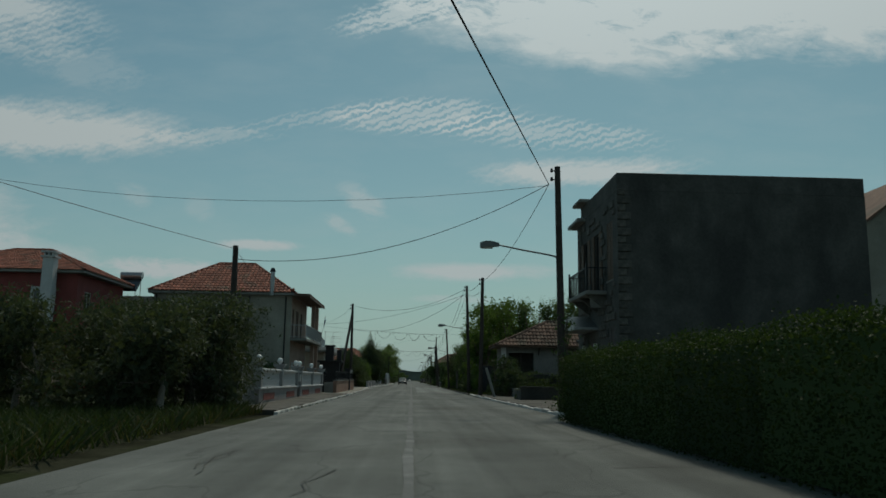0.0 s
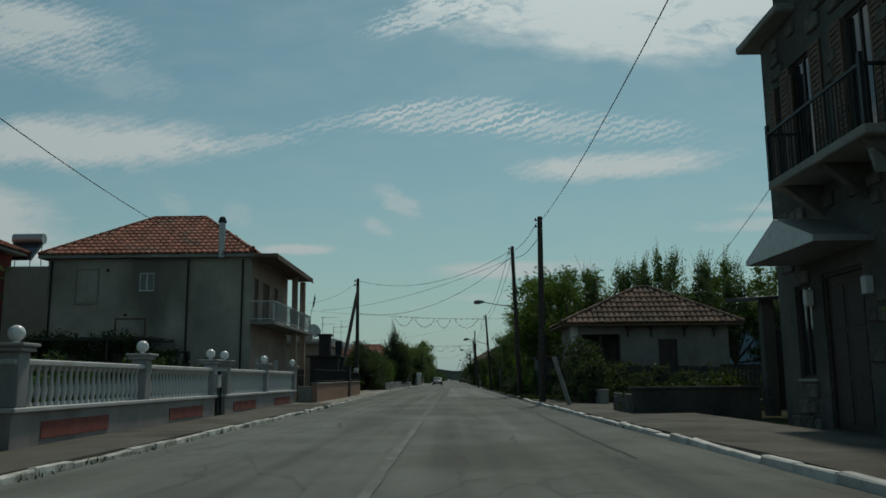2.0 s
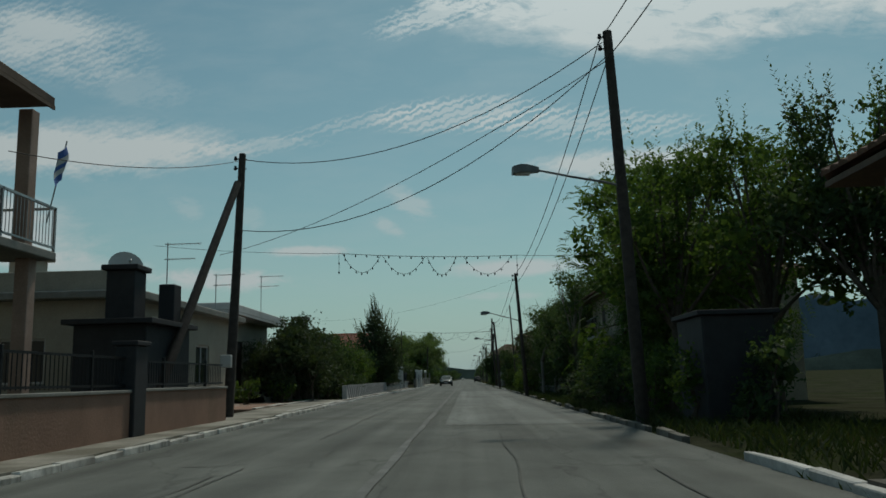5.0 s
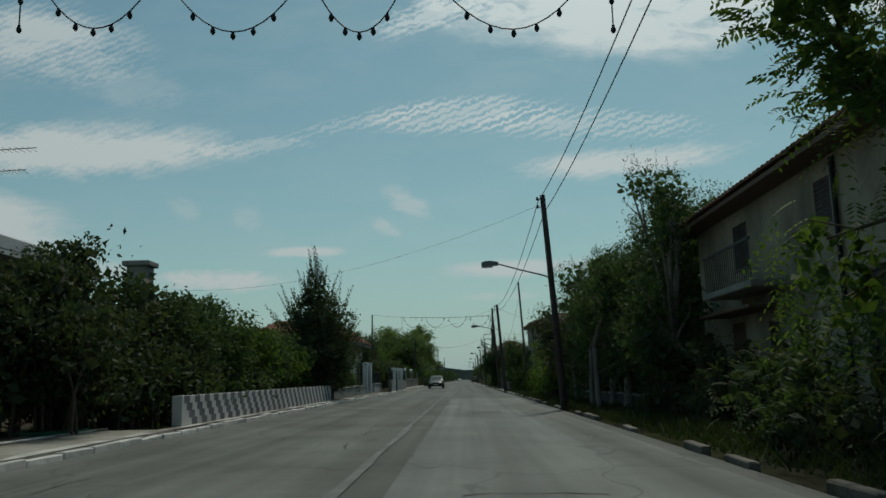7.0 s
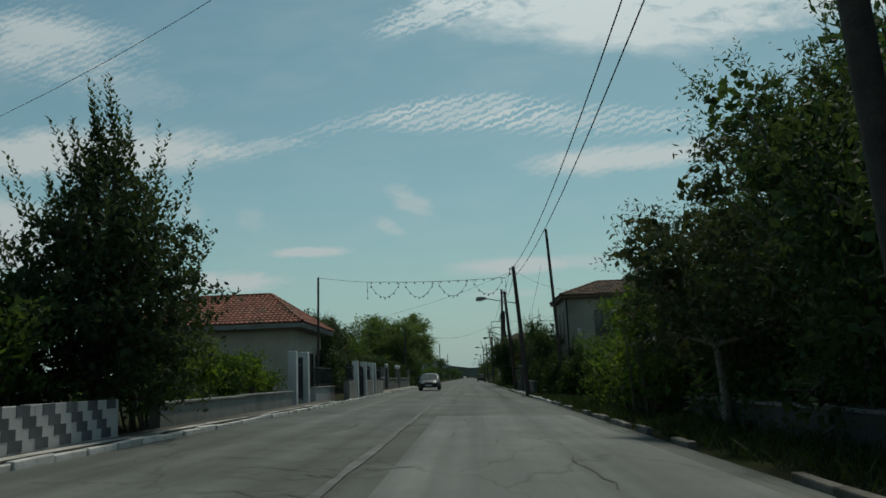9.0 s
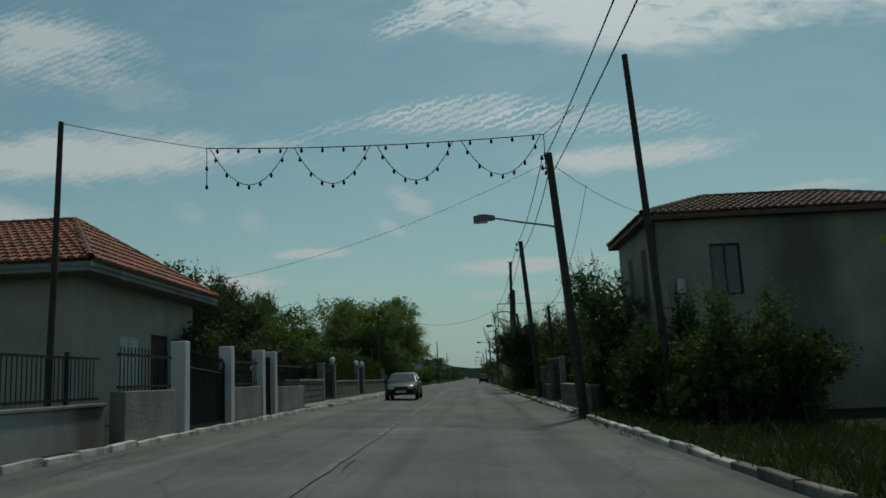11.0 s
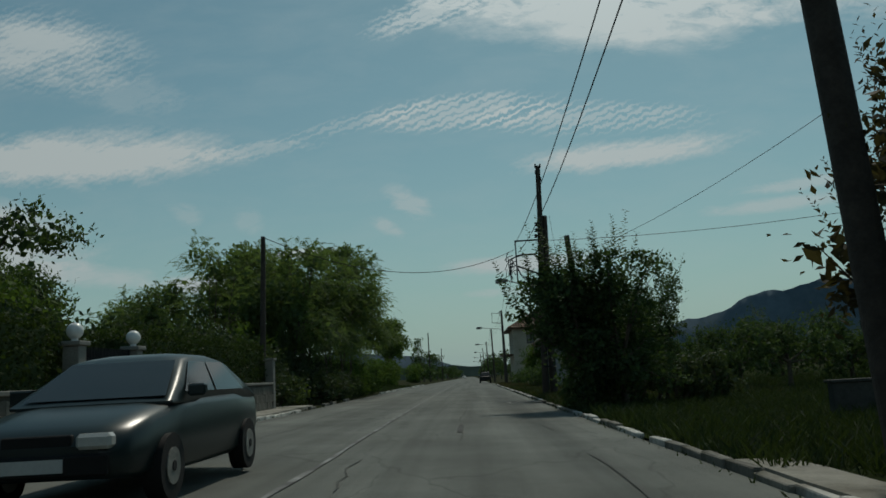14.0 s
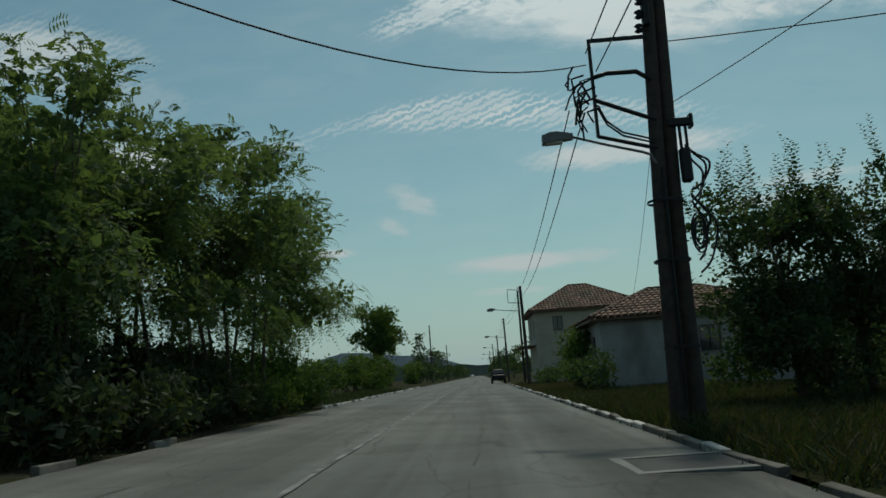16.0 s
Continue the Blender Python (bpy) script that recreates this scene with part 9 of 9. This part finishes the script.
def car(at, sign, label, name, paint, bed=False):
    """A car whose front points towards sign along y; at: the middle of its footprint."""
    x, y, z = at
    t = thing(name, at, label, "car")
    if bed:
        low = [(-2.3, .74, .5, .95), (-2.25, .8, .45, 1.0), (-.5, .82, .42, 1.02), (1.0, .82, .42, 1.02), (1.9, .8, .44, .98), (2.25, .74, .46, .88), (2.34, .66, .52, .8)]
        cab = [(-.55, 1.02), (1.05, 1.02), (.45, 1.62), (-.4, 1.64)]
        roof = [(-.58, 1.0), (-.42, 1.6), (-.1, 1.65), (.35, 1.63), (.55, 1.5), (1.08, 1.0)]
    else:
        low = [(-2.14, .62, .5, .74), (-2.08, .74, .36, .86), (-1.8, .8, .27, .92), (-.9, .83, .22, .93), (.3, .83, .22, .92), (1.0, .82, .22, .89), (1.55, .8, .24, .80), (1.9, .76, .27, .71), (2.06, .68, .3, .63), (2.12, .56, .4, .55)]
        cab = [(-1.72, .92), (1.12, .9), (.32, 1.33), (-1.0, 1.33)]
        roof = [(-1.78, .9), (-1.4, 1.12), (-1.02, 1.32), (-.5, 1.37), (0, 1.37), (.32, 1.32), (.7, 1.12), (1.14, .89)]
    part("body", shift(car_body(low, y, sign, z), x), paint, t)
    part("cabin", shift(car_cabin(roof, y, sign, z, .79, .6, cab[0][1] - .02, cab[2][1] + .04), x), paint, t)
    a0, a1, b0, b1 = cab[1], cab[2], cab[0], cab[3]

    def glass(p, q, lo, hi, w0, w1, off):
        l0 = (p[0] + (q[0] - p[0]) * lo, p[1] + (q[1] - p[1]) * lo)
        l1 = (p[0] + (q[0] - p[0]) * hi, p[1] + (q[1] - p[1]) * hi)
        d = off
        return Shape().add([(x - w0, y + sign * (l0[0] + d), z + l0[1] + .006), (x + w0, y + sign * (l0[0] + d), z + l0[1] + .006), (x + w1, y + sign * (l1[0] + d), z + l1[1] + .006), (x - w1, y + sign * (l1[0] + d), z + l1[1] + .006)], [(0, 1, 2, 3)])
    part("windscreen", glass(a0, a1, .08, .92, .70, .55, .02), GLASS, t)
    part("rear_window", glass(b0, b1, .15, .9, .68, .54, -.02), GLASS, t)
    for s in (-1, 1):
        sg = Shape()
        for f0, f1 in ((.12, .52), (.55, .9)):
            def at_side(f, g):
                yb, yt = b0[0] + (a0[0] - b0[0]) * f, b1[0] + (a1[0] - b1[0]) * f
                yy = yb + (yt - yb) * g
                zz = b0[1] + (b1[1] - b0[1]) * g
                return (x + s * (.79 + (.6 - .79) * g + .012), y + sign * yy, z + zz)
            sg.add([at_side(f0, .12), at_side(f1, .12), at_side(f1, .9), at_side(f0, .9)], [(0, 1, 2, 3)])
        part("side_window", sg, GLASS, t)
        part("mirror", Shape().box(x + s * .80, x + s * .98, y + sign * .72 - .05, y + sign * .72 + .05, z + .92, z + 1.04, .02), paint, t)
        hy, hz = y + sign * (2.05 if not bed else 2.24), z + (.6 if not bed else .82)
        part("headlight", Shape().box(x + s * .5 - .15, x + s * .5 + .15, hy - .12, hy + .02, hz - .065, hz + .065, .03), LAMPGLASS, t)
        for wy in (-1.28, 1.3):
            w = thing("wheel", (x + s * .765, y + sign * wy, z + .3), "", "")
            for key in ("label", "category"):
                if key in w:
                    del w[key]
            w.parent = t
            w.location = Vector((s * .765, sign * wy, .3))
            c = ORG[w]
            part("tyre", Shape().tube([c + Vector((-.09, 0, 0)), c + Vector((.09, 0, 0))], .3, 18), TYRE, w)
            part("rim", Shape().tube([c + Vector((-.1, 0, 0)), c + Vector((.1, 0, 0))], .17, 14), CONCRETE, w)
            part("hub", Shape().tube([c + Vector((-.108, 0, 0)), c + Vector((.108, 0, 0))], .05, 10), TYRE, w)
    f = y + sign * (2.12 if not bed else 2.36)
    part("bumper", Shape().box(x - .62, x + .62, min(f - .03 * sign, f + .05 * sign), max(f - .03 * sign, f + .05 * sign), z + .32, z + .5, .02), TYRE, t)
    part("grille", Shape().box(x - .3, x + .3, min(f - .06 * sign, f + .0 * sign), max(f - .06 * sign, f), z + .56, z + .66, .01), TYRE, t)
    part("number_plate", Shape().box(x - .26, x + .26, min(f + .05 * sign, f + .06 * sign), max(f + .05 * sign, f + .06 * sign), z + .36, z + .47), PLASTIC, t, "plain pale plate")
    return t


car((-2.95, 167.0, G(-2.95, 167.0) + .02), -1, "dark green hatchback car standing on the asphalt", "hatchback_car", CARPAINT)
car((2.8, 280, G(2.8, 280) + .02), 1, "dark pickup parked at the kerb", "pickup_truck", IRON, True)
car((-2.6, 560, G(-2.6, 560) + .02), -1, "pale distant car on the straight road", "distant_car", WHITE)
